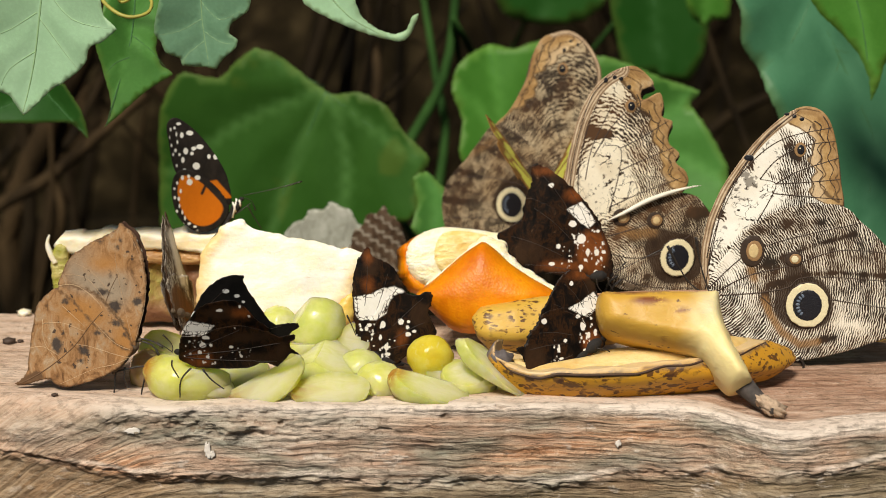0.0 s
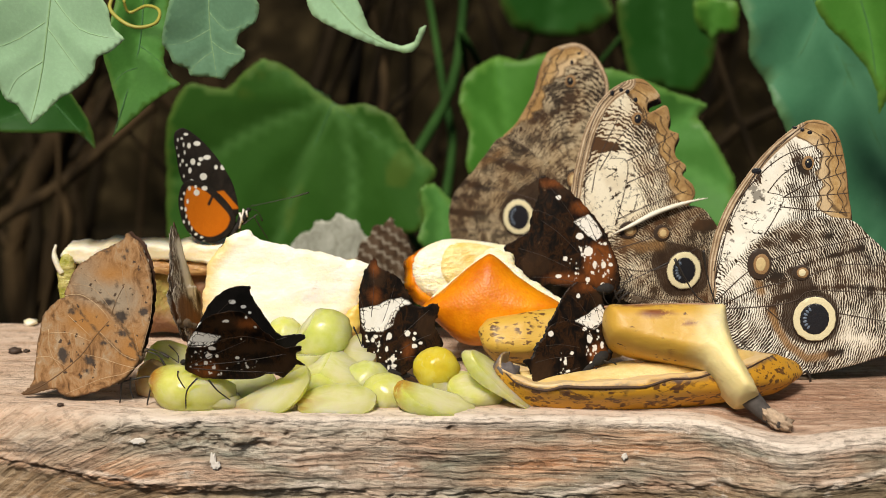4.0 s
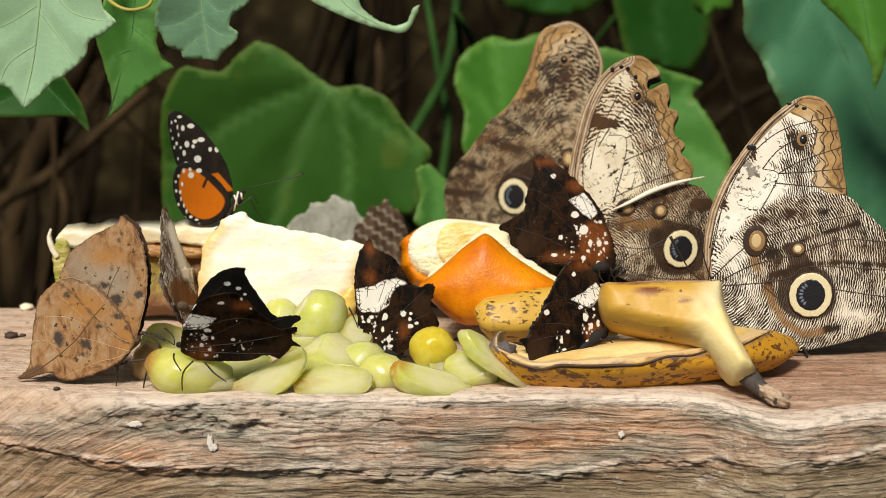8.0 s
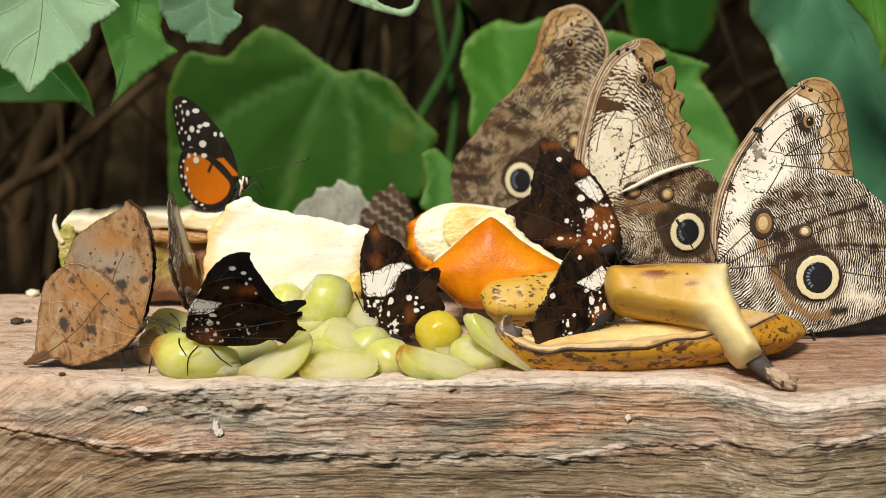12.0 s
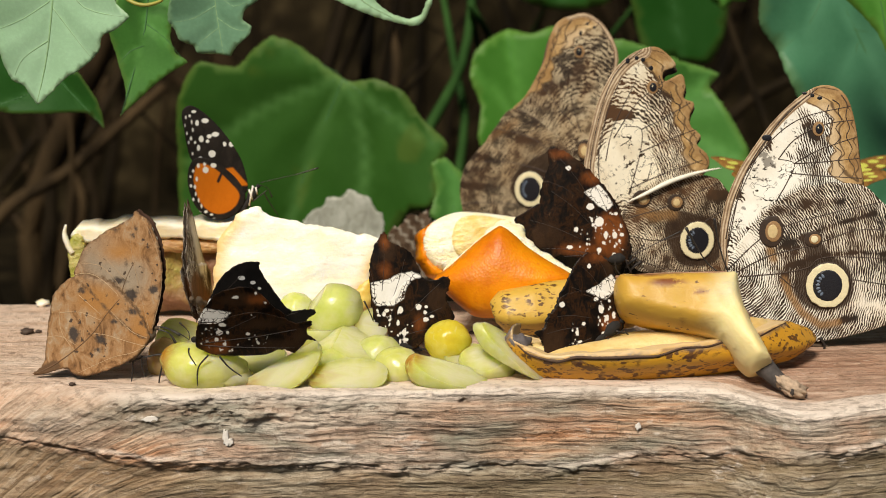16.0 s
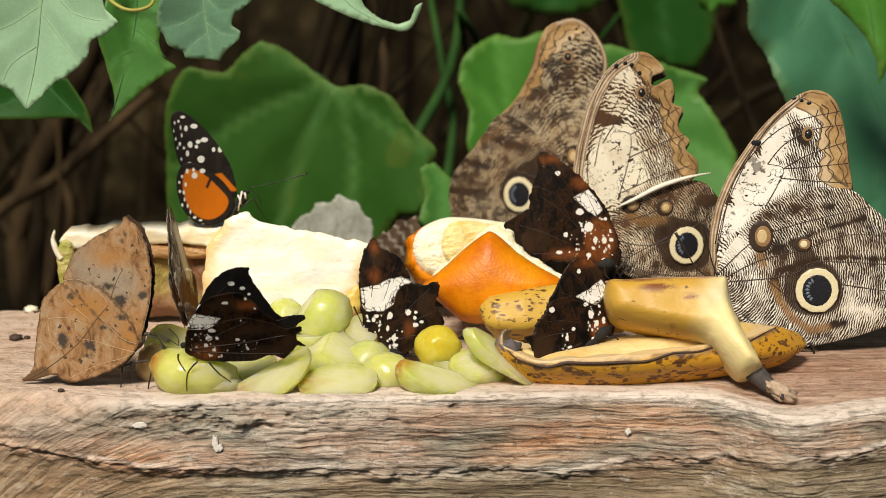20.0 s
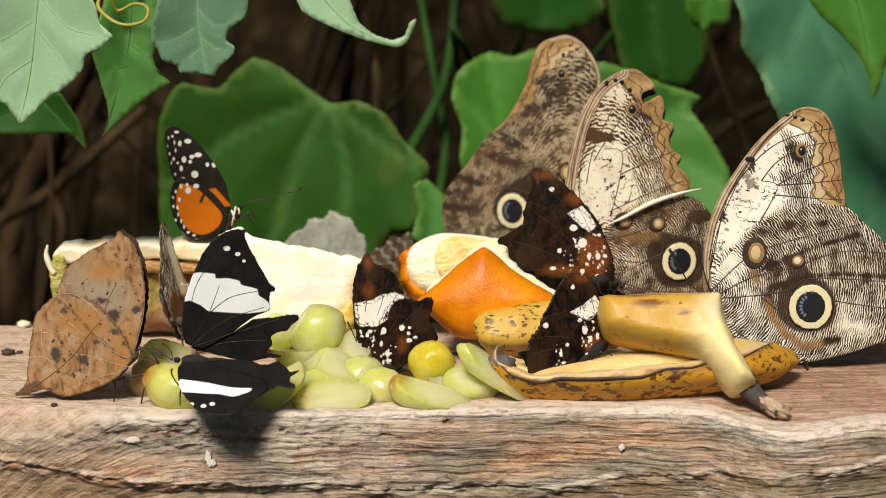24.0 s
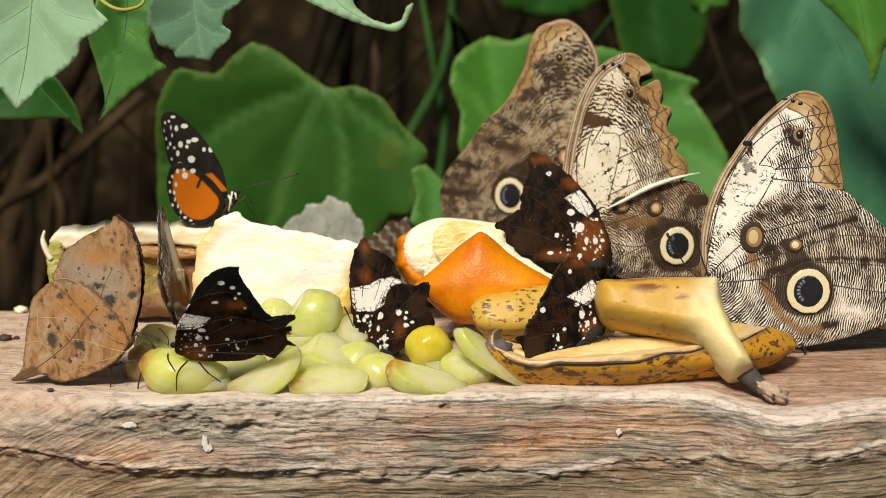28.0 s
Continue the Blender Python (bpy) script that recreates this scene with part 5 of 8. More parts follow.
def dome(name, outline, high, mats, gap=2.0, back=10.0, fields=None, plate=0.0, ridges=()):
    """A curved piece of peel or flesh: bulges towards -y in its middle."""
    o = curve(outline, 8, True)
    v2, tris = fill(o, gap)
    u, v = v2.T
    d = np.maximum(region(u, v, o), 0)
    top = d.max()
    y = -high * np.sqrt(np.clip(1 - (1 - d / top) ** 2, 0, 1)) + 0.25 * np.array([rough((a / 9, b / 9, 4), 1.0, 2) for a, b in v2])
    if plate:
        y = -high * np.sqrt(np.clip(1 - (1 - np.clip(d / (top * plate), 0, 1)) ** 2, 0, 1)) + 0.5 * np.array([rough((a / 12, b / 12, 4), 1.0, 3) for a, b in v2])
    for line, w, k in ridges:
        y = y - k * np.exp(-off_line(u, v, line) / w) * np.clip(d / 2.0, 0, 1)
    n = len(v2)
    tris = [t if (v2[t[1]] - v2[t[0]])[0] * (v2[t[2]] - v2[t[0]])[1] - (v2[t[1]] - v2[t[0]])[1] * (v2[t[2]] - v2[t[0]])[0] > 0 else t[::-1] for t in tris]
    verts = np.concatenate([np.stack([u, y, v], 1), np.stack([u, np.full(n, back) , v], 1)]) / 1000
    faces = list(tris) + [(c + n, b + n, a + n) for a, b, c in tris] + [(b, a, a + n, b + n) for a, b in rim(tris)]
    slots = [0] * len(tris) + [1] * (len(faces) - len(tris))
    return mesh(name, verts, faces, mats, slots=slots, fields={k: np.tile(fn(u, v), 2) for k, fn in (fields or {}).items()})


part("peel", dome("peel", pe, 9, [PEEL, PITH], 1.8, 6), orange, "bright orange peel")
part("pith", slab("pith", [(-18.7, 13.1), (-9.9, 21.5), (-1.5, 29.2), (2.2, 30.4), (7.1, 28.2), (10.9, 23.5), (18.1, 18.1), (26.4, 13.1), (24.8, 10.8), (14.5, 12.4), (1.4, 17.7), (-9.7, 13.7)], 5.5, 22, [PITH, PITH], orange, 1.0, 2.0, 2.0), orange, "ragged white pith")
orange2 = thing("orange_wedge", pose(0.0031, 0.085, 0.0214, -16, 0, 10), "orange wedge with its juicy cut face up", "orange")
part("cut_face", dome("cut_face", [(-15, 6.4), (-13.7, 10.7), (-9.6, 14), (-2.4, 16.1), (6.7, 15.4), (15, 14), (21.5, 12.2), (20.1, 5.2), (11.8, -2.3), (-0.3, -5.8), (-10, -3.1), (-14.1, 1.4)], 3, [PITH, PEEL], 1.8, 16), orange2, "cream cut face")
part("segment", dome("segment", [(-5.6, 6.1), (-3.7, 12.3), (0.7, 14.5), (8.6, 13.8), (14.4, 11.3), (9.3, 4.4), (2.4, 0), (-3.5, 1)], 1.2, [PULP, PULP], 1.5, 2), orange2, "juicy orange segment", pose(0, -0.003, 0))
part("peel", slab("peel", [(-16.2, 6.5), (-14.8, 11.1), (-13.3, 9.5), (-13.3, 2.1), (-9.6, -2.7), (-3, -5.3), (-5.1, -7.9), (-12, -4.6), (-15.3, 0.6)], -1, 16, [PEEL, PEEL], orange2, 0.3, 1.6, 2.0), orange2, "orange peel edge")


# ---- bananas ----
def loft(name, rings, mats, fields=None, slots=None):
    k, n = len(rings[0]), len(rings)
    verts = [tuple(p) for r in rings for p in r]
    faces = [(i * k + j, i * k + (j + 1) % k, (i + 1) * k + (j + 1) % k, (i + 1) * k + j) for i in range(n - 1) for j in range(k)]
    faces += [tuple(reversed(range(k))), tuple((n - 1) * k + j for j in range(k))]
    return mesh(name, verts, faces, mats, fields=fields, slots=slots)


rims = []


def banana_skin(spine, widths, heights, mat, n=10, sides=28, tip=(0.0, 0.0), flat=None, corner=0.12):
    """A five-cornered banana body along a spine of world points. flat: the height fraction above which it is cut open."""
    p = curve(spine, n)
    t = np.linspace(0, 1, len(p))
    w = np.interp(t, np.linspace(0, 1, len(widths)), widths)
    h = np.interp(t, np.linspace(0, 1, len(heights)), heights)
    way = np.gradient(p, axis=0)
    rings, dark, inner = [], [], []
    rims.clear()
    for i, c in enumerate(p):
        a = way[i] / np.linalg.norm(way[i])
        side = np.cross(a, (0, 0, 1))
        side /= np.linalg.norm(side) + 1e-9
        up = np.cross(side, a)
        ring, lipline = [], []
        for k in range(sides):
            g = 2 * math.pi * k / sides
            r = 1 + corner * math.cos(5 * g + 0.6) * 0.5 + 0.04 * rough((c[0] * 60, k * 0.2, c[2] * 60), 1.0)
            x, z = r * math.cos(g), r * math.sin(g)
            lim = flat(t[i]) if callable(flat) else flat
            cut = lim is not None and z > lim
            if cut:
                z = lim - 0.06 + 0.10 * rough((c[0] * 90, x, 1), 1.0) + 0.12 * abs(x)
            ring.append(c + side * w[i] * x + up * h[i] * z)
            if not cut and ring[-1][1] < c[1]:
                lipline.append((z, tuple(ring[-1])))
            e = min(t[i], 1 - t[i])
            dark.append(max(np.clip(1 - t[i] / tip[0], 0, 1) if tip[0] else 0, np.clip(1 - (1 - t[i]) / tip[1], 0, 1) if tip[1] else 0))
            inner.append(float(cut))
            if lim is not None and lim < 1 and abs(math.sin(g) * r - lim) < 0.16 and not cut:
                dark[-1] = max(dark[-1], 0.3)
        rings.append(ring)
        rims.append(max(lipline)[1] if lipline else tuple(c))
    return loft("banana", rings, [mat], {"tip": np.minimum(1, np.array(dark) * 2.2), "inner": inner})


DARKRIM = plain("dark_peel_edge", (0.06, 0.03, 0.015), 0.7, 500, 0.6)
PEELRIM = plain("browned_peel_edge", (0.36, 0.20, 0.12), 0.7, 500, 0.6)
KNOB = plain("woody_knob", (0.46, 0.34, 0.24), 0.85, 700, 0.7)
STALK = plain("banana_stalk", (0.06, 0.05, 0.045), 0.8, 400, 0.7)
low = thing("banana_half", pose(0, 0, 0), "overripe opened banana with bruised peel lying on the board", "banana")
part("peel", banana_skin([(0.0160, 0.015, 0.0122), (0.0186, 0.014, 0.0112), (0.0275, 0.013, 0.0089), (0.0398, 0.013, 0.0081), (0.0556, 0.013, 0.0085), (0.0733, 0.014, 0.0092), (0.0897, 0.018, 0.0092), (0.1031, 0.026, 0.0072), (0.1121, 0.034, 0.0062)],
                         [.0034, .0058, .0085, .0100, .0105, .0100, .009, .007, .003], [.0036, .0070, .0096, .0104, .0104, .0097, .0086, .0064, .002], BANANA_OLD, 10, 36, (0.11, 0.0), lambda t: float(np.interp(t, [0, 0.05, 0.11, 0.25, 0.42, 0.60, 0.76, 0.88, 1], [1.3, 1.0, 0.05, -0.06, 0.08, 0.22, 0.5, 1.2, 1.2]))), low, "brown-flecked peel")
part("rim", tube("rim", rims[11:-12:4], [.0002, .0005, .0005, .0004, .0003, .0002], DARKRIM, 7, 4), low, "blackened peel edge")
part("tip", blob("tip", (0.0042, 0.0040, 0.0036), plain("grey_banana_tip", (0.10, 0.085, 0.085), 0.7, 500, 0.7), lambda d, q: q * (1 + 0.35 * rough(d, 1.8, 4)), 16, 20), low, "dry grey tip", pose(0.0186, 0.0125, 0.0098, 0, 25, 0))
part("flesh", banana_skin([(0.0214, 0.015, 0.0087), (0.0293, 0.015, 0.0072), (0.0417, 0.015, 0.0072), (0.0558, 0.015, 0.0083), (0.0736, 0.017, 0.0096), (0.0902, 0.022, 0.0113), (0.0979, 0.026, 0.0113)],
                          [.002, .0058, .0078, .0086, .0082, .0066, .002], [.001, .0022, .0032, .0044, .0052, .0050, .002], BANANA_FLESH, 10, 24), low, "soft cream flesh")
mid = thing("banana_piece", pose(0, 0, 0), "spotted yellow banana piece leaning on the orange", "banana")
part("peel", banana_skin([(0.0113, 0.04, 0.013), (0.0143, 0.04, 0.0138), (0.0222, 0.042, 0.014), (0.0324, 0.045, 0.0144), (0.0455, 0.048, 0.0148), (0.0568, 0.05, 0.0144)], [.002, .008, .010, .0105, .0105, .010], [.003, .0066, .0078, .0086, .0088, .008], BANANA, 12, 30), mid, "yellow peel with brown spots")
top = thing("banana_peel", pose(0, 0, 0), "opened banana peel end with its stalk hanging over the board", "banana")
part("peel", dome("peel", [(-23.2, 10.2), (-17.2, 10.6), (-6.6, 11), (3.9, 11.1), (11.3, 11.3), (13.8, 10.6), (14.4, 5.6), (15.4, 0.8), (17.6, -5.1), (20.7, -12), (22.9, -16.7), (22.1, -18.9), (17.6, -20.4), (15.2, -19.6), (11.9, -15.7), (8.3, -11.3), (4.5, -8.6), (-2, -7.3), (-9, -5.8), (-15.9, -4), (-20.4, -2.4), (-22.8, -0.3), (-24.4, 4.7)], 7.5, [BANANA_CLEAN, BANANA_CLEAN], 1.2, 7.0,
     {"neck": lambda u, v: np.clip((u - 1.5 - 0.35 * np.minimum(v, 6)) / 9, 0, 1), "grey": lambda u, v: np.exp(-(((u - 9.5) / 4.5) ** 2) - ((v - 4.5) / 5) ** 2), "freckle": lambda u, v: np.clip((v - 8.0) / 2.5, 0, 1) * np.clip((2 - u) / 6, 0, 1), "scuff": lambda u, v: np.clip(blobs(u, v, [(-8.6, 5.9, 6, 1.6), (-15.5, 9.3, 7.1, 1.1), (1, 2.8, 2.8, 0.91), (-4, -5.1, 1.4, 0.71)]) / 1.0 + 0.3, 0, 1.0)}, 0.62, [([(13, 10), (11.5, 3), (14, -6), (18.5, -17)], 1.6, 1.6), ([(-22, 1), (-8, -2.5), (5, -4.5)], 1.4, 0.8), ([(6, 1), (10, -6), (15, -14)], 1.2, 0.7)]), top, "golden peel tapering to a pale neck", pose(0.0728, 0.012, 0.0214, -32, 0, 0))
part("rim", tube("rim", [(0.049, 0.019, 0.0297), (0.061, 0.019, 0.0302), (0.0734, 0.019, 0.0306), (0.0836, 0.019, 0.0308)], [.0004, .0007, .0006, .0004], PEELRIM, 7, 8), top, "browned peel edge")
part("stalk", tube("stalk", [(0.092, 0.006, 0.0064), (0.0948, 0.003, 0.0036), (0.0982, 0, 0.0009), (0.1025, -0.004, -0.0008)], [.0042, .0031, .0025, .0022], STALK), top, "dry dark stalk")
part("stalk_end", blob("stalk_end", (0.0050, 0.0023, 0.0023), KNOB, lambda d, q: q * (1 + 0.5 * rough(d, 3.2, 4)), 18, 22), top, "ragged pale woody stalk end", Matrix.Translation((0.1009, -0.003, 0)) @ pose(0, 0, 0, 0, 32, 0))

old = thing("banana_piece", pose(0, 0, 0), "dark overripe banana lying behind the owl butterfly", "banana")
part("peel", banana_skin([(0.136, 0.085, -0.0083), (0.1403, 0.085, -0.0058), (0.1519, 0.085, -0.0038), (0.1675, 0.085, -0.003), (0.1832, 0.085, -0.0038)], [.002, .008, .011, .011, .009], [.002, .008, .0105, .0105, .009], BANANA_OLD, 8, 26), old, "brown bruised peel")


# ---- butterflies ----
def depth_of(y0, bow, size, seed):
    def depth(u, v):
        u, v = np.asarray(u, float), np.asarray(v, float)
        return y0 + bow * ((u / size) ** 2 + 0.5 * (v / size) ** 2) + 0.16 * np.sin(u / 3.1 + seed) * np.sin(v / 4.3 + seed * 2)
    return depth


def spot(parent, c, depth, mat, name, lift=0.2, label=""):
    """A flat oval patch of scales, slightly proud of the wing."""
    u, v, rx, ry = c
    y = float(depth(u, v)) - lift - 0.2
    me = blob(name, (rx / 1000, 0.00012, ry / 1000), mat, lambda d, q: q * (1 + 0.05 * rough(d, 2.0)), 8, 28)
    return part(name, me, parent, label, pose(u / 1000, y / 1000, v / 1000))


def veins(parent, strokes, depth, mat, r=0.16, lift=0.08):
    for s in strokes:
        p = curve(s, 6)
        pts = [(a / 1000, (float(depth(a, b)) - lift) / 1000, b / 1000) for a, b in p]
        part("wing_vein", tube("wing_vein", pts, [r / 1000, r / 1600], mat, 5, 1), parent)


def legs(parent, rows, r=0.00028):
    for pts in rows:
        part("leg", tube("leg", pts, [r * 1.3, r, r * 0.7], LEG, 6, 4), parent)


def feelers(parent, rows, r=0.00022, club=2.2, mat=None):
    for pts in rows:
        part("antenna", tube("antenna", pts, [r, r, r, r, r * club * 0.8, r * club], mat or LEG, 6, 5), parent)


def body(parent, head, tail, fat, mat, label="furry body"):
    """Head, thorax and abdomen along a line, in the butterfly's own space."""
    a, b = Vector(head), Vector(tail)
    r = lambda f: a.lerp(b, f)
    part("thorax", tube("thorax", [r(0.1), r(0.2), r(0.32), r(0.45)], [fat * 0.45, fat, fat * 1.05, fat * 0.6], mat, 14, 5), parent, label)
    part("abdomen", tube("abdomen", [r(0.4), r(0.55), r(0.8), r(1.0)], [fat * 0.5, fat * 0.8, fat * 0.65, fat * 0.15], mat, 14, 5), parent)
    part("head", blob("head", (fat * 0.55, fat * 0.5, fat * 0.5), mat, None, 10, 14), parent, "", Matrix.Translation(r(0.04)))


def marks(u, v, rows):
    """Soft strokes (line, half-width in mm, strength) summed."""
    return sum((1.1 * k * np.exp(-((off_line(u, v, p) / w) ** 2)) for p, w, k in rows), u * 0.0)


def owl(m, label, fore, hind, cell, tip, eyes, pool, dots, strokes, mat, root, flip=1, fore_light=0.0, hind_light=0.0, cell_light=2.6, fore_marks=(), hind_marks=(), rusts=(), rib=2.0):
    """root: where the wings meet the body; pool: the dark field round the great eye; rib: the width of the ribbed leading edge."""
    ob = thing("owl_butterfly", m, label, "butterfly", "owl butterflies")
    df, dh = depth_of(0.0, 1.2, 40, 1), depth_of(-1.0, 1.2, 40, 2)
    fo, ho, co, to = curve(fore, 7, True), curve(hind, 7, True), curve(cell, 6, True), curve(tip, 6, True)
    bx, bz = root
    lead = curve(fore[0:9], 6)
    fw = {"phase": lambda u, v: np.hypot((u - bx) * 1.15, (v - bz) * 0.5),
          "light": lambda u, v: np.clip(np.maximum(region(u, v, co) * 0.8 + 0.3, fore_light) - marks(u, v, fore_marks), -2.5, cell_light),
          "tan": lambda u, v: np.maximum(region(u, v, to) + 1.3 * np.abs(np.sin(v * 0.62 + 0.2 * u)) - 0.6, 0.5 - np.maximum(region(u, v, fo), 0)),
          "costa": lambda u, v: rib * 1.25 - off_line(u, v, lead),
          "band": lambda u, v: np.maximum(region(u, v, fo), 0),
          "warm": lambda u, v: u * 0,
          "rust": lambda u, v: marks(u, v, rusts),
          "dark": lambda u, v: u * 0 - 9}
    hw = {"phase": lambda u, v: np.hypot(u - bx, (v - bz) * 0.9),
          "light": lambda u, v: np.clip(hind_light - marks(u, v, hind_marks), -2.5, 2.0),
          "tan": lambda u, v: u * 0 - 9,
          "costa": lambda u, v: u * 0 - 9,
          "band": lambda u, v: u * 0,
          "warm": lambda u, v: np.clip((u - bx) * flip / 60 + (v - bz) / 70 - 0.15, 0, 0.26),
          "rust": lambda u, v: marks(u, v, rusts),
          "dark": lambda u, v: np.maximum(region(u, v, curve(pool, 4, True)) * 1.2, -np.maximum(region(u, v, ho), 0) * 1.6 - 0.4)}
    f = part("forewing", sheet("forewing", fo, 0.7, df, 0.15, [mat, OWL_TOP], fw), ob, "pale cream and tan patterned forewing")
    h = part("hindwing", sheet("hindwing", ho, 0.7, dh, 0.15, [mat, OWL_TOP], hw), ob, "finely striped hindwing with eyespots")
    for c in dots:
        spot(f, (c[0], c[1], c[2] * 0.62, c[3] * 0.62), df, EYE_BLACK, "apex_spot", 0.0)
    for (u, v, rx, ry), style in eyes:
        own, d = (f, df) if style == "small" else (h, dh)
        if style == "big":
            e = spot(own, (u, v, rx, ry), d, EYE_HALO, "eyespot", 0.12, "large owl-like eyespot")
            spot_in(e, rx * 0.94, ry * 0.94, EYE_RING, "ring", -0.14)
            spot_in(e, rx * 0.64, ry * 0.66, EYE_BLACK, "pupil", -0.28)
            for k in range(7):
                a = 2.1 + k * 0.33
                r = part("sheen", blob("sheen", (0.0007 * rx / 7, 0.0001, 0.0004 * rx / 7), SHEEN, None, 6, 8), e, "", pose(rx * 0.42 * math.cos(a) / 1000, -0.0004, ry * 0.45 * math.sin(a) / 1000, 0, -math.degrees(a), 0))
        else:
            e = spot(own, (u, v, rx, ry), d, EYE_HALO if style != "small" else EYE_TAN, "eyespot", 0.12, "small dark eyespot")
            if style == "small":
                spot_in(e, rx * 0.62, ry * 0.66, EYE_BLACK, "pupil", -0.16, 0.1 * rx * flip)
                part("sheen", blob("sheen", (0.00025, 0.0001, 0.0003), EYE_RING, None, 6, 8), e, "", pose(-0.0001, -0.0004, 0.0004))
            else:
                spot_in(e, rx * 0.66, ry * 0.66, EYE_TAN, "iris", -0.14, 0.16 * rx * flip)
                spot_in(e, rx * 0.40, ry * 0.44, EYE_GOLD if style == "tan" else EYE_RING, "highlight", -0.24, 0.10 * rx * flip)
    veins(f, strokes[0], df, VEIN, 0.20)
    veins(h, strokes[1], dh, VEIN, 0.2)
    # the pair of wings on the far side, a little apart
    far = depth_of(2.6, 1.2, 40, 4)
    part("forewing", sheet("forewing", fo * 0.96 + np.array((1.2, 0.8)) * (flip, 1), 2.0, far, 0.15, [OWL_TOP, mat], {k: fn for k, fn in fw.items()}), ob)
    part("hindwing", sheet("hindwing", ho * 0.95 + np.array((1.5, 0.8)) * (flip, 1), 2.0, depth_of(3.6, 1.2, 40, 5), 0.15, [OWL_TOP, mat], {k: fn for k, fn in hw.items()}), ob)
    return ob


def spot_in(e, rx, ry, mat, name, y, dx=0.0):
    me = blob(name, (rx / 1000, 0.00012, ry / 1000), mat, lambda d, q: q * (1 + 0.04 * rough(d, 2.0)), 8, 28)
    return part(name, me, e, "", pose(dx / 1000, y / 1000, 0))


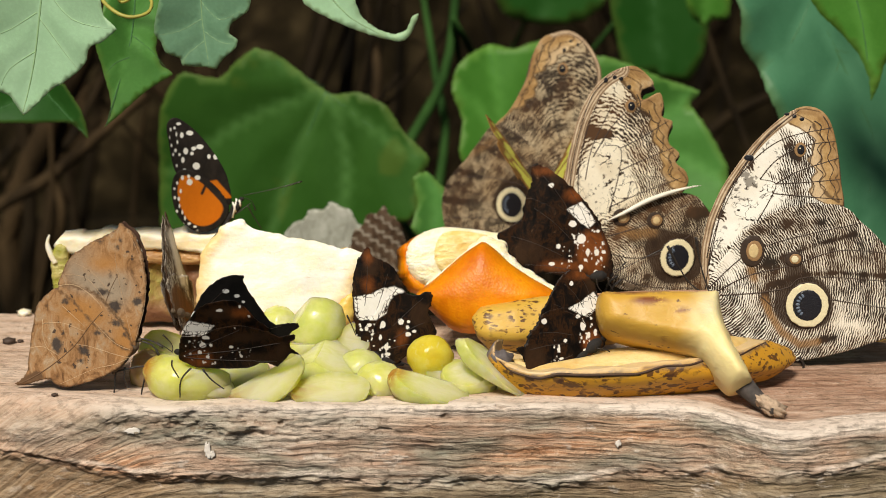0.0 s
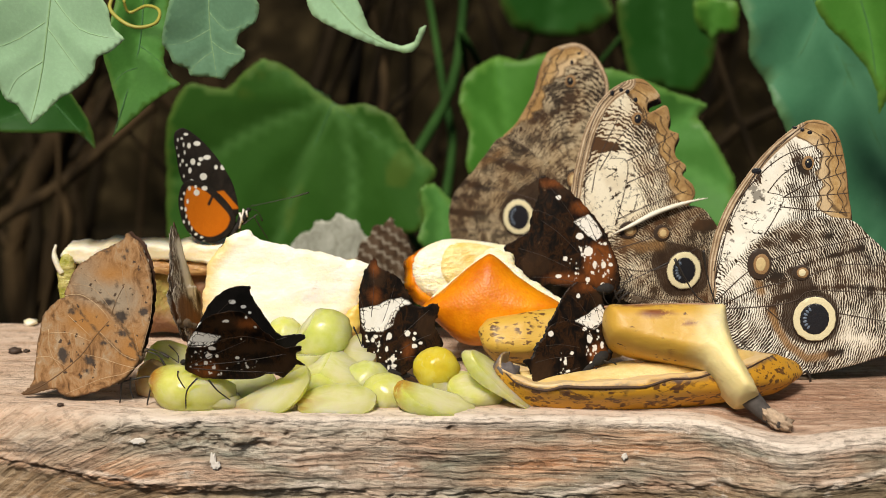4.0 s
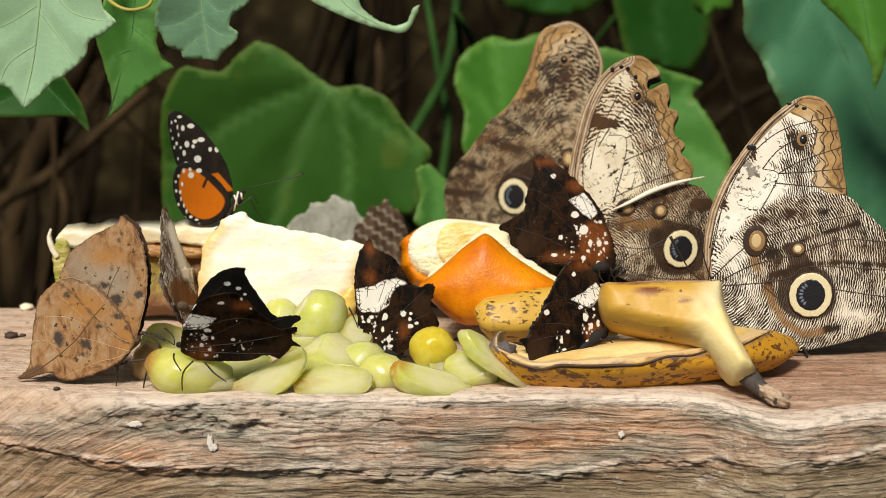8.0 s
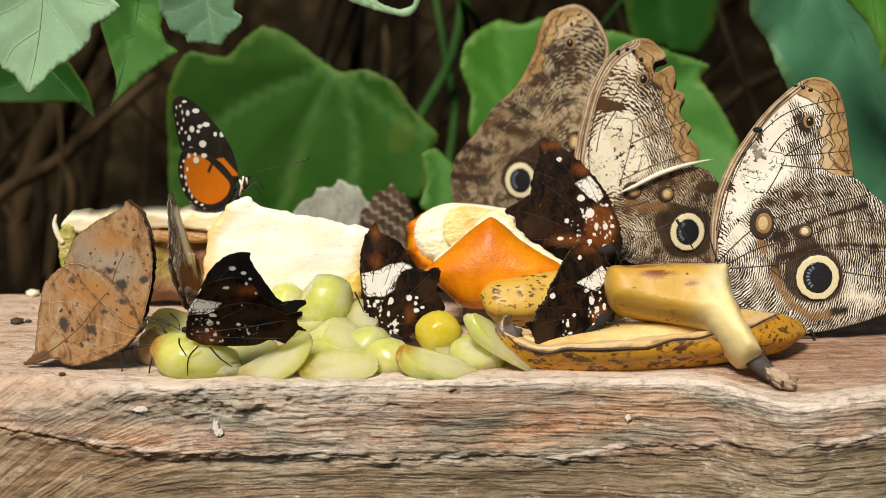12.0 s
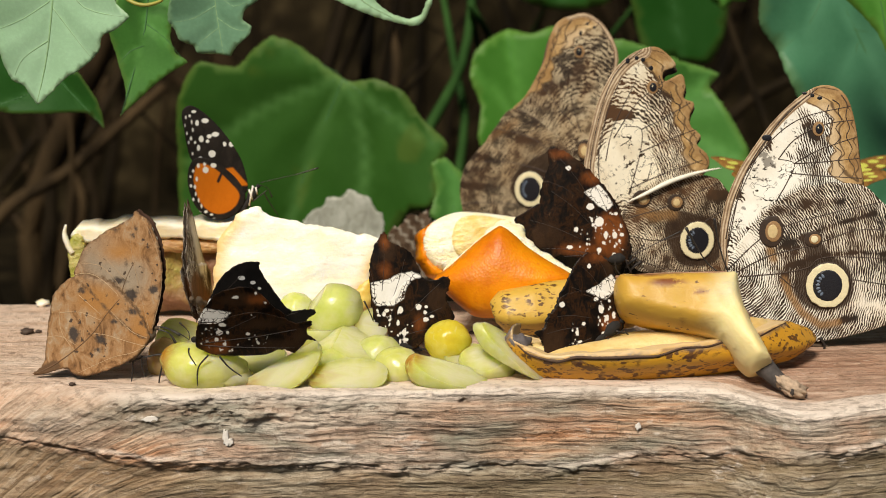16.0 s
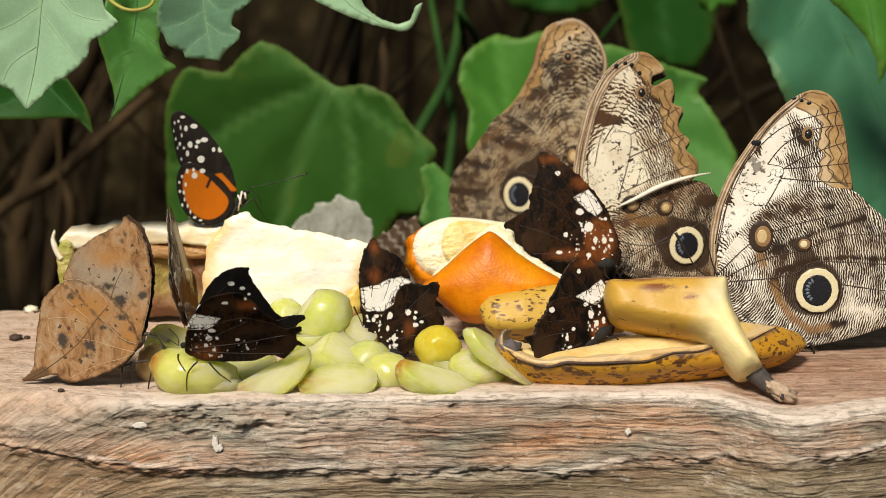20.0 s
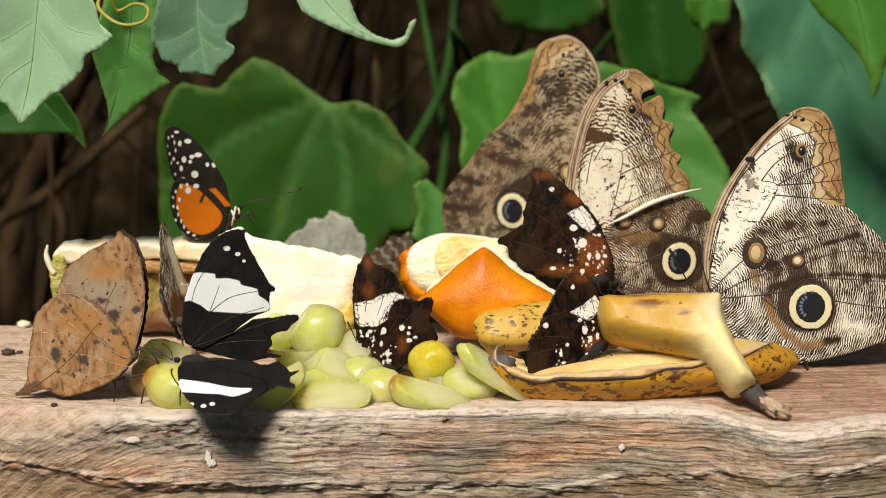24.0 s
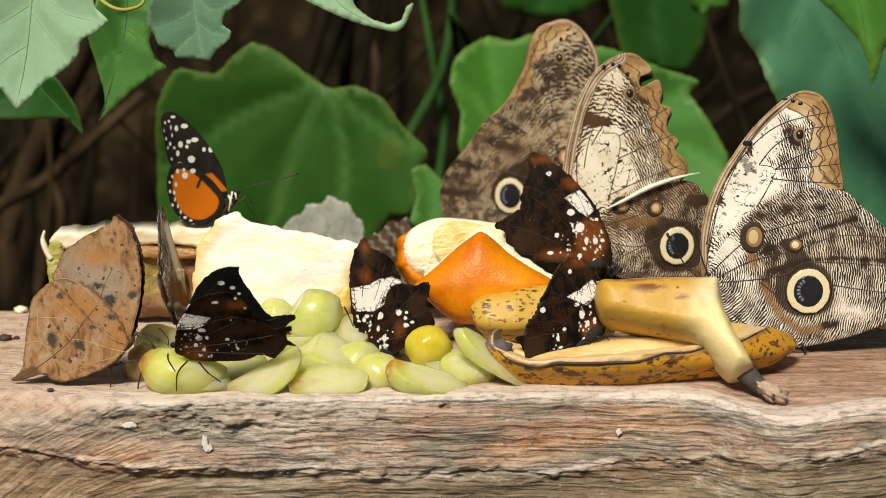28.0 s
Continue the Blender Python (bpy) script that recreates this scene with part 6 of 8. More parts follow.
PALE_EDGE = plain("pale_wing_edge", (0.80, 0.74, 0.62), 0.6)
owl_front = owl(pose(0.1139, 0.045, 0.0004, -4, 0, -6), "owl butterfly with closed cream and brown striped wings on the board",
    [(-27.4, 23.3), (-29.2, 29.8), (-28.9, 39.1), (-27.1, 47.8), (-23.5, 56.8), (-18.9, 64.4), (-13.7, 71.8), (-7.8, 78.1), (-2.5, 82.4), (2.1, 84.5), (6.8, 84), (10.3, 81.1), (12.5, 75.7), (14, 68.4), (14.9, 61.2), (16.1, 52.7), (13.2, 42.7), (-0.9, 29.5), (-17.1, 23.5)],
    [(-26.6, 24), (-25, 30.4), (-19.3, 38.4), (-11.4, 46.7), (-2.4, 51.5), (7.4, 53.3), (16.5, 52.4), (22, 47.7), (26.9, 43.4), (34.7, 34), (37.7, 22), (34.5, 12.1), (29.2, 9), (18.1, 5), (7.2, 2.2), (0, 1.5), (-7.4, 3.1), (-14.8, 6.7), (-20.8, 12.2), (-24.3, 18.1)],
    [(-27.4, 38.2), (-24.2, 51.2), (-18.2, 62.4), (-11.2, 72.6), (-5, 76.4), (-3, 70), (-4.6, 62.6), (-2.5, 53.5), (-12.3, 45.9), (-21.1, 37.4)],
    [(-3.4, 84.2), (4.6, 86.5), (13.7, 81.2), (17.3, 53), (11.1, 52.8), (5.5, 57.3), (6.7, 63.8), (4.8, 67.9), (6.1, 72.9), (2.2, 77.4), (-2.4, 80)],
    [((5.6, 20.1, 7.4, 7.8), "big"), ((-12.7, 37.4, 4, 5.2), "tan"), ((0.8, 35.1, 2.9, 2.6), "cream"), ((1.7, 70.6, 1.9, 2.4), "small")],
    [(-4.4, 35.4), (-1.4, 37.3), (3.5, 34.3), (6.7, 30.1), (10.4, 28.3), (13.2, 24.6), (14.4, 19.6), (12.5, 14), (7, 11.6), (1.1, 11.8), (-3.8, 15), (-5.4, 18.6), (-4.7, 24.8), (-1.8, 30.5)],
    [(-3, 82, 1.3, 0.7), (-0.5, 81.3, 1.1, 0.91), (1.9, 80.5, 1.3, 0.9), (-14.7, 67.6, 2.6, 1.6)],
    ([[(-27.4, 24.2), (-25.3, 41.9), (-18.1, 60.6), (-9.4, 74.5), (1.1, 83.5)], [(-11.4, 46.9), (-7.9, 53.4), (-5.8, 59.3), (-10.9, 60.7)], [(-5.8, 59.3), (1.7, 63.7), (14.1, 68.1)], [(-5.8, 59.3), (3.6, 60), (14.7, 61.2)], [(-6.7, 56.2), (3.8, 55.4), (15.7, 54.8)], [(-19.9, 58.7), (-11.1, 68.9), (-2.2, 74.6), (11.7, 77.9)], [(-10.9, 60.7), (-5.6, 67.2), (3.2, 71.9), (12.9, 73.5)], [(-27.3, 34.5), (-24.2, 49.4), (-17.8, 61.5)], [(-26.5, 32.6), (-21.6, 55), (-12.1, 70.8), (-2.4, 80.9)], [(5.9, 80), (8.1, 78.4), (7.8, 76), (8.9, 73.5), (7.2, 70.9), (8.8, 68), (7, 65.4), (9.3, 62.9), (8.1, 60.3), (10.2, 57.8), (8.5, 55.2)], [(8.7, 81.5), (10.6, 78.4), (10.3, 74.6), (11.5, 71), (10.6, 68), (12.5, 64.4), (11.5, 61.1), (13.4, 57.8), (12.4, 54.5)], [(5.6, 53.3), (11, 53), (15.9, 52.9)], [(4.8, 78.3), (4.2, 75.2), (6.1, 72.7), (5.2, 67.9), (4.6, 62.8), (6.5, 59.2), (5.6, 55.5)]], [[(-25.9, 25.2), (-13.8, 36.6), (2.4, 42.5), (22, 47.3)], [(-24.4, 23.3), (-13.6, 29.2), (0.8, 33.2), (15.1, 38.2), (31.4, 37.6)], [(-22.6, 22.4), (-9.8, 23.7), (-0.8, 25.8), (3.7, 29), (17.3, 29.3), (35.3, 28.1)], [(3.7, 29), (0.8, 34.2)], [(-9.8, 22.8), (-4.2, 18.2), (-0.5, 15.5)], [(12.1, 22.3), (23, 20.7), (35.7, 19.2)], [(-18.6, 12.2), (-7.5, 5), (7.2, 4.5)]]),
    OWL, (-26, 25), fore_light=0.3, hind_light=-0.28, rib=2.1,
    fore_marks=[([(-15.6, 67.7), (-13.7, 65.6), (-13.7, 63.7)], 1.5, 3.5), ([(-10.7, 63.8), (-8.8, 63.2), (-6.9, 61.1)], 1.0, 3.0), ([(-1.2, 71.6), (0.1, 67.9), (3.2, 66.2)], 2.4, 1.3), ([(-9.5, 44.4), (-4.8, 47.5), (0, 50.1), (3.7, 48.9)], 2.2, 1.6), ([(-23.7, 49.7), (-21.8, 47.8)], 1.7, 3.2), ([(-5.1, 80.1), (-0.8, 78.9), (0.5, 75.9)], 1.6, -2.2), ([(-2, 62), (1, 57), (3, 53)], 2.5, 0.6), ([(-9, 57.3), (-8.8, 57.6)], 1.1, 2.6)],
    hind_marks=[([(-8, 34.1), (-4.2, 28), (-7.7, 22.9), (-7.6, 17.3)], 2.2, 0.9), ([(15.5, 19), (16.9, 13.5), (23, 12.3)], 3.6, -0.9), ([(10.4, 8.9), (14.6, 9.6)], 1.3, 1.4), ([(9.9, 43.1), (12.5, 37.6), (13.3, 31.4)], 1.7, 0.4), ([(19.5, 45.2), (22.2, 37.8), (23, 29.8)], 1.9, 0.4), ([(27, 41), (29.4, 30)], 2.0, 0.4), ([(33, 33), (35, 24)], 2.2, 0.4), ([(-12, 31), (-4, 35), (8, 40), (20, 43.5)], 0.8, 0.8), ([(-8, 26), (4, 30), (16, 31), (32, 30)], 0.7, 0.8), ([(-23.2, 30.7), (-19.5, 27.6), (-13.8, 21.5), (-9.4, 16.6)], 2.6, -0.7), ([(-26, 38), (-20, 34)], 4.0, -1.8), ([(-10, 44), (0, 46.5), (9, 47.5)], 1.8, 0.7)],
    rusts=[([(-13.1, 31.5), (-11.8, 28.4)], 1.8, 0.8), ([(-8.3, 21.6), (-6.3, 16.7), (-2.5, 11.1), (3.7, 6.9), (9.2, 7.9)], 1.5, 0.9)])
owl_mid = owl(pose(0.0713, 0.085, 0.0155, -4, 0, 8), "owl butterfly with a torn forewing tip and closed tan wings",
    [(-13, 6.3), (-23.8, 20.3), (-28.2, 34), (-27.4, 43.6), (-25.4, 52.2), (-22.7, 60.8), (-18.8, 68.4), (-13.7, 74), (-8.2, 77), (-3.1, 77.7), (0.8, 75.3), (3.8, 71.2), (-0.5, 69.2), (-0.1, 66.1), (5.6, 68.3), (7, 64.1), (6.4, 60.2), (10, 58.2), (8.4, 54), (8.8, 50.5), (12.2, 47.3), (10.9, 44.3), (14.5, 40.7), (14.9, 36.4), (9.7, 31.1), (-4.1, 19.7)],
    [(-14.4, 6.3), (-16, 16.1), (-13.6, 25), (-2.2, 31), (9.7, 33.8), (16.9, 32.8), (20.1, 29.8), (23.4, 24.8), (27.9, 14.9), (29.2, 5), (24, -0.8), (9.9, -1.3), (-4, 0.1), (-11, 2.3)],
    [(-25.8, 33.9), (-21.9, 45.4), (-17, 53), (-11.1, 55.8), (-6.2, 50.8), (-4.2, 41.1), (-2.2, 32.3), (-15, 25.9), (-20.9, 24.1)],
    [(-15.1, 75.9), (-2.3, 79.6), (7.5, 71.7), (12.6, 50.4), (17.7, 34.8), (7.7, 37), (5.7, 46.7), (2.7, 54.5), (1.7, 61.3), (-2.3, 65.2), (-4.3, 70), (-10.2, 74)],
    [((10.5, 11.5, 6.4, 6.9), "big"), ((-8.7, 26.3, 3.4, 3.1), "tan"), ((3, 24.8, 3, 2.9), "tan"), ((-4.5, 64.1, 2, 2.3), "small")],
    [(-1.3, 14.4), (0, 18.9), (4, 22), (9.3, 21), (14.6, 19.8), (19.2, 16.4), (20, 9), (17, 3.5), (9, 2), (3.4, 4), (0.6, 9.6)],
    [(-12.9, 73.2, 1.2, 1.5), (-9.8, 74.1, 1.2, 1.1), (-7.6, 73.5, 1.2, 1.1), (-4.9, 70.6, 1.2, 1.3)],
    ([[(-23.8, 21.2), (-26.2, 35.8), (-23.8, 51.2), (-17.6, 68.3), (-8.2, 76.6)], [(-21.9, 24.1), (-23.4, 39.6), (-20.3, 55), (-15, 68.3)], [(-13, 27.8), (-9.1, 41.2), (-8.5, 49.9), (-14, 51)], [(-8.5, 49.9), (-0.3, 53.6), (8.6, 58.6)], [(-8.9, 42.2), (1.7, 46.4), (10.6, 49.5)], [(-13, 29.7), (-0.2, 34.8), (12.7, 38.8)], [(-18, 47.2), (-10.1, 58.6), (-0.3, 66.1)], [(-20.9, 39.6), (-18, 51.1), (-10.1, 66.3)], [(-2.3, 68.1), (-1.1, 64.6), (-2.3, 60.4), (0.1, 57.5), (-1.1, 53.6), (2.5, 50.6), (1.3, 47.2), (4.9, 44.4), (3.7, 40.9), (6.9, 38.1)], [(1.7, 62.6), (2.9, 59.1), (5.2, 57.3), (4.1, 53.7), (6.5, 50.6), (6.1, 47.5), (9.3, 44.3), (8.1, 40.8), (11.3, 38)]], [[(-13.6, 14.1), (-4.1, 11.9), (5.9, 13.9), (21.8, 22.9)], [(-12, 6.2), (-0.1, 1.9), (15.9, 0.5)], [(-13.6, 20), (-0.1, 23.5), (17.7, 30.9)]]),
    OWL_TAN, (-15, 8), fore_light=-0.2, hind_light=-0.75, rib=2.9,
    fore_marks=[([(-20, 56.2), (-16.5, 55.2), (-11.9, 54.1)], 1.5, 3.2), ([(-1.4, 68), (-0.1, 62.8)], 2.2, 0.9), ([(-11.9, 70.1), (-8.6, 70.7), (-8, 67.5)], 1.8, -1.8), ([(-14, 62), (-9, 58)], 2.4, -0.9), ([(-8, 61.1), (-1.4, 56.4), (2.5, 51.2), (5.9, 46)], 2.2, 0.3)],
    hind_marks=[([(15.2, 26.9), (20.5, 26.5)], 1.2, 2.5), ([(-11.9, 15.3), (-5.3, 11.9)], 3.0, -0.7), ([(-12, 19.9), (-0.1, 19.6)], 2.5, 0.3)],
    rusts=[([(-9, 22), (-4, 20), (2, 21)], 2.5, 0.7)])
owl_far = owl(pose(0.0309, 0.15, 0.0223, 0, 0, -12), "dull brown owl butterfly with closed wings on the fruit behind",
    [(17.1, -3.6), (21.1, 15.8), (23.9, 39.1), (27.2, 53.9), (27.9, 61.8), (24.9, 69.2), (20.3, 74.4), (15.2, 76.6), (9.8, 75.4), (5.3, 72.9), (2.4, 66.6), (0.3, 58.2), (-5.7, 46.7), (-11, 41), (-13.1, 35.9), (-6.6, 21.2), (4.3, 0.1)],
    [(15, -3.7), (16.9, 15.6), (10.4, 26), (-0.3, 36.3), (-11, 41), (-17.4, 34), (-22.1, 27.5), (-28.1, 20.4), (-30.9, 12.8), (-30.7, 5.2), (-28.5, -1.7), (-21.6, -7.5), (-6.4, -10.1), (6.5, -8.4)],
    [(25, 35), (26.9, 51.8), (22.6, 55.8), (14.4, 45.2), (11.3, 36.6), (16.7, 26.3)],
    [(3.9, 71.3), (9.4, 77), (15, 78.5), (20.5, 76), (19.2, 71.5), (13.7, 68.3), (9.5, 63.8), (3.9, 60.2), (4, 56), (2.6, 51.8), (-4.4, 46.5), (-9, 46), (-5.1, 52), (-0.3, 60), (1, 66)],
    [((-4.2, 11.2, 6.2, 7.1), "big"), ((16.3, 26.2, 3, 4.2), "tan"), ((13.8, 62.5, 2, 2.3), "small")],
    [(-11.5, 10), (-10.6, 16), (-6, 20.5), (0, 24.3), (3.5, 27.5), (6, 25), (4.5, 17), (4, 9), (0, 3.5), (-7, 4)],
    [(16.5, 72.7, 0.9, 0.81), (19.1, 71.5, 1, 0.8), (14.1, 69.3, 1, 1.4)],
    ([[(19, 15.7), (24.9, 43.4), (26.3, 62.2), (20.3, 73.4)], [(14.5, 32.5), (10.2, 47.1), (3.6, 65.8)], [(12.4, 34.6), (3.8, 44.8), (-2.6, 53.1)], [(10.9, 74.2), (8.2, 69.6), (9.1, 65.5), (6.2, 62.1), (7.1, 58.3), (3.7, 54.9), (4.2, 51.2), (0.4, 47.7)], [(6.1, 71.2), (4.9, 65.8), (3.3, 62), (2, 57.4), (-0.5, 53.1), (-2.5, 47.6)]], [[(14.7, 15.6), (-2.4, 29.8), (-17.4, 33.6)], [(10.5, 15.4), (-10.9, 21), (-27, 20.4)], [(2.1, 4.4), (-15.1, 5.4), (-29.2, 5.3)]]),
    OWL_DULL, (16, -2), flip=-1, fore_light=0.0, hind_light=0.0, cell_light=0.9, rib=1.2,
    fore_marks=[([(-0.2, 47.5), (6.8, 50.5), (13.1, 56.9)], 2.6, 1.0), ([(25.6, 57.9), (20.8, 52.3), (16.7, 48)], 1.8, 1.2), ([(13.2, 43.7), (18.1, 41)], 2.5, -1.2), ([(19.2, 69.9), (20.6, 70.6)], 1.2, -2.5), ([(2.7, 33.5), (9.8, 33.8), (12.6, 35.3)], 3.0, -0.9)],
    hind_marks=[([(-19.3, 33.2), (-12.9, 32), (-8.6, 29.6), (-2.2, 29.8)], 1.6, 1.5), ([(-29.7, 22.5), (-24.3, 23.1), (-17.1, 21.2)], 1.4, 1.6), ([(-32.3, 11.7), (-27.2, 11.9), (-20.7, 10.7)], 1.3, 1.6), ([(-12.2, 40.8), (-5.8, 38.2), (1.3, 35.6), (9.7, 39.4)], 2.0, 1.1), ([(-29.4, 18.3), (-21.4, 14.9), (-19.3, 12.9)], 2.2, 0.8), ([(-14.2, 17.4), (-11.3, 7.4), (-14.2, 3)], 2.2, -0.9), ([(2.7, 33.5), (9.8, 33.8)], 3.0, -0.9), ([(-24, 27), (-14, 26)], 2.0, -0.4), ([(-28, 1), (-18, -2)], 2.4, 0.7)],
    rusts=[([(-20, 30), (-10, 36)], 2.5, 0.5)])
# torn white fold across the middle owl's wing
part("torn_fold", tube("torn_fold", [(a / 1000, -0.0022, b / 1000) for a, b in [(-14.4, 25.5), (-8.1, 28), (-0.2, 31.7), (7.7, 34.2), (14.1, 35.6), (18.9, 36.3)]], [0.0001, 0.0007, 0.0010, 0.0008, 0.0004, 0.0001], PALE_EDGE, 6, 4), owl_mid, "pale torn wing fold")


def owl_body(ob, line, feet):
    q = lambda pts, y=0.001: [(a / 1000, y, b / 1000) for a, b in pts]
    body(ob, q(line)[0], q(line)[1], 0.0022, FUZZ, "furry brown body")
    legs(ob, [q(p, -0.002) for p in feet], 0.0004)


owl_body(owl_front, [(-20.3, 6.6), (7.3, -1)], [[(-3.7, 2.9), (-4.4, 0.6), (-2.9, -1.6)], [(-0.1, 2.6), (-0.3, -0.1), (0.4, -2.3)], [(3.6, 3.1), (5.1, 0.5), (4.5, -1.8)]])
feelers(owl_front, [[(a / 1000, -0.004, b / 1000) for a, b in s] for s in [[(-25.5, 22.2), (-32.2, 26.2), (-36.4, 32), (-40.2, 38.7)], [(-25.9, 22.9), (-28.2, 28.9), (-30.2, 36.3), (-31.1, 41.8)]]], 0.00026)
owl_body(owl_mid, [(-12, 4.3), (10, -2.7)], [[(-10.8, 6.2), (-14, 3.9), (-15.2, 0.4)], [(-9.2, 5), (-12.8, 2.3), (-13.6, -0.8)]])
owl_body(owl_far, [(15, -1.6), (-6.4, -9)], [[(6.5, -6.2), (5.4, -9.5), (6.5, -12.3)]])

HYP_VEIN = plain("dark_wing_vein", (0.022, 0.013, 0.009), 0.5)


def scatter(poly, n, lo, hi, seed):
    """Oval flecks strewn inside a polygon."""
    rnd = random.Random(seed)
    p = np.array(poly)
    out = []
    while len(out) < n:
        u, v = rnd.uniform(*np.sort([p[:, 0].min(), p[:, 0].max()])), rnd.uniform(p[:, 1].min(), p[:, 1].max())
        if inside(np.array([u]), np.array([v]), p)[0]:
            r = rnd.uniform(lo, hi)
            out.append((u, v, r, r * rnd.uniform(0.8, 1.9)))
    return out


def frayed(pts, n=7, closed=True, amount=0.22):
    """A smooth closed outline with a worn edge."""
    o = curve(pts, n, closed)
    rnd = random.Random(len(o))
    return o + np.array([(rnd.uniform(-1, 1), rnd.uniform(-1, 1)) for _ in o]) * amount


# leaf-like butterfly
DEADLEAF = scale_wing("dead_leaf_wing", [(0.3, (0.13, 0.068, 0.033)), (0.42, (0.32, 0.165, 0.072)), (0.52, (0.47, 0.265, 0.125)), (0.62, (0.47, 0.32, 0.19)), (0.75, (0.66, 0.50, 0.34))],
                      [("grey", (0.32, 0.235, 0.155), (0.48, 0.385, 0.28), 4.0), ("rust", (0.45, 0.20, 0.06), (0.50, 0.26, 0.09), 3.0), ("specks", (0.07, 0.045, 0.03), (0.12, 0.08, 0.06), 0.12), ("spots", (0.04, 0.028, 0.022), (0.12, 0.095, 0.08), 0.6), ("rimdark", (0.10, 0.055, 0.03), (0.24, 0.14, 0.075), 0.5)], 0.7, 0.35, 1.0, 300)
DEADLEAF_TOP = scale_wing("dead_leaf_wing_top", [(0.4, (0.05, 0.025, 0.015)), (0.7, (0.09, 0.045, 0.03))], [("orange", (0.72, 0.30, 0.03), (0.78, 0.38, 0.05), 0.5), ("white", (0.75, 0.72, 0.65), (0.8, 0.78, 0.7), 0.2)])
leafwing = thing("leafwing_butterfly", pose(-0.0968, 0.008, 0.0071, -3, 0, -8), "dead-leaf butterfly with closed brown wings standing on the board", "butterfly")
fo = frayed([(-2.4, 46.2), (-0.7, 45), (2.1, 43), (4.2, 38.5), (5.4, 33.8), (6, 27.7), (5.4, 21.5), (3.8, 13.5), (1.9, 7.4), (-2.6, 8), (-10.6, 14.8), (-17.6, 21.7), (-22.2, 25.6), (-19.5, 33.1), (-15.5, 37.3), (-9, 41), (-3.9, 43.9)], 7, True)
ho = frayed([(-22.2, 25.6), (-28.2, 20.6), (-30.1, 14.8), (-31.8, 5.1), (-32.7, -1.7), (-34.6, -4.3), (-36.8, -5.8), (-33.9, -6.1), (-29.1, -4.5), (-25.1, -3.8), (-22.2, -5.6), (-18.2, -5.8), (-11.3, -3.4), (-4.3, -0.1), (0.1, 4.1), (1.9, 7.8), (-1.2, 14), (-7.5, 21.6), (-12.9, 25), (-17.9, 26.1)], 7, True)
dspots = [(-19.8, 21.1, 1.1, 0.9), (-4.1, 20.3, 1.9, 1.7), (3.2, 22, 1.5, 1.4), (-3, 15.1, 1.8, 0.9), (-14, 6.1, 1.7, 1.4), (-14.8, 2.7, 1.1, 0.7), (-22.5, 7.3, 1.7, 2.6), (-9.3, 11.8, 1.2, 0.71), (-7.7, 24.6, 2.2, 1), (-5.6, 30, 0.4, 0.7), (-0.7, 11.6, 0.5, 0.7), (-8.6, 40.1, 0.9, 0.5), (-2, 40.6, 0.5, 0.8), (-3.3, 38.5, 0.5, 0.7), (2.4, 39.9, 0.6, 0.5)]
lspecks = scatter([(-21.2, 25.1), (-28.6, 17.7), (-30.8, -0.2), (-5.4, 0.7), (3.8, 11.7), (5.1, 38.2), (-2.8, 45), (-17.3, 35.8)], 60, 0.25, 0.6, 12)
both = {"grey": lambda u, v: -off_line(u, v, [(-13.8, 30.6), (-5, 25.6)]) + 6 - 3 * (v < -30), "rust": lambda u, v: blobs(u, v, [(-7.5, 33.4, 5.4, 2.6), (-14.1, 18.2, 7.21, 4.4), (-0.7, 9.8, 3.6, 5.3)]), "spots": lambda u, v: blobs(u, v, dspots), "specks": lambda u, v: blobs(u, v, lspecks) - 0.1, "rimdark": lambda u, v: np.maximum(1.6 - off_line(u, v, [(-37, -5.8), (-32, -4.2), (-29, -2.6)]), 0.35 - np.minimum(off_line(u, v, fo, True), off_line(u, v, ho, True))), "orange": lambda u, v: blobs(u, v, [(0.1, 25.8, 3.6, 8.9)]), "white": lambda u, v: blobs(u, v, [(2.1, 39.9, 0.7, 0.9), (3.5, 37.3, 0.5, 0.7), (0, 43, 0.5, 0.6)])}
nf, nh = depth_of(0.0, 1.0, 30, 1), depth_of(-0.8, 1.0, 30, 2)
hinge = Vector((0.0004, 0.0049))


def at_hinge(o, c):
    return o - np.array((c[0], c[1])) * 1000


HG = pose(hinge[0], 0, hinge[1])
shift = lambda fn: (lambda u, v: fn(u + hinge[0] * 1000, v + hinge[1] * 1000))
moved = {k: shift(fn) for k, fn in both.items()}
leaf_near = part("forewing", sheet("forewing", at_hinge(fo, hinge), 0.8, shift(nf), 0.15, [DEADLEAF, DEADLEAF_TOP], moved), leafwing, "dead-leaf brown forewing", HG)
leaf_near_h = part("hindwing", sheet("hindwing", at_hinge(ho, hinge), 0.8, shift(nh), 0.15, [DEADLEAF, DEADLEAF_TOP], moved), leafwing, "dead-leaf brown hindwing with a tail", HG)
leaf_far = part("forewing", sheet("forewing", at_hinge(fo * 1.0, hinge) + np.array((0.4, 0.2)), 1.0, shift(depth_of(2.4, 1, 30, 3)), 0.15, [DEADLEAF_TOP, DEADLEAF], moved), leafwing, "dark and orange upper side of the far forewing", HG)
leaf_far_h = part("hindwing", sheet("hindwing", at_hinge(ho * 0.98, hinge), 1.2, shift(depth_of(3.0, 1, 30, 3)), 0.15, [DEADLEAF_TOP, DEADLEAF], moved), leafwing, "", HG)
RIBTAN, DARKMID = plain("wing_rib", (0.42, 0.28, 0.16), 0.7), plain("dark_wing_rib", (0.16, 0.09, 0.045), 0.7)
PALERIB = plain("pale_wing_rib", (0.54, 0.38, 0.22), 0.7)
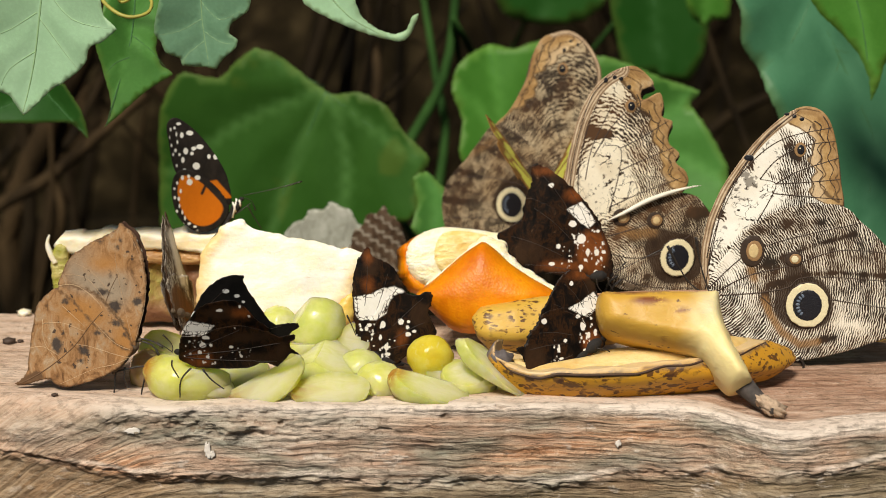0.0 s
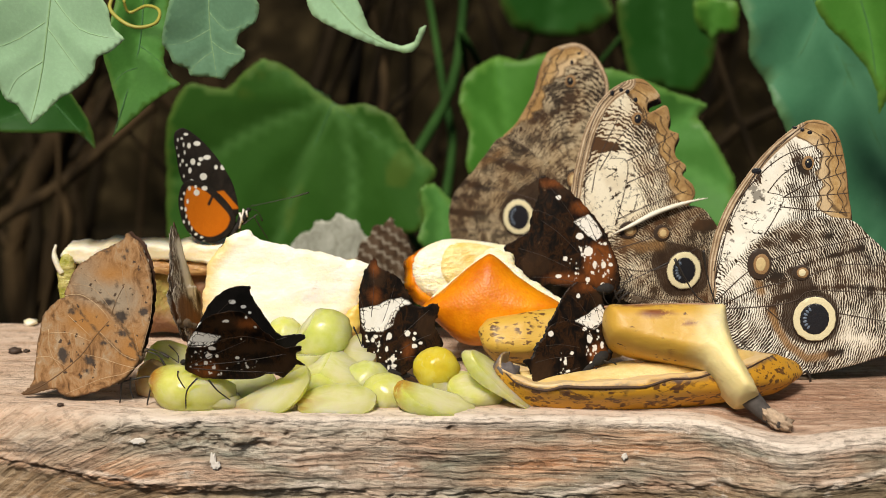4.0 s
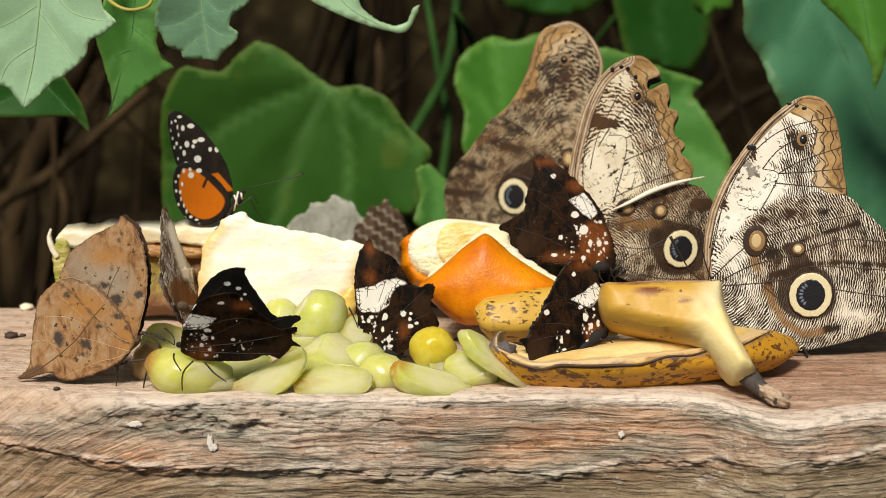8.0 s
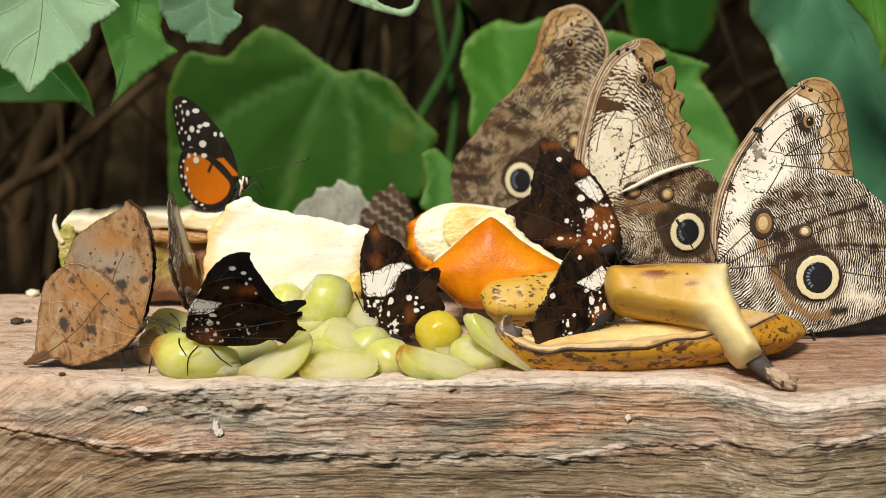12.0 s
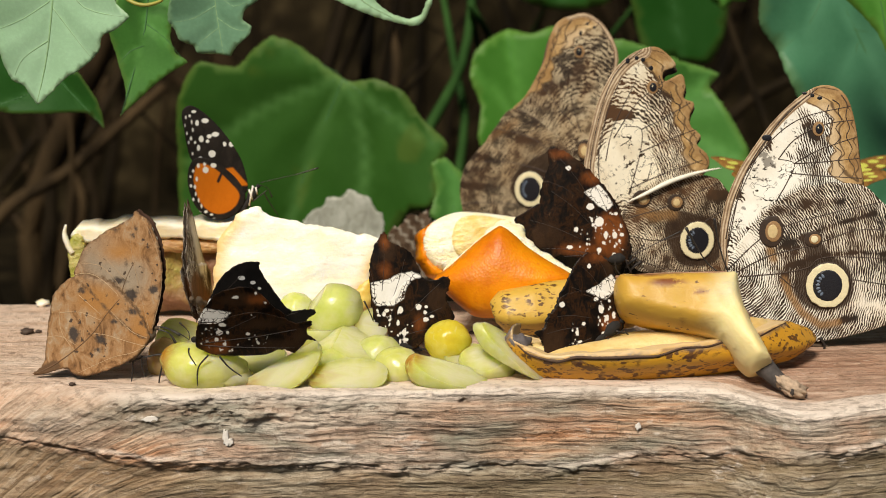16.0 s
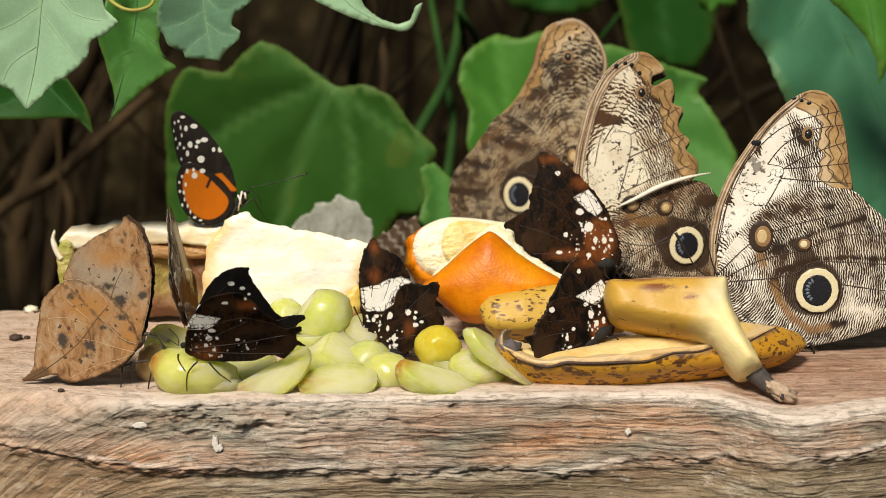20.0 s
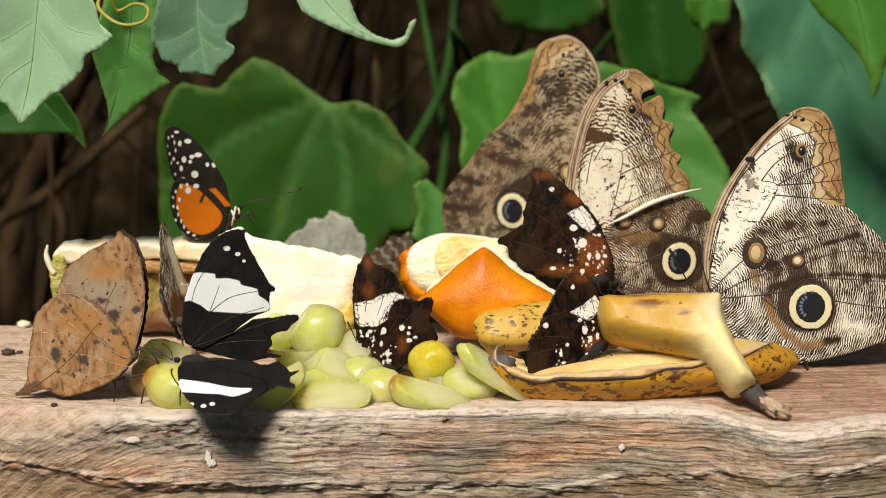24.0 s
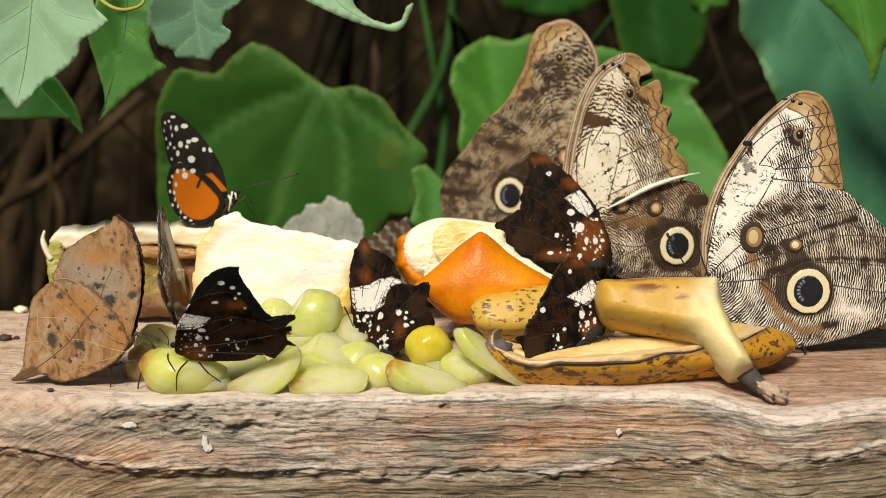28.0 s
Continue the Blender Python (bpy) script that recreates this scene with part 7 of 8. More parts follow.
on_hinge = lambda rows: [[(a - hinge[0] * 1000, b - hinge[1] * 1000) for a, b in r] for r in rows]
veins(leaf_near_h, on_hinge([[(-35.3, -5.6), (-29.3, -2.5), (-22.5, 2.3), (-16.5, 7.8), (-11.9, 13.9), (-7.6, 18.8)]]), shift(nh), DARKMID, 0.17)
veins(leaf_near_h, on_hinge([[(-21.8, 26.0), (-17.3, 26.6), (-12.9, 24.6), (-8.9, 21.1), (-7.8, 19.4)], [(1.6, 4.2), (-4.2, 5.4), (-12.4, 7.5), (-16.5, 7.8)], [(0, 4), (-4.2, 2.1), (-10.9, 0.2), (-21.8, -5.0)], [(-27.2, 15.2), (-26.6, 7.9), (-22.5, 2.3)], [(-27.0, 14.0), (-20.3, 14.3), (-13.7, 12.1)], [(-20.8, 19.8), (-17.8, 17.3), (-13.7, 13.9)], [(1.0, 7), (-4.0, 9), (-10.5, 15.2)], [(-31.5, 6), (-27, 6.5), (-22, 4)]]), shift(nh), PALERIB, 0.10)
veins(leaf_near, on_hinge([[(-7.6, 18.8), (-5.7, 24.8), (-2.9, 30.4)]]), shift(nf), DARKMID, 0.13)
veins(leaf_near, on_hinge([[(2.4, 9.5), (5.2, 19.8), (5.6, 26.9), (4.8, 32.7), (2.5, 39.1), (-0.2, 44.2)], [(1.6, 9), (-1.4, 22.2), (-3.9, 36.2), (-2.8, 44.5)], [(-5.4, 24.6), (-12, 31), (-18.0, 33.6)], [(-6.5, 21.5), (-13, 28.5), (-20, 29.5)]]), shift(nf), RIBTAN, 0.09)
lw = lambda pts, y=0.0012: [(a / 1000, y, b / 1000) for a, b in pts]
body(leafwing, lw([(3.8, 10.3)])[0], lw([(-5.4, -1.4)])[0], 0.0015, FUZZ)
legs(leafwing, [lw(p) for p in [[(-4.3, -0.7), (-4.6, -4.3), (-5, -8.2)], [(-1.4, 0.9), (-1.5, -2.7), (-0.5, -5.7)], [(-4.5, -0.7), (3.6, 1.4), (5.4, 0.2), (3.8, -7.9), (5.6, -8.5)]]])
feelers(leafwing, [lw(p) for p in [[(3, 9.6), (7.3, 8.3), (9.6, 5.2)], [(2.7, 10.3), (7, 9.7), (10.9, 7.7)]]])

# tiger longwing on the fruit wedge
TIGER = scale_wing("tiger_wing", [(0.3, (0.009, 0.008, 0.007)), (0.7, (0.028, 0.022, 0.018))], [("orange", (0.50, 0.12, 0.006), (0.63, 0.18, 0.010), 0.35), ("black", (0.012, 0.01, 0.01), (0.03, 0.024, 0.02), 0.3), ("white", (0.72, 0.72, 0.66), (0.8, 0.8, 0.76), 0.15)], 0.6, 0.2, 0.12)
tiger = thing("longwing_butterfly", pose(-0.0719, 0.085, 0.0383, 0, 0, 10), "black and orange longwing butterfly with white dots feeding on fruit", "butterfly")
tf = curve([(0.1, 7.3), (-1.2, 16.7), (-4.9, 24), (-9.7, 30.5), (-14.5, 35.1), (-18.3, 37.1), (-20.8, 35.6), (-21.2, 32.4), (-20.6, 28.9), (-20.1, 24.6), (-19.3, 20.7), (-18, 18), (-12.6, 13.1), (-5.1, 8)], 7, True)
th = curve([(-0.7, 6.5), (-3.6, 11.7), (-8.1, 16.1), (-12.5, 18.8), (-16.8, 19.3), (-19.2, 16.8), (-20.1, 11.8), (-19.1, 5.9), (-16.9, 1.5), (-13.2, -1.5), (-9, -2.3), (-5.1, -1), (-1.9, 2)], 7, True)
dots_f = [(-17.2, 35, 0.81, 0.5), (-13.5, 31.8, 1.2, 0.8), (-16.2, 31.1, 0.6, 1), (-10.2, 27.1, 1.2, 0.8), (-12.3, 26.5, 0.8, 0.7), (-15, 25.6, 0.8, 1.1), (-12.9, 24.8, 0.6, 0.6), (-4.9, 23.6, 0.8, 1), (-7.2, 23.7, 0.6, 0.8), (-16, 22.6, 0.6, 1), (-11.5, 20.5, 1.2, 1.2), (-15.5, 19.1, 0.71, 0.6), (-18.6, 33.6, 0.4, 0.5), (-18, 31.5, 0.3, 0.81), (-17.7, 28.8, 0.3, 0.81), (-18.4, 25.9, 0.4, 0.7), (-17.1, 24.5, 0.4, 0.5), (-19.9, 33.1, 0.3, 0.6), (-20.3, 30.4, 0.2, 0.61), (-19.7, 27.7, 0.3, 0.6), (-19.2, 24.6, 0.3, 0.6), (-18.1, 20.7, 0.3, 0.61)]
dots_h = [(-13.9, 15.1, 1, 1.1), (-11.2, 16.6, 1, 0.8), (-16.3, 16.6, 0.51, 0.81), (-18.1, 14.9, 0.4, 0.6), (-19.1, 12.9, 0.4, 0.5), (-17, 12.1, 0.4, 0.81), (-17.7, 9.4, 0.4, 0.8), (-19, 9.8, 0.4, 0.6), (-17.5, 7, 0.3, 0.71), (-18.4, 5.1, 0.4, 0.6), (-16.6, 4.7, 0.3, 0.81), (-15.7, 2.7, 0.3, 0.81), (-14.3, 0.7, 0.61, 0.5), (-12.4, -0.4, 0.6, 0.4), (-16.2, 0.7, 0.4, 0.4), (-11.6, -1.8, 0.5, 0.3), (-14.2, 17.1, 0.5, 0.6)]
tfd, thd = depth_of(0.0, 0.8, 25, 1), depth_of(-0.5, 0.8, 25, 2)
part("forewing", sheet("forewing", tf, 0.45, tfd, 0.12, [TIGER, TIGER], {"orange": lambda u, v: np.minimum(blobs(u, v, [(-2.5, 12.4, 5.8, 2.3)]) + 1.0, 1.2 - off_line(u, v, [(-7.4, 16.9), (-0.6, 8.8)])), "black": lambda u, v: u * 0 - 9, "white": lambda u, v: blobs(u, v, dots_f)}), tiger, "black forewing dotted with white")
part("hindwing", sheet("hindwing", th, 0.45, thd, 0.12, [TIGER, TIGER], {"orange": lambda u, v: region(u, v, th) - 2.1, "black": lambda u, v: lines(u, v, [[(-1.4, 6.5), (-8.8, 14.6), (-11.6, 17)], [(-9.8, 11.1), (-8.2, 14.6)]], 1.0), "white": lambda u, v: blobs(u, v, dots_h)}), tiger, "orange hindwing with a dotted black rim")
part("forewing", sheet("forewing", tf * 0.98, 1.0, depth_of(1.4, 0.8, 25, 3), 0.12, [TIGER, TIGER], {}), tiger)
part("hindwing", sheet("hindwing", th * 0.98, 1.0, depth_of(1.8, 0.8, 25, 3), 0.12, [TIGER, TIGER], {}), tiger)
tw = lambda pts, y=0.0004: [(a / 1000, y, b / 1000) for a, b in pts]
body(tiger, tw([(4, 9.1)])[0], tw([(-4, -2.4)])[0], 0.0016, BLACKFUZZ, "black body with white stripes")
for s in [[(0.5, 8), (1.6, 4.5)], [(1.9, 9.2), (0.4, 2.5)], [(2.8, 8.7), (3.2, 6.4)]]:
    part("body_stripe", tube("body_stripe", tw(s, -0.0013), [0.00035, 0.0003], LIME, 6, 2), tiger, "white stripe")
legs(tiger, [tw(p, -0.001) for p in [[(0.8, 2.9), (1.1, -3), (2.5, -8.2)], [(-0.8, 1.8), (-6.7, -4.7), (-9.5, -9)], [(1.6, 3.7), (5.1, 6.3), (6.7, 7.4)], [(5.5, 6.7), (7.7, 2.7), (10.4, -1.8)]]], 0.0002)
feelers(tiger, [tw(p) for p in [[(4.4, 9.9), (11.4, 11.2), (18.2, 12.6), (24.6, 14.3)], [(4.4, 9.1), (7.1, 7.8), (8.4, 4.6)]]], 0.00014)

# ---- marbled butterflies: dark brown with a white band ----
HYP = scale_wing("marbled_wing", [(0.36, (0.003, 0.002, 0.0015)), (0.48, (0.009, 0.0055, 0.0035)), (0.56, (0.034, 0.014, 0.005)), (0.61, (0.006, 0.004, 0.0025)), (0.70, (0.075, 0.038, 0.018)), (0.80, (0.30, 0.22, 0.15))],
                 [("brown", (0.006, 0.004, 0.003), (0.055, 0.027, 0.012), 0.9), ("rust", (0.012, 0.005, 0.003), (0.34, 0.10, 0.022), 1.6), ("white", (0.74, 0.70, 0.62), (0.92, 0.90, 0.86), 0.3), ("dots", (0.70, 0.66, 0.60), (0.88, 0.86, 0.80), 0.12), ("crack", (0.05, 0.03, 0.02), (0.09, 0.06, 0.04), 0.15)], 0.42, 0.12, 0.45, 330, True)
HYP_TOP = scale_wing("black_white_wing", [(0.3, (0.006, 0.006, 0.006)), (0.7, (0.016, 0.014, 0.013))], [("band_top", (0.76, 0.82, 0.82), (0.90, 0.93, 0.93), 0.2), ("dots_top", (0.8, 0.8, 0.78), (0.85, 0.85, 0.83), 0.1)], 0.5, 0.15, 0.12)


def torn(o, amount=0.28):
    """The outline with a frayed, worn edge."""
    rnd = random.Random(len(o))
    return o + np.array([(rnd.uniform(-1, 1), rnd.uniform(-1, 1)) for _ in o]) * amount


def marbled_fields(white, dots, rust, brown=()):
    return {"band_top": lambda u, v: u * 0 - 9, "dots_top": lambda u, v: u * 0 - 9, "brown": lambda u, v: blobs(u, v, brown) if brown else u * 0 - 9, "white": lambda u, v: np.max([region(u, v, w) for w in white], 0) if white else u * 0 - 9, "dots": lambda u, v: blobs(u, v, dots) if dots else u * 0 - 9,
            "rust": lambda u, v: blobs(u, v, rust) if rust else u * 0 - 9, "crack": lambda u, v: u * 0 - 9}


def marbled(m, label, fore, hind, fields, bodyline, legrows, feelrows, gap=0.45, fat=0.0021):
    """At rest with closed wings, the near side towards -y."""
    ob = thing("marbled_butterfly", m, label, "butterfly", "marbled butterflies")
    fo_, ho_ = torn(curve(fore, 7, True)), torn(curve(hind, 7, True))
    f = part("forewing", sheet("forewing", fo_, gap, depth_of(0.0, 0.9, 22, 1), 0.14, [HYP, HYP_TOP], fields), ob, "dark marbled forewing")
    h = part("hindwing", sheet("hindwing", ho_, gap, depth_of(-0.7, 0.9, 22, 3), 0.14, [HYP, HYP_TOP], fields), ob, "dark marbled hindwing flecked with white")
    part("forewing", sheet("forewing", fo_ * 0.98, gap * 2, depth_of(1.8, 0.9, 22, 4), 0.14, [HYP_TOP, HYP], fields), ob)
    part("hindwing", sheet("hindwing", ho_ * 0.98, gap * 2, depth_of(2.3, 0.9, 22, 5), 0.14, [HYP_TOP, HYP], fields), ob)
    root = np.array(bodyline[0])
    for own, o, d in ((f, fo_, depth_of(0.0, 0.9, 22, 1)), (h, ho_, depth_of(-0.7, 0.9, 22, 3))):
        ends = o[3::max(5, len(o) // 6)]
        veins(own, [[root * 0.55 + e * 0.45, root * 0.3 + e * 0.7 + np.array((0.4, 0.5)), e * 0.9 + root * 0.1] for e in ends], d, HYP_VEIN, 0.11, 0.06)
    q = lambda pts, y=0.0006: [(a / 1000, y, b / 1000) for a, b in pts]
    body(ob, q(bodyline)[0], q(bodyline)[1], fat, BLACKFUZZ, "dark furry body")
    legs(ob, [q(p, -0.0012) for p in legrows], 0.00022)
    feelers(ob, [q(p) for p in feelrows], 0.00016)
    return ob, f, h


marbled(pose(-0.017, 0.03, 0.003, -8, 0, 5), "marbled brown butterfly with a white band resting on grapes",
    [(-8, 6.6), (-10.3, 13.9), (-10.9, 22.9), (-10.4, 30.2), (-8.5, 35.5), (-5.9, 38.4), (-4.2, 35.5), (0.5, 33.2), (3.3, 30.3), (5.1, 26.3), (6.1, 23.5), (8.5, 22.6), (4.8, 19), (0.2, 11.8)],
    [(-9, 4.8), (-8.5, 9.3), (-5.2, 15.6), (-0.6, 21.8), (3.1, 24.5), (8.5, 22.9), (14.1, 23.9), (14.4, 20.3), (13.3, 17), (15, 13.4), (15.7, 10.1), (12.1, 8), (8.2, 5.1), (4.7, 2.3), (1.8, 0.2), (-3.3, -0.4), (-7.2, 1.1)],
    marbled_fields([[(-10.5, 22.4), (-5.1, 23.4), (-1.5, 25.1), (2.7, 25.8), (6.3, 24.1), (2.7, 23.2), (0.7, 20.9), (-0.3, 17.3), (-3.4, 15.2), (-8.8, 15.1), (-10, 17)]], [(4.4, 14.5, 0.9, 0.9), (6.9, 14.4, 0.5, 0.5), (6.8, 10.4, 0.9, 0.7), (6.5, 12.6, 0.6, 0.7), (8.7, 11.3, 0.7, 0.5), (-5.6, 13.6, 0.7, 0.6), (-2.2, 9.5, 0.5, 0.9), (-1.3, 13.7, 0.9, 1.1), (-0.3, 6.4, 0.7, 0.9), (-6.7, 12.4, 0.71, 0.6), (-8.3, 12, 0.5, 0.4), (-4.9, 10.5, 0.4, 0.4), (2.3, 8.4, 0.41, 0.4), (-8, 8, 0.3, 0.3), (-7.1, 6, 0.3, 0.3), (0.1, 4.2, 1, 0.5), (-0.3, 2.8, 0.5, 0.8)] + scatter([(-8.8, 13.9), (0.2, 14.4), (1.8, 1.8), (-7.2, 1.5)], 44, 0.12, 0.32, 3) + scatter([(-9.9, 16.6), (-8.9, 6.6), (-10, 6.6)], 4, 0.2, 0.4, 4),
                   [(4.7, 9, 1.4, 2), (-5.9, 26.5, 1.6, 2), (-5.8, 35.5, 1.1, 1.8)], brown=[(10.6, 16.5, 3.2, 4), (-4.9, 32.8, 2.5, 3.6), (5.8, 28, 2.5, 2.1)]), [(-7.9, 4.4), (5.4, 0.5)],
    [[(1.8, 0.9), (4, -0.6), (7.2, -2.9)], [(4.4, 1.6), (6.9, 0.4), (10, -1.8)], [(-6.8, 1.5), (-7.6, -1.6), (-6.9, -4.7)]], [[(-8.9, 6.6), (-10.7, 12.1), (-12.8, 16.7)]])
marbled(pose(0.0424, 0.06, 0.026, -8, 0, 0), "marbled brown butterfly clinging to the orange wedge",
    [(-12.1, 36.9), (-9.5, 37.3), (-4.9, 34.7), (0.2, 30.6), (4.5, 26.3), (8.9, 20.6), (12.1, 14.1), (14.6, 6.6), (14, 0.9), (5.6, 0.9), (-1.9, 8.5), (-9.5, 17.8), (-14, 25.3), (-12.5, 30.9)],
    [(-13.6, 26.3), (-15.1, 23.1), (-15.5, 19.3), (-19.2, 17.1), (-24.1, 13.3), (-20.7, 11.5), (-19.5, 6.6), (-16.9, 3.8), (-14.7, 0.9), (-12.8, -1.3), (-9, 1.7), (-3.8, 0.9), (1.8, 0.2), (9.3, -0.9), (13.8, 0.2), (14.6, 5.5), (7.4, 14.1), (-0.1, 19.7), (-7.6, 24.4)],
    marbled_fields([[(-0.7, 22.5), (4.2, 25), (6.8, 22.1), (8.9, 18.4), (6.8, 16.3), (4.2, 17.8)]], [(-5.8, 30.6, 0.9, 0.8), (1.4, 17.8, 1.3, 1.1), (4.2, 12.8, 1.5, 1.5), (6.3, 8.3, 0.7, 1.2), (9.3, 8.3, 0.8, 1.1), (-3.4, 10.3, 0.7, 0.8), (-5.7, 4.5, 1, 0.6), (4.1, 3.4, 0.8, 0.8), (9, 1.9, 0.7, 0.6), (1.8, 13.5, 0.5, 0.7), (2.2, 11.8, 0.5, 0.6), (5.6, 5.8, 0.5, 0.5), (11.7, 8.5, 0.6, 0.6), (11.5, 11.3, 0.5, 0.6), (9.8, 15.4, 0.6, 0.6)] + scatter([(-0.1, 14.1), (9.3, 16), (13.8, 2.8), (3.7, 0.9), (-3.8, 4.7)], 46, 0.12, 0.34, 8), [(-1.9, 3.8, 5.6, 1.5), (1.7, 27.2, 2.6, 1.9), (-8.2, 35.2, 2.6, 1.1), (7.8, 8.5, 4.9, 6.8)], brown=[(-13.2, 8.5, 4.9, 4.2), (-3.9, 32.8, 2.2, 1.5)]),
    [(14.6, 0.9), (-1.9, -0.6)], [[(9.3, 0.2), (9.7, -2.8), (11.2, -4.7)], [(13.1, 0.2), (13.5, -1.9), (15, -4.3)]], [[(14.2, 2.5), (16.8, 2.8), (19.1, 5.1)], [(14.2, 0.9), (22.4, 5.1), (31.2, 9.4)]])
marbled(pose(0.0353, 0.012, 0.007, -10, 0, 12), "marbled brown butterfly perched on the opened banana",
    [(15.7, 13.3), (16.6, 20.3), (15, 24.8), (12.5, 28.5), (8.4, 30.8), (4.9, 30.4), (1.9, 27.2), (-0.1, 22.9), (-2.9, 18.6), (-0.4, 14.1), (6.8, 10.2)],
    [(17.4, 9.7), (15.7, 15.4), (10.7, 18.8), (3.5, 19.5), (-2.4, 18.1), (-4.9, 14.3), (-7.3, 11.8), (-8.6, 8.2), (-11.5, 7.3), (-9.7, 5.1), (-9.1, 2.2), (-7.5, -1.7), (-4.2, -0.5), (0, -1.1), (6.4, 1), (12, 4.3), (15.8, 6.2)],
    marbled_fields([[(5.3, 19.1), (9.5, 21), (14, 24), (15.7, 20.4), (13.8, 18.1), (11.2, 16.2), (8.8, 17.2)]], [(6.8, 26.8, 0.61, 0.7), (-2.7, 15.4, 0.9, 0.8), (9.8, 13.4, 0.9, 1.5), (8.3, 16.5, 0.81, 0.61), (11.5, 10.5, 0.6, 1.1), (13.8, 11.3, 0.51, 1.1), (3.8, 9.1, 0.7, 0.6), (2.3, 3.5, 0.8, 0.5), (1.7, 6.4, 0.5, 0.9), (1.6, 7.8, 0.4, 0.4), (10.1, 5.8, 0.61, 0.6), (-0.8, 1.2, 0.5, 0.81), (12.4, 15.7, 0.5, 0.5), (14.9, 16.9, 0.32, 0.61)] + scatter([(8.8, 16.3), (15.3, 13.3), (13.9, 6.3), (8.5, 6.6)], 18, 0.12, 0.3, 5) + scatter([(0.4, 10.5), (2.9, 3.3), (-1.8, 0.1), (-4.5, 0.2)], 16, 0.1, 0.28, 6), [(9.3, 29.5, 2.5, 1.1), (12.2, 8.1, 2.5, 3.1)], brown=[(-6.2, 3.8, 3.61, 4.2), (12.8, 25.8, 1.8, 2.8)]),
    [(17, 9.7), (2.8, -0.2)], [[(13.9, 6.3), (17.9, 5), (15.6, 0.9), (16.6, -0.9)], [(11.3, 4.3), (11.9, 1.1), (10.4, -2.4)]], [[(16.7, 11.5), (19, 13.1), (18.1, 20.2)]])

# the marbled butterfly on the grapes, whose wings open: they turn on the line of its body
opener = thing("marbled_butterfly", pose(-0.0629, 0.002, 0.0138, 0, 0, 0), "marbled butterfly on grapes, black and white when its wings open", "butterfly", "marbled butterflies")
# each wing lies in its own plane, its root on the line about which it turns
far_o = torn(corners([(-15.2, 3), (-16.2, 7.8), (-15.4, 15), (-14.1, 19.8), (-12.2, 24.6), (-9.8, 29.9), (-6.7, 34), (-3.2, 36.7), (-0.2, 37.9), (3.8, 37.8), (3.5, 35.8), (4.9, 32.2), (7.1, 28), (8.8, 25), (10.7, 21.5), (12.4, 20), (12.1, 18.8), (11, 18.5), (10.6, 16.1), (10.8, 13.7), (9.7, 12.5), (5.5, 11), (-2.2, 5.3), (-9.9, 1.2)], 5), 0.12)
far_ho = torn(corners([(-13.5, 1.4), (-2.2, 5.3), (5.5, 10.1), (11.4, 10.7), (16.1, 11.5), (19, 11.5), (19.4, 10), (17.2, 8.5), (16, 6.7), (13, 6.1), (10.9, 4.7), (11.2, 2.2), (9.4, 0.1), (13.5, -0.8), (13.7, -1.7), (9.9, -1.7), (6.4, -2.6), (1.7, -2.6), (-7, -0.3)], 5), 0.12)
band = [(-12.4, 24.6), (-5.8, 24.4), (-5.6, 23), (-1.8, 23), (1.7, 22.1), (2.2, 20.9), (6.9, 19.7), (7.4, 17.6), (9.7, 16.1), (10.9, 14.3), (9.7, 12.8), (3.8, 12.2), (-2.1, 12.5), (-7.9, 12.9), (-10.2, 14.7), (-13.6, 16.2), (-16, 15.9)]
near_o = torn(corners([(-16.5, 2.8), (-15.7, 12.4), (-15.2, 14.4), (-13.2, 18.1), (-10.5, 22.3), (-7, 24.6), (-2.3, 25.7), (1.1, 25.5), (4, 22.8), (7.7, 18.2), (10.7, 15.2), (10, 10.6), (2, 6.4), (-9, 2.2)], 5), 0.15)
near_ho = torn(corners([(-17.2, 3.7), (-16.4, 9.7), (-15.7, 12.4), (-10, 12.9), (-3.8, 16.1), (2.3, 17.1), (10.4, 14.4), (13.7, 12.4), (18.5, 13.5), (18.8, 11.7), (17.1, 10.6), (17.4, 8.1), (19.7, 5.6), (17, 5.9), (15.6, 3.9), (12.9, 1.0), (10.2, 2.3), (7.5, 2.2), (3.4, 0.1), (-4.1, 0.1), (-9.5, 0.4), (-12.9, 0.8)], 5), 0.15)
near_band = [(-19.9, 9.6), (-15.7, 9.6), (-7.2, 11.4), (-0.6, 13.1), (6.0, 13.7), (5.3, 15.3), (0.7, 17.4), (-3.9, 16.2), (-7.2, 16.2), (-13.1, 15.6), (-17.1, 15.1), (-19.4, 14.4)]
near_top = [(-11.5, 20.8, 0.9, 0.8), (-7.8, 21.5, 0.9, 0.8), (-5.3, 20.6, 0.9, 0.8)]
none = lambda u, v: u * 0 - 9
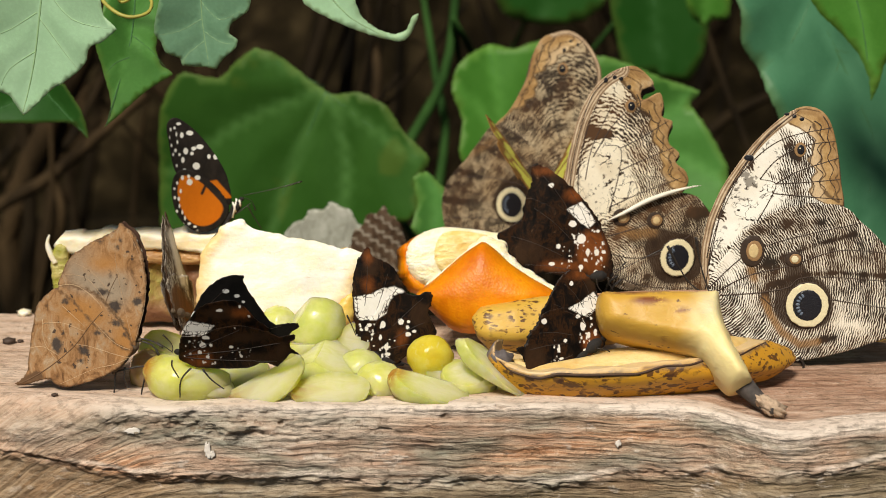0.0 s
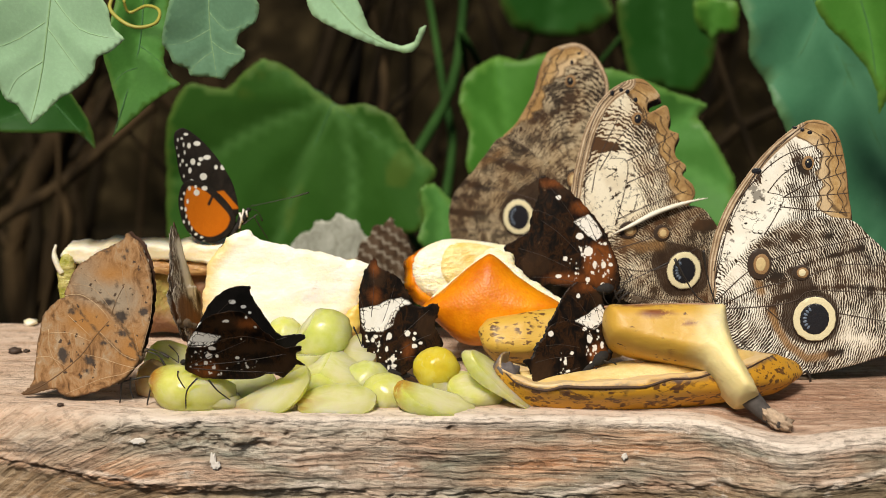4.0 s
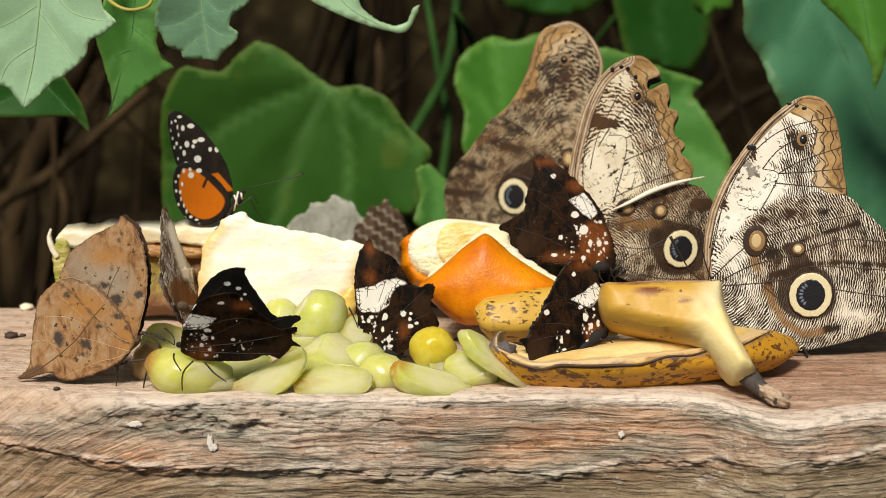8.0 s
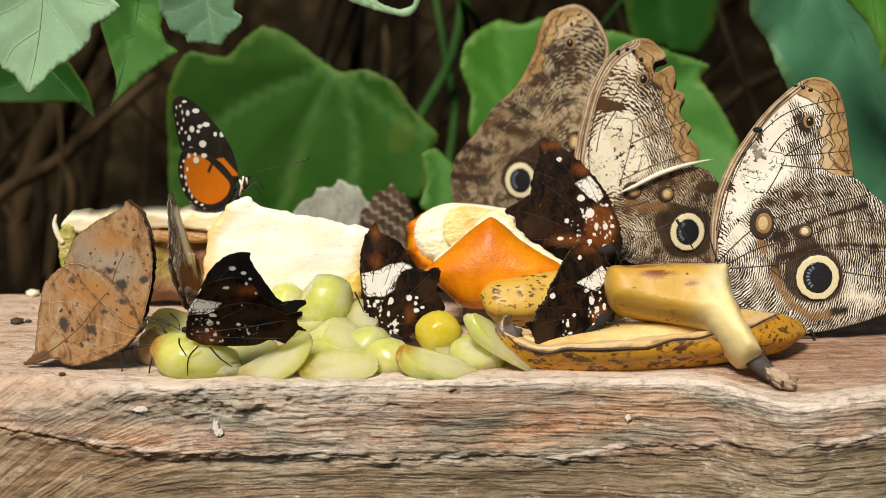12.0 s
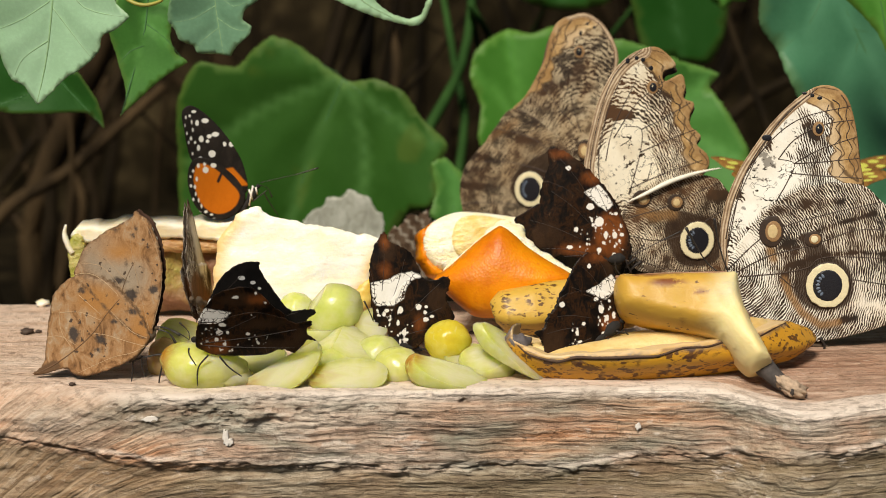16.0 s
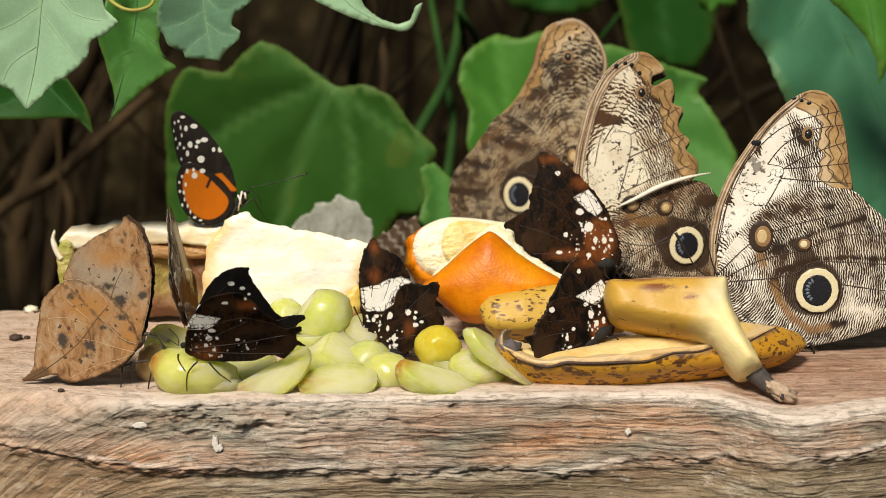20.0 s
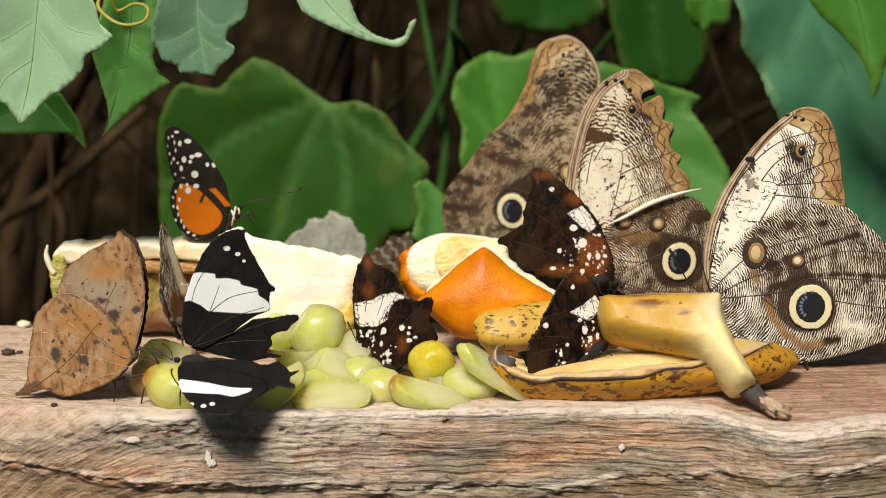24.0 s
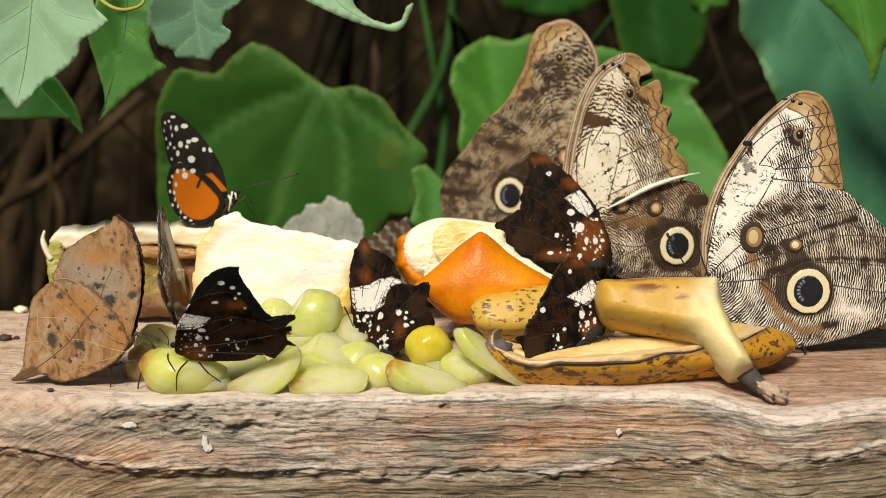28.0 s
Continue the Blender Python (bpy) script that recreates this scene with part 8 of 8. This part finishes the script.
under = marbled_fields([[(-16.5, 12.7), (-13.2, 17.8), (-9.9, 17.1), (-5.5, 16.3), (-6.9, 14.4), (-10, 12.7)]], [(-3.7, 22.0, 0.9, 0.6), (-0.7, 8.7, 0.7, 0.6), (-9.5, 9.1, 1.2, 0.97), (-10.5, 6.3, 0.7, 0.85), (-6.9, 9.1, 0.5, 0.6), (-13.4, 10.5, 0.4, 0.48), (-13.5, 5.8, 0.5, 0.6), (-8.3, 12.1, 1.2, 0.72), (2.4, 23.2, 0.4, 0.6), (5, 19.8, 0.5, 0.48), (2.1, 5.1, 0.5, 0.6), (1.3, 8.1, 0.35, 0.42), (-4, 4.5, 0.3, 0.36), (-8.1, 4.7, 0.5, 0.6), (-9.1, 2.5, 0.4, 0.48), (0.8, 16.1, 0.3, 0.36)] + scatter([(-15.6, 11), (-6, 11), (-6, 1.2), (-15, 1.2)], 26, 0.14, 0.32, 9) + scatter([(-1, 7.5), (5, 7.5), (5, 3), (-1, 3)], 14, 0.1, 0.26, 11), [(-11, 4, 4, 3), (3, 21, 2.5, 1.3)], brown=[(15, 6.5, 2.4, 4), (4, 12.5, 7, 1.6), (-2, 21, 6, 2.4), (8, 4, 6, 2.4)])
under["band_top"], under["dots_top"] = lambda u, v: region(u, v, corners(near_band, 3)), lambda u, v: blobs(u, v, near_top)
upper = {k: none for k in ("white", "dots", "rust", "crack", "brown")}
upper["band_top"] = lambda u, v: region(u, v, corners(band, 3))
upper["dots_top"] = lambda u, v: blobs(u, v, [(-2, 32.1, 1.05, 0.8), (1.3, 30.4, 0.85, 0.65), (3.1, 28.2, 0.55, 0.5)])
black = {k: none for k in upper}
near_f = part("forewing", sheet("forewing", near_o, 0.5, depth_of(0.0, 0.5, 22, 1), 0.14, [HYP, HYP_TOP], under), opener, "dark marbled forewing")
near_h = part("hindwing", sheet("hindwing", near_ho, 0.5, depth_of(-0.5, 0.5, 22, 1), 0.14, [HYP, HYP_TOP], under), opener, "dark marbled hindwing flecked with white")
far_f = part("forewing", sheet("forewing", far_o, 0.5, depth_of(0.0, 0.5, 22, 1), 0.14, [HYP_TOP, HYP], upper), opener, "black forewing with a white band")
far_h = part("hindwing", sheet("hindwing", far_ho, 0.5, depth_of(0.4, 0.5, 22, 1), 0.14, [HYP_TOP, HYP], black), opener, "black hindwing with a short tail")
veins(far_f, [[(-13.8, 2.5), (-8, 12), (-4.4, 21)], [(-13.6, 2), (-3, 10), (9, 14)], [(-13.6, 1.6), (0, 6.5), (5, 10)], [(-8, 12), (-1.5, 17), (7, 19)], [(-14.6, 8), (-11, 22), (-2, 33)]], depth_of(0.0, 0.5, 22, 1), HYP_VEIN, 0.14)
veins(far_h, [[(-12, 2), (0, 6), (14, 10.5)], [(-12, 1.5), (0, 3.4), (10, 3.5)]], depth_of(0.4, 0.5, 22, 1), HYP_VEIN, 0.14)
veins(near_h, [[(-15, 5), (-2, 7), (14, 10)], [(-15, 4.2), (0, 3.3), (13, 3)], [(-15, 5.4), (-6, 10.8), (2, 15.4)]], depth_of(-0.5, 0.5, 22, 1), HYP_VEIN, 0.12)
ow = lambda pts, y=0.0: [(a / 1000, y, b / 1000) for a, b in pts]
body(opener, ow([(-18.6, 1.2)], 0.0)[0], ow([(4, -1.0)], 0.002)[0], 0.0019, BLACKFUZZ, "dark furry body")
legs(opener, [ow(p, -0.003) for p in [[(-13.2, -3.1), (-16.4, -7), (-16.8, -12.6)], [(-9.8, -3.5), (-6.9, -7), (-3.2, -9.8)], [(-19, -0.8), (-19, -2.8), (-17, -6.3)]]], 0.00025)
feelers(opener, [ow(p, -0.002) for p in [[(-18.9, 1.5), (-22.9, 4.2), (-27.2, 5.6)], [(-18.9, 1.5), (-19.2, 4.2), (-21.8, 7.0)]]], 0.00014)

# grey-brown butterfly seen almost edge on
BARK = scale_wing("bark_wing", [(0.36, (0.018, 0.010, 0.006)), (0.44, (0.14, 0.09, 0.06)), (0.49, (0.035, 0.022, 0.016)), (0.54, (0.52, 0.46, 0.38)), (0.58, (0.08, 0.05, 0.035)), (0.68, (0.80, 0.75, 0.66))], [("pale", (0.55, 0.46, 0.34), (0.86, 0.82, 0.74), 1.2), ("rust", (0.03, 0.012, 0.006), (0.24, 0.10, 0.04), 1.5)], 0.6, 0.2, 0.8, 520, streak=0.2)
bark_f = {"pale": lambda u, v: 2.0 - off_line(u, v, [(4, 30), (5, 20), (6, 14)]), "rust": lambda u, v: 4.0 - off_line(u, v, [(0, 10), (6, 3), (9, -1)])}
edge = thing("bark_butterfly", pose(-0.0868, 0.055, 0.0099, 0, 0, 66), "bark-brown butterfly with closed wings resting upright on the fruit", "butterfly")
for y, s in ((-0.5, 1.0), (0.9, 0.97)):
    part("forewing", sheet("forewing", frayed([(0, 2), (-4, 12), (-7, 20), (-3, 25), (2, 33), (7, 38), (10, 28), (13, 20), (17, 13), (12, 5)], 7, True, 0.5) * s * np.array((0.6, 1)), 0.8, depth_of(y, 1.4, 20, y), 0.14, [BARK, BARK], bark_f), edge)
    part("hindwing", sheet("hindwing", frayed([(0, 0), (-6, 8), (-9, 15), (-4, 18), (8, 16), (16, 15), (21, 10), (19, 3), (13, -2), (5, -3)], 7, True, 0.6) * s * np.array((0.6, 1)), 0.8, depth_of(y * 1.6, 1.4, 20, y), 0.14, [BARK, BARK], bark_f), edge)
body(edge, (-0.003, 0, 0.006), (0.012, 0, -0.001), 0.0018, FUZZ)
legs(edge, [[(0, -0.001, 0), (-0.003, -0.003, -0.002), (-0.004, -0.003, -0.008)], [(0.004, -0.001, 0), (0.003, -0.004, -0.003), (0.003, -0.004, -0.008)], [(0.006, 0.001, 0), (0.008, 0.004, -0.003), (0.008, 0.004, -0.008)]], 0.00022)

# two pale moths far back on the board
GREYWING = scale_wing("grey_wing", [(0.3, (0.30, 0.30, 0.24)), (0.5, (0.46, 0.47, 0.39)), (0.7, (0.62, 0.63, 0.55))], [], 0.8, 0.3)
BANDWING = scale_wing("banded_wing", [(0.3, (0.05, 0.028, 0.016)), (0.5, (0.12, 0.075, 0.045)), (0.7, (0.22, 0.15, 0.10))], [("band", (0.30, 0.24, 0.17), (0.52, 0.46, 0.37), 0.5)], 0.8, 0.3)
moth = thing("grey_butterfly", pose(-0.0438, 0.2, 0.003, 0, 0, 0), "pale grey butterfly with folded wings behind the fruit", "butterfly")
mo = frayed([(-20, 0), (-18.6, 8), (-14.6, 13), (-11, 14.4), (-8, 18.6), (-3, 18.4), (0.4, 21.6), (4.6, 19.4), (8.4, 18), (10.4, 13.4), (13.4, 11), (13.6, 4), (11.3, -1.2), (-4.6, -2.3)], 7, True, 0.35)
part("hindwing", sheet("hindwing", mo, 1.4, depth_of(0, 1.5, 30, 2), 0.2, [GREYWING, GREYWING]), moth)
part("hindwing", sheet("hindwing", mo * 0.97, 1.8, depth_of(2, 1.5, 30, 2), 0.2, [GREYWING, GREYWING]), moth)
body(moth, (0.006, 0.001, -0.004), (-0.01, 0.001, -0.006), 0.002, FUZZ)
banded = thing("banded_butterfly", pose(-0.0248, 0.17, 0.0071, 0, 0, 10), "brown banded butterfly with closed wings behind the fruit", "butterfly")
bo = frayed([(-12.1, 2.7), (-10.4, 6), (-8.4, 12.3), (-5.6, 13.6), (-3.3, 18.4), (0.3, 18.8), (3.2, 21.8), (5.4, 18), (7.7, 17.1), (11.5, 8.5), (12.8, -0.4), (4.3, -6.8), (-6.6, -5.3)], 7, True, 0.4)
bf = {"band": lambda u, v: 0.9 - np.abs(((u * 0.75 + v + 0.8 * np.sin(u * 1.4 - v)) % 5.2) - 2.6) * 0.9 - 0.2}
part("forewing", sheet("forewing", bo, 1.2, depth_of(0, 1.2, 30, 2), 0.2, [BANDWING, BANDWING], bf), banded)
part("forewing", sheet("forewing", bo * 0.97, 1.6, depth_of(2, 1.2, 30, 2), 0.2, [BANDWING, BANDWING], bf), banded)
body(banded, (0.008, 0.001, -0.002), (-0.008, 0.001, -0.004), 0.002, FUZZ)

# malachite butterfly that comes and goes behind the owls
MALA = scale_wing("malachite_wing", [(0.3, (0.12, 0.055, 0.015)), (0.7, (0.34, 0.17, 0.045))], [("green", (0.50, 0.50, 0.07), (0.60, 0.60, 0.14), 0.3)], 0.6, 0.2, 0.2)
MALA_UNDER = scale_wing("malachite_wing_under", [(0.3, (0.40, 0.20, 0.05)), (0.7, (0.55, 0.33, 0.10))], [("green", (0.55, 0.50, 0.12), (0.62, 0.56, 0.20), 0.4)], 0.6, 0.2, 0.3)
mala = thing("malachite_butterfly", pose(0, 0, 0), "yellow-green and brown malachite butterfly behind the owl butterflies", "butterfly")
wf = curve([(0, 3), (10, 14), (24, 24), (34, 30), (40, 28), (38, 20), (36, 10), (32, 4), (18, 0)], 7, True) * np.array((0.82, 0.6))
wh = curve([(0, 2), (16, 1), (30, 2), (34, -6), (32, -14), (26, -20), (20, -28), (18, -22), (8, -20), (2, -10)], 7, True) * np.array((0.82, 0.6))
gf = {"green": lambda u, v: blobs(u / 0.82, v / 0.6, [(10, 9, 5, 2.2), (17, 8, 5, 3), (24, 14, 4, 5), (25, 6, 3.5, 2.6), (31, 20, 2.4, 3.4), (35, 26, 1.6, 1.6), (33, 10, 2, 3), (8, -4, 7, 4), (16, -6, 7, 5), (12, -13, 5, 4), (26, -3, 2.4, 2.4), (27, -9, 2, 2.4), (24, -15, 2, 2)])}
mala_wings = []
for side in (1, -1):
    flip = np.array((side, 1))
    hingeob = part("wing_pair", mesh("wing_root", [(0, 0, 0.001), (0.002 * side, 0.0004, 0), (0.002 * side, -0.0004, 0.004)], [(0, 1, 2)], FUZZ), mala)
    fl = {"green": lambda u, v, s=side: gf["green"](u * s, v)}
    part("forewing", sheet("forewing", (wf * flip)[::side], 0.8, depth_of(0.2, 0.6, 30, 1), 0.14, [MALA, MALA_UNDER], fl), hingeob, "brown forewing with yellow-green windows")
    part("hindwing", sheet("hindwing", (wh * flip)[::side], 0.8, depth_of(-0.2, 0.6, 30, 1), 0.14, [MALA, MALA_UNDER], fl), hingeob, "brown hindwing with yellow-green windows")
    mala_wings.append(hingeob)
body(mala, (0, 0, 0.010), (0, 0, -0.014), 0.0022, FUZZ)
feelers(mala, [[(0.001, -0.001, 0.011), (0.006, -0.004, 0.018), (0.009, -0.005, 0.025)], [(-0.001, -0.001, 0.011), (-0.006, -0.004, 0.018), (-0.009, -0.005, 0.025)]])


# ---- what moves ----
def motions():
    # wings of the marbled butterfly on the grapes: seconds, tilt of the near pair, tilt of the far pair
    # seconds, tilt of the near pair, tilt of the far pair, rise of the body
    rest = [(0, 24, 22, 0), (23.35, 24, 22, 0), (23.5, 32, 20, 0.1), (23.6, 56, 12, 0.5), (23.8, 94, 2, 0.9), (24.0, 117, -2, 1), (24.7, 116, -2, 1), (24.9, 102, -1, 1), (25.0, 85, 1, 1), (25.1, 62, 8, 0.6), (25.2, 38, 16, 0.3), (25.3, 24, 22, 0), (28, 24, 22, 0)]
    for ob, more in ((near_f, 0), (near_h, 1)):
        walk(ob, [(t, pose(0, 0, -0.0038 + 0.0053 * k, a + more)) for t, a, b, k in rest])
    for ob, more, low_ in ((far_f, 0, -0.0083), (far_h, -1, -0.0012)):
        walk(ob, [(t, pose(0, 0.0056 - 0.0044 * k, low_ * (1 - k) + 0.003 * k, b + more)) for t, a, b, k in rest])
    # the dead-leaf butterfly parts its wings for a moment
    part_ = [(0, 0), (24.85, 0), (24.93, 0.7), (25.0, 1), (25.1, 0.5), (25.2, 0.3), (25.4, 0.15), (25.6, 0), (28, 0)]
    for ob, near in ((leaf_near, 1), (leaf_near_h, 0.25), (leaf_far, -0.7), (leaf_far_h, -0.3)):
        walk(ob, [(t, HG @ pose(0, 0, 0, 6 * k * near, -13 * k * near, 4 * k * near)) for t, k in part_])
    # the far owl throws its wings open once: turn towards the eye, sideways
    root = pose(0.016, 0, -0.003)
    flap = [(0, 0, 0), (1.9, 0, 0), (2.0, 24, 20), (2.1, 66, 30), (2.2, 0, 0), (28, 0, 0)]
    pairs = [w for w in owl_far.children if w.name.startswith(("forewing", "hindwing"))]
    for w, k in zip(pairs, (1, 1, -0.35, -0.35)):
        walk(w, [(t, root @ pose(0, 0, 0, a * k, -b * k, 0) @ root.inverted()) for t, a, b in flap])
    # the middle owl sways on its feet
    m = owl_mid.matrix_basis.copy()
    sway = [(0, -1.3), (3, -1.7), (7, -1.4), (8, 0), (12, 0), (17, 0.2), (17.5, -1), (18, -2.6), (18.5, -2.6), (19, -0.3), (20, 0), (22.5, -0.6), (25, -1.1), (28, -1)]
    walk(owl_mid, [(t, m @ pose(0, 0, 0, 0, a, 0)) for t, a in sway])
    # the bark-brown butterfly turns a little where it stands: seconds, lean, turn
    m = edge.matrix_basis.copy()
    lean = [(0, -5.5, 4), (3, -5, 2), (7, -7, -6), (8, -8, -8), (9, -7, -5), (11, -6, 2), (15, -4, 5), (17, -1, 6), (20, -5, 9), (23, -6, 3), (25, -6.5, -3), (28, -5, 4)]
    walk(edge, [(t, Matrix.Translation(m.translation) @ pose(0, 0, 0, 0, a, 0) @ Matrix.Translation(-m.translation) @ m @ pose(0, 0, 0, 0, 0, b)) for t, a, b in lean])
    # the banded one shuffles aside
    m = banded.matrix_basis.copy()
    n = m @ pose(0.0045, 0, -0.006, 0, 14, 0)
    walk(banded, [(0, m), (12.7, m), (14.2, n), (28, n)])
    # the malachite butterfly: seconds, place, turn of the body, lift of its left and right wings
    stay = [
        (0.0, (0.0366, 0.118, 0.0421), 10, 53, 60), (0.2, (0.0366, 0.118, 0.0421), 10, 36, 55), (0.4, (0.0366, 0.118, 0.0421), 10, 8, 30), (0.6, (0.0366, 0.118, 0.0421), 10, 20, 58),
        (0.8, (0.0366, 0.118, 0.0421), 10, 60, 64), (1.0, (0.0366, 0.118, 0.0421), 10, 45, 56), (1.2, (0.0359, 0.118, 0.0421), 34, 26, 20), (1.4, (0.0355, 0.118, 0.0421), 34, 16, 10), (1.6, (0.0359, 0.118, 0.0421), 12, 36, 40), (1.8, (0.0359, 0.118, 0.0421), 16, 46, 60), (1.9, (0.0346, 0.12, 0.0417), 22, 50, 66),
        (2.0, (0.0231, 0.11, 0.047), 40, 8, 44), (2.1, (0.0113, 0.12, 0.0479), 48, -12, 40), (2.2, (-0.0053, 0.2, 0.0599), 40, 60, 60), (2.3, (-0.027, 0.24, 0.0765), 40, 20, 20), (2.45, (-0.0586, 0.28, 0.1236), 40, 50, 50), (2.9, (-0.1215, 0.35, 0.2636), 30, 20, 20), (4.2, (-0.8, 0.6, -0.14), 0, 10, 10), (10.0, (-0.8, 0.6, -0.14), 0, 10, 10),
        (11.5, (0.0, 0.4, 0.6), 20, 40, 40), (12.9, (0.218, 0.3, 0.2591), 20, 20, 20), (13.3, (0.1704, 0.2, 0.1152), 30, 50, 50), (13.6, (0.1264, 0.13, 0.0405), 10, 30, 30),
        (14.5, (0.1244, 0.118, 0.0427), 12, 31, 25), (15.0, (0.1244, 0.118, 0.0411), 8, 10, 5), (15.5, (0.1244, 0.118, 0.0415), 8, 14, 10), (16.0, (0.1244, 0.118, 0.0419), 8, 8, 8), (17.0, (0.1244, 0.118, 0.0427), 8, 12, 12), (17.3, (0.1244, 0.118, 0.0431), 8, 14, 19), (17.6, (0.1243, 0.118, 0.0435), 10, 14, 22),
        (18.0, (0.1243, 0.118, 0.0435), 26, 38, 22), (18.3, (0.1243, 0.118, 0.0435), 22, 50, 40), (18.6, (0.1254, 0.118, 0.0431), 14, 48, 20), (18.9, (0.136, 0.13, 0.0596), 30, 30, 30), (19.0, (0.1473, 0.14, 0.0788), 40, 62, 62), (19.15, (0.1787, 0.16, 0.1182), 40, 20, 20), (19.5, (0.2765, 0.25, 0.2109), 30, 40, 40), (21.5, (0.8, 0.6, -0.14), 0, 10, 10), (28.0, (0.8, 0.6, -0.14), 0, 10, 10)]
    walk(mala, [(t, pose(*p, -90 + a, 0, 0)) for t, p, a, l, r in stay])
    walk(mala_wings[0], [(t, pose(0, 0, 0, 0, 0, -r)) for t, p, a, l, r in stay])
    walk(mala_wings[1], [(t, pose(0, 0, 0, 0, 0, l)) for t, p, a, l, r in stay])


motions()
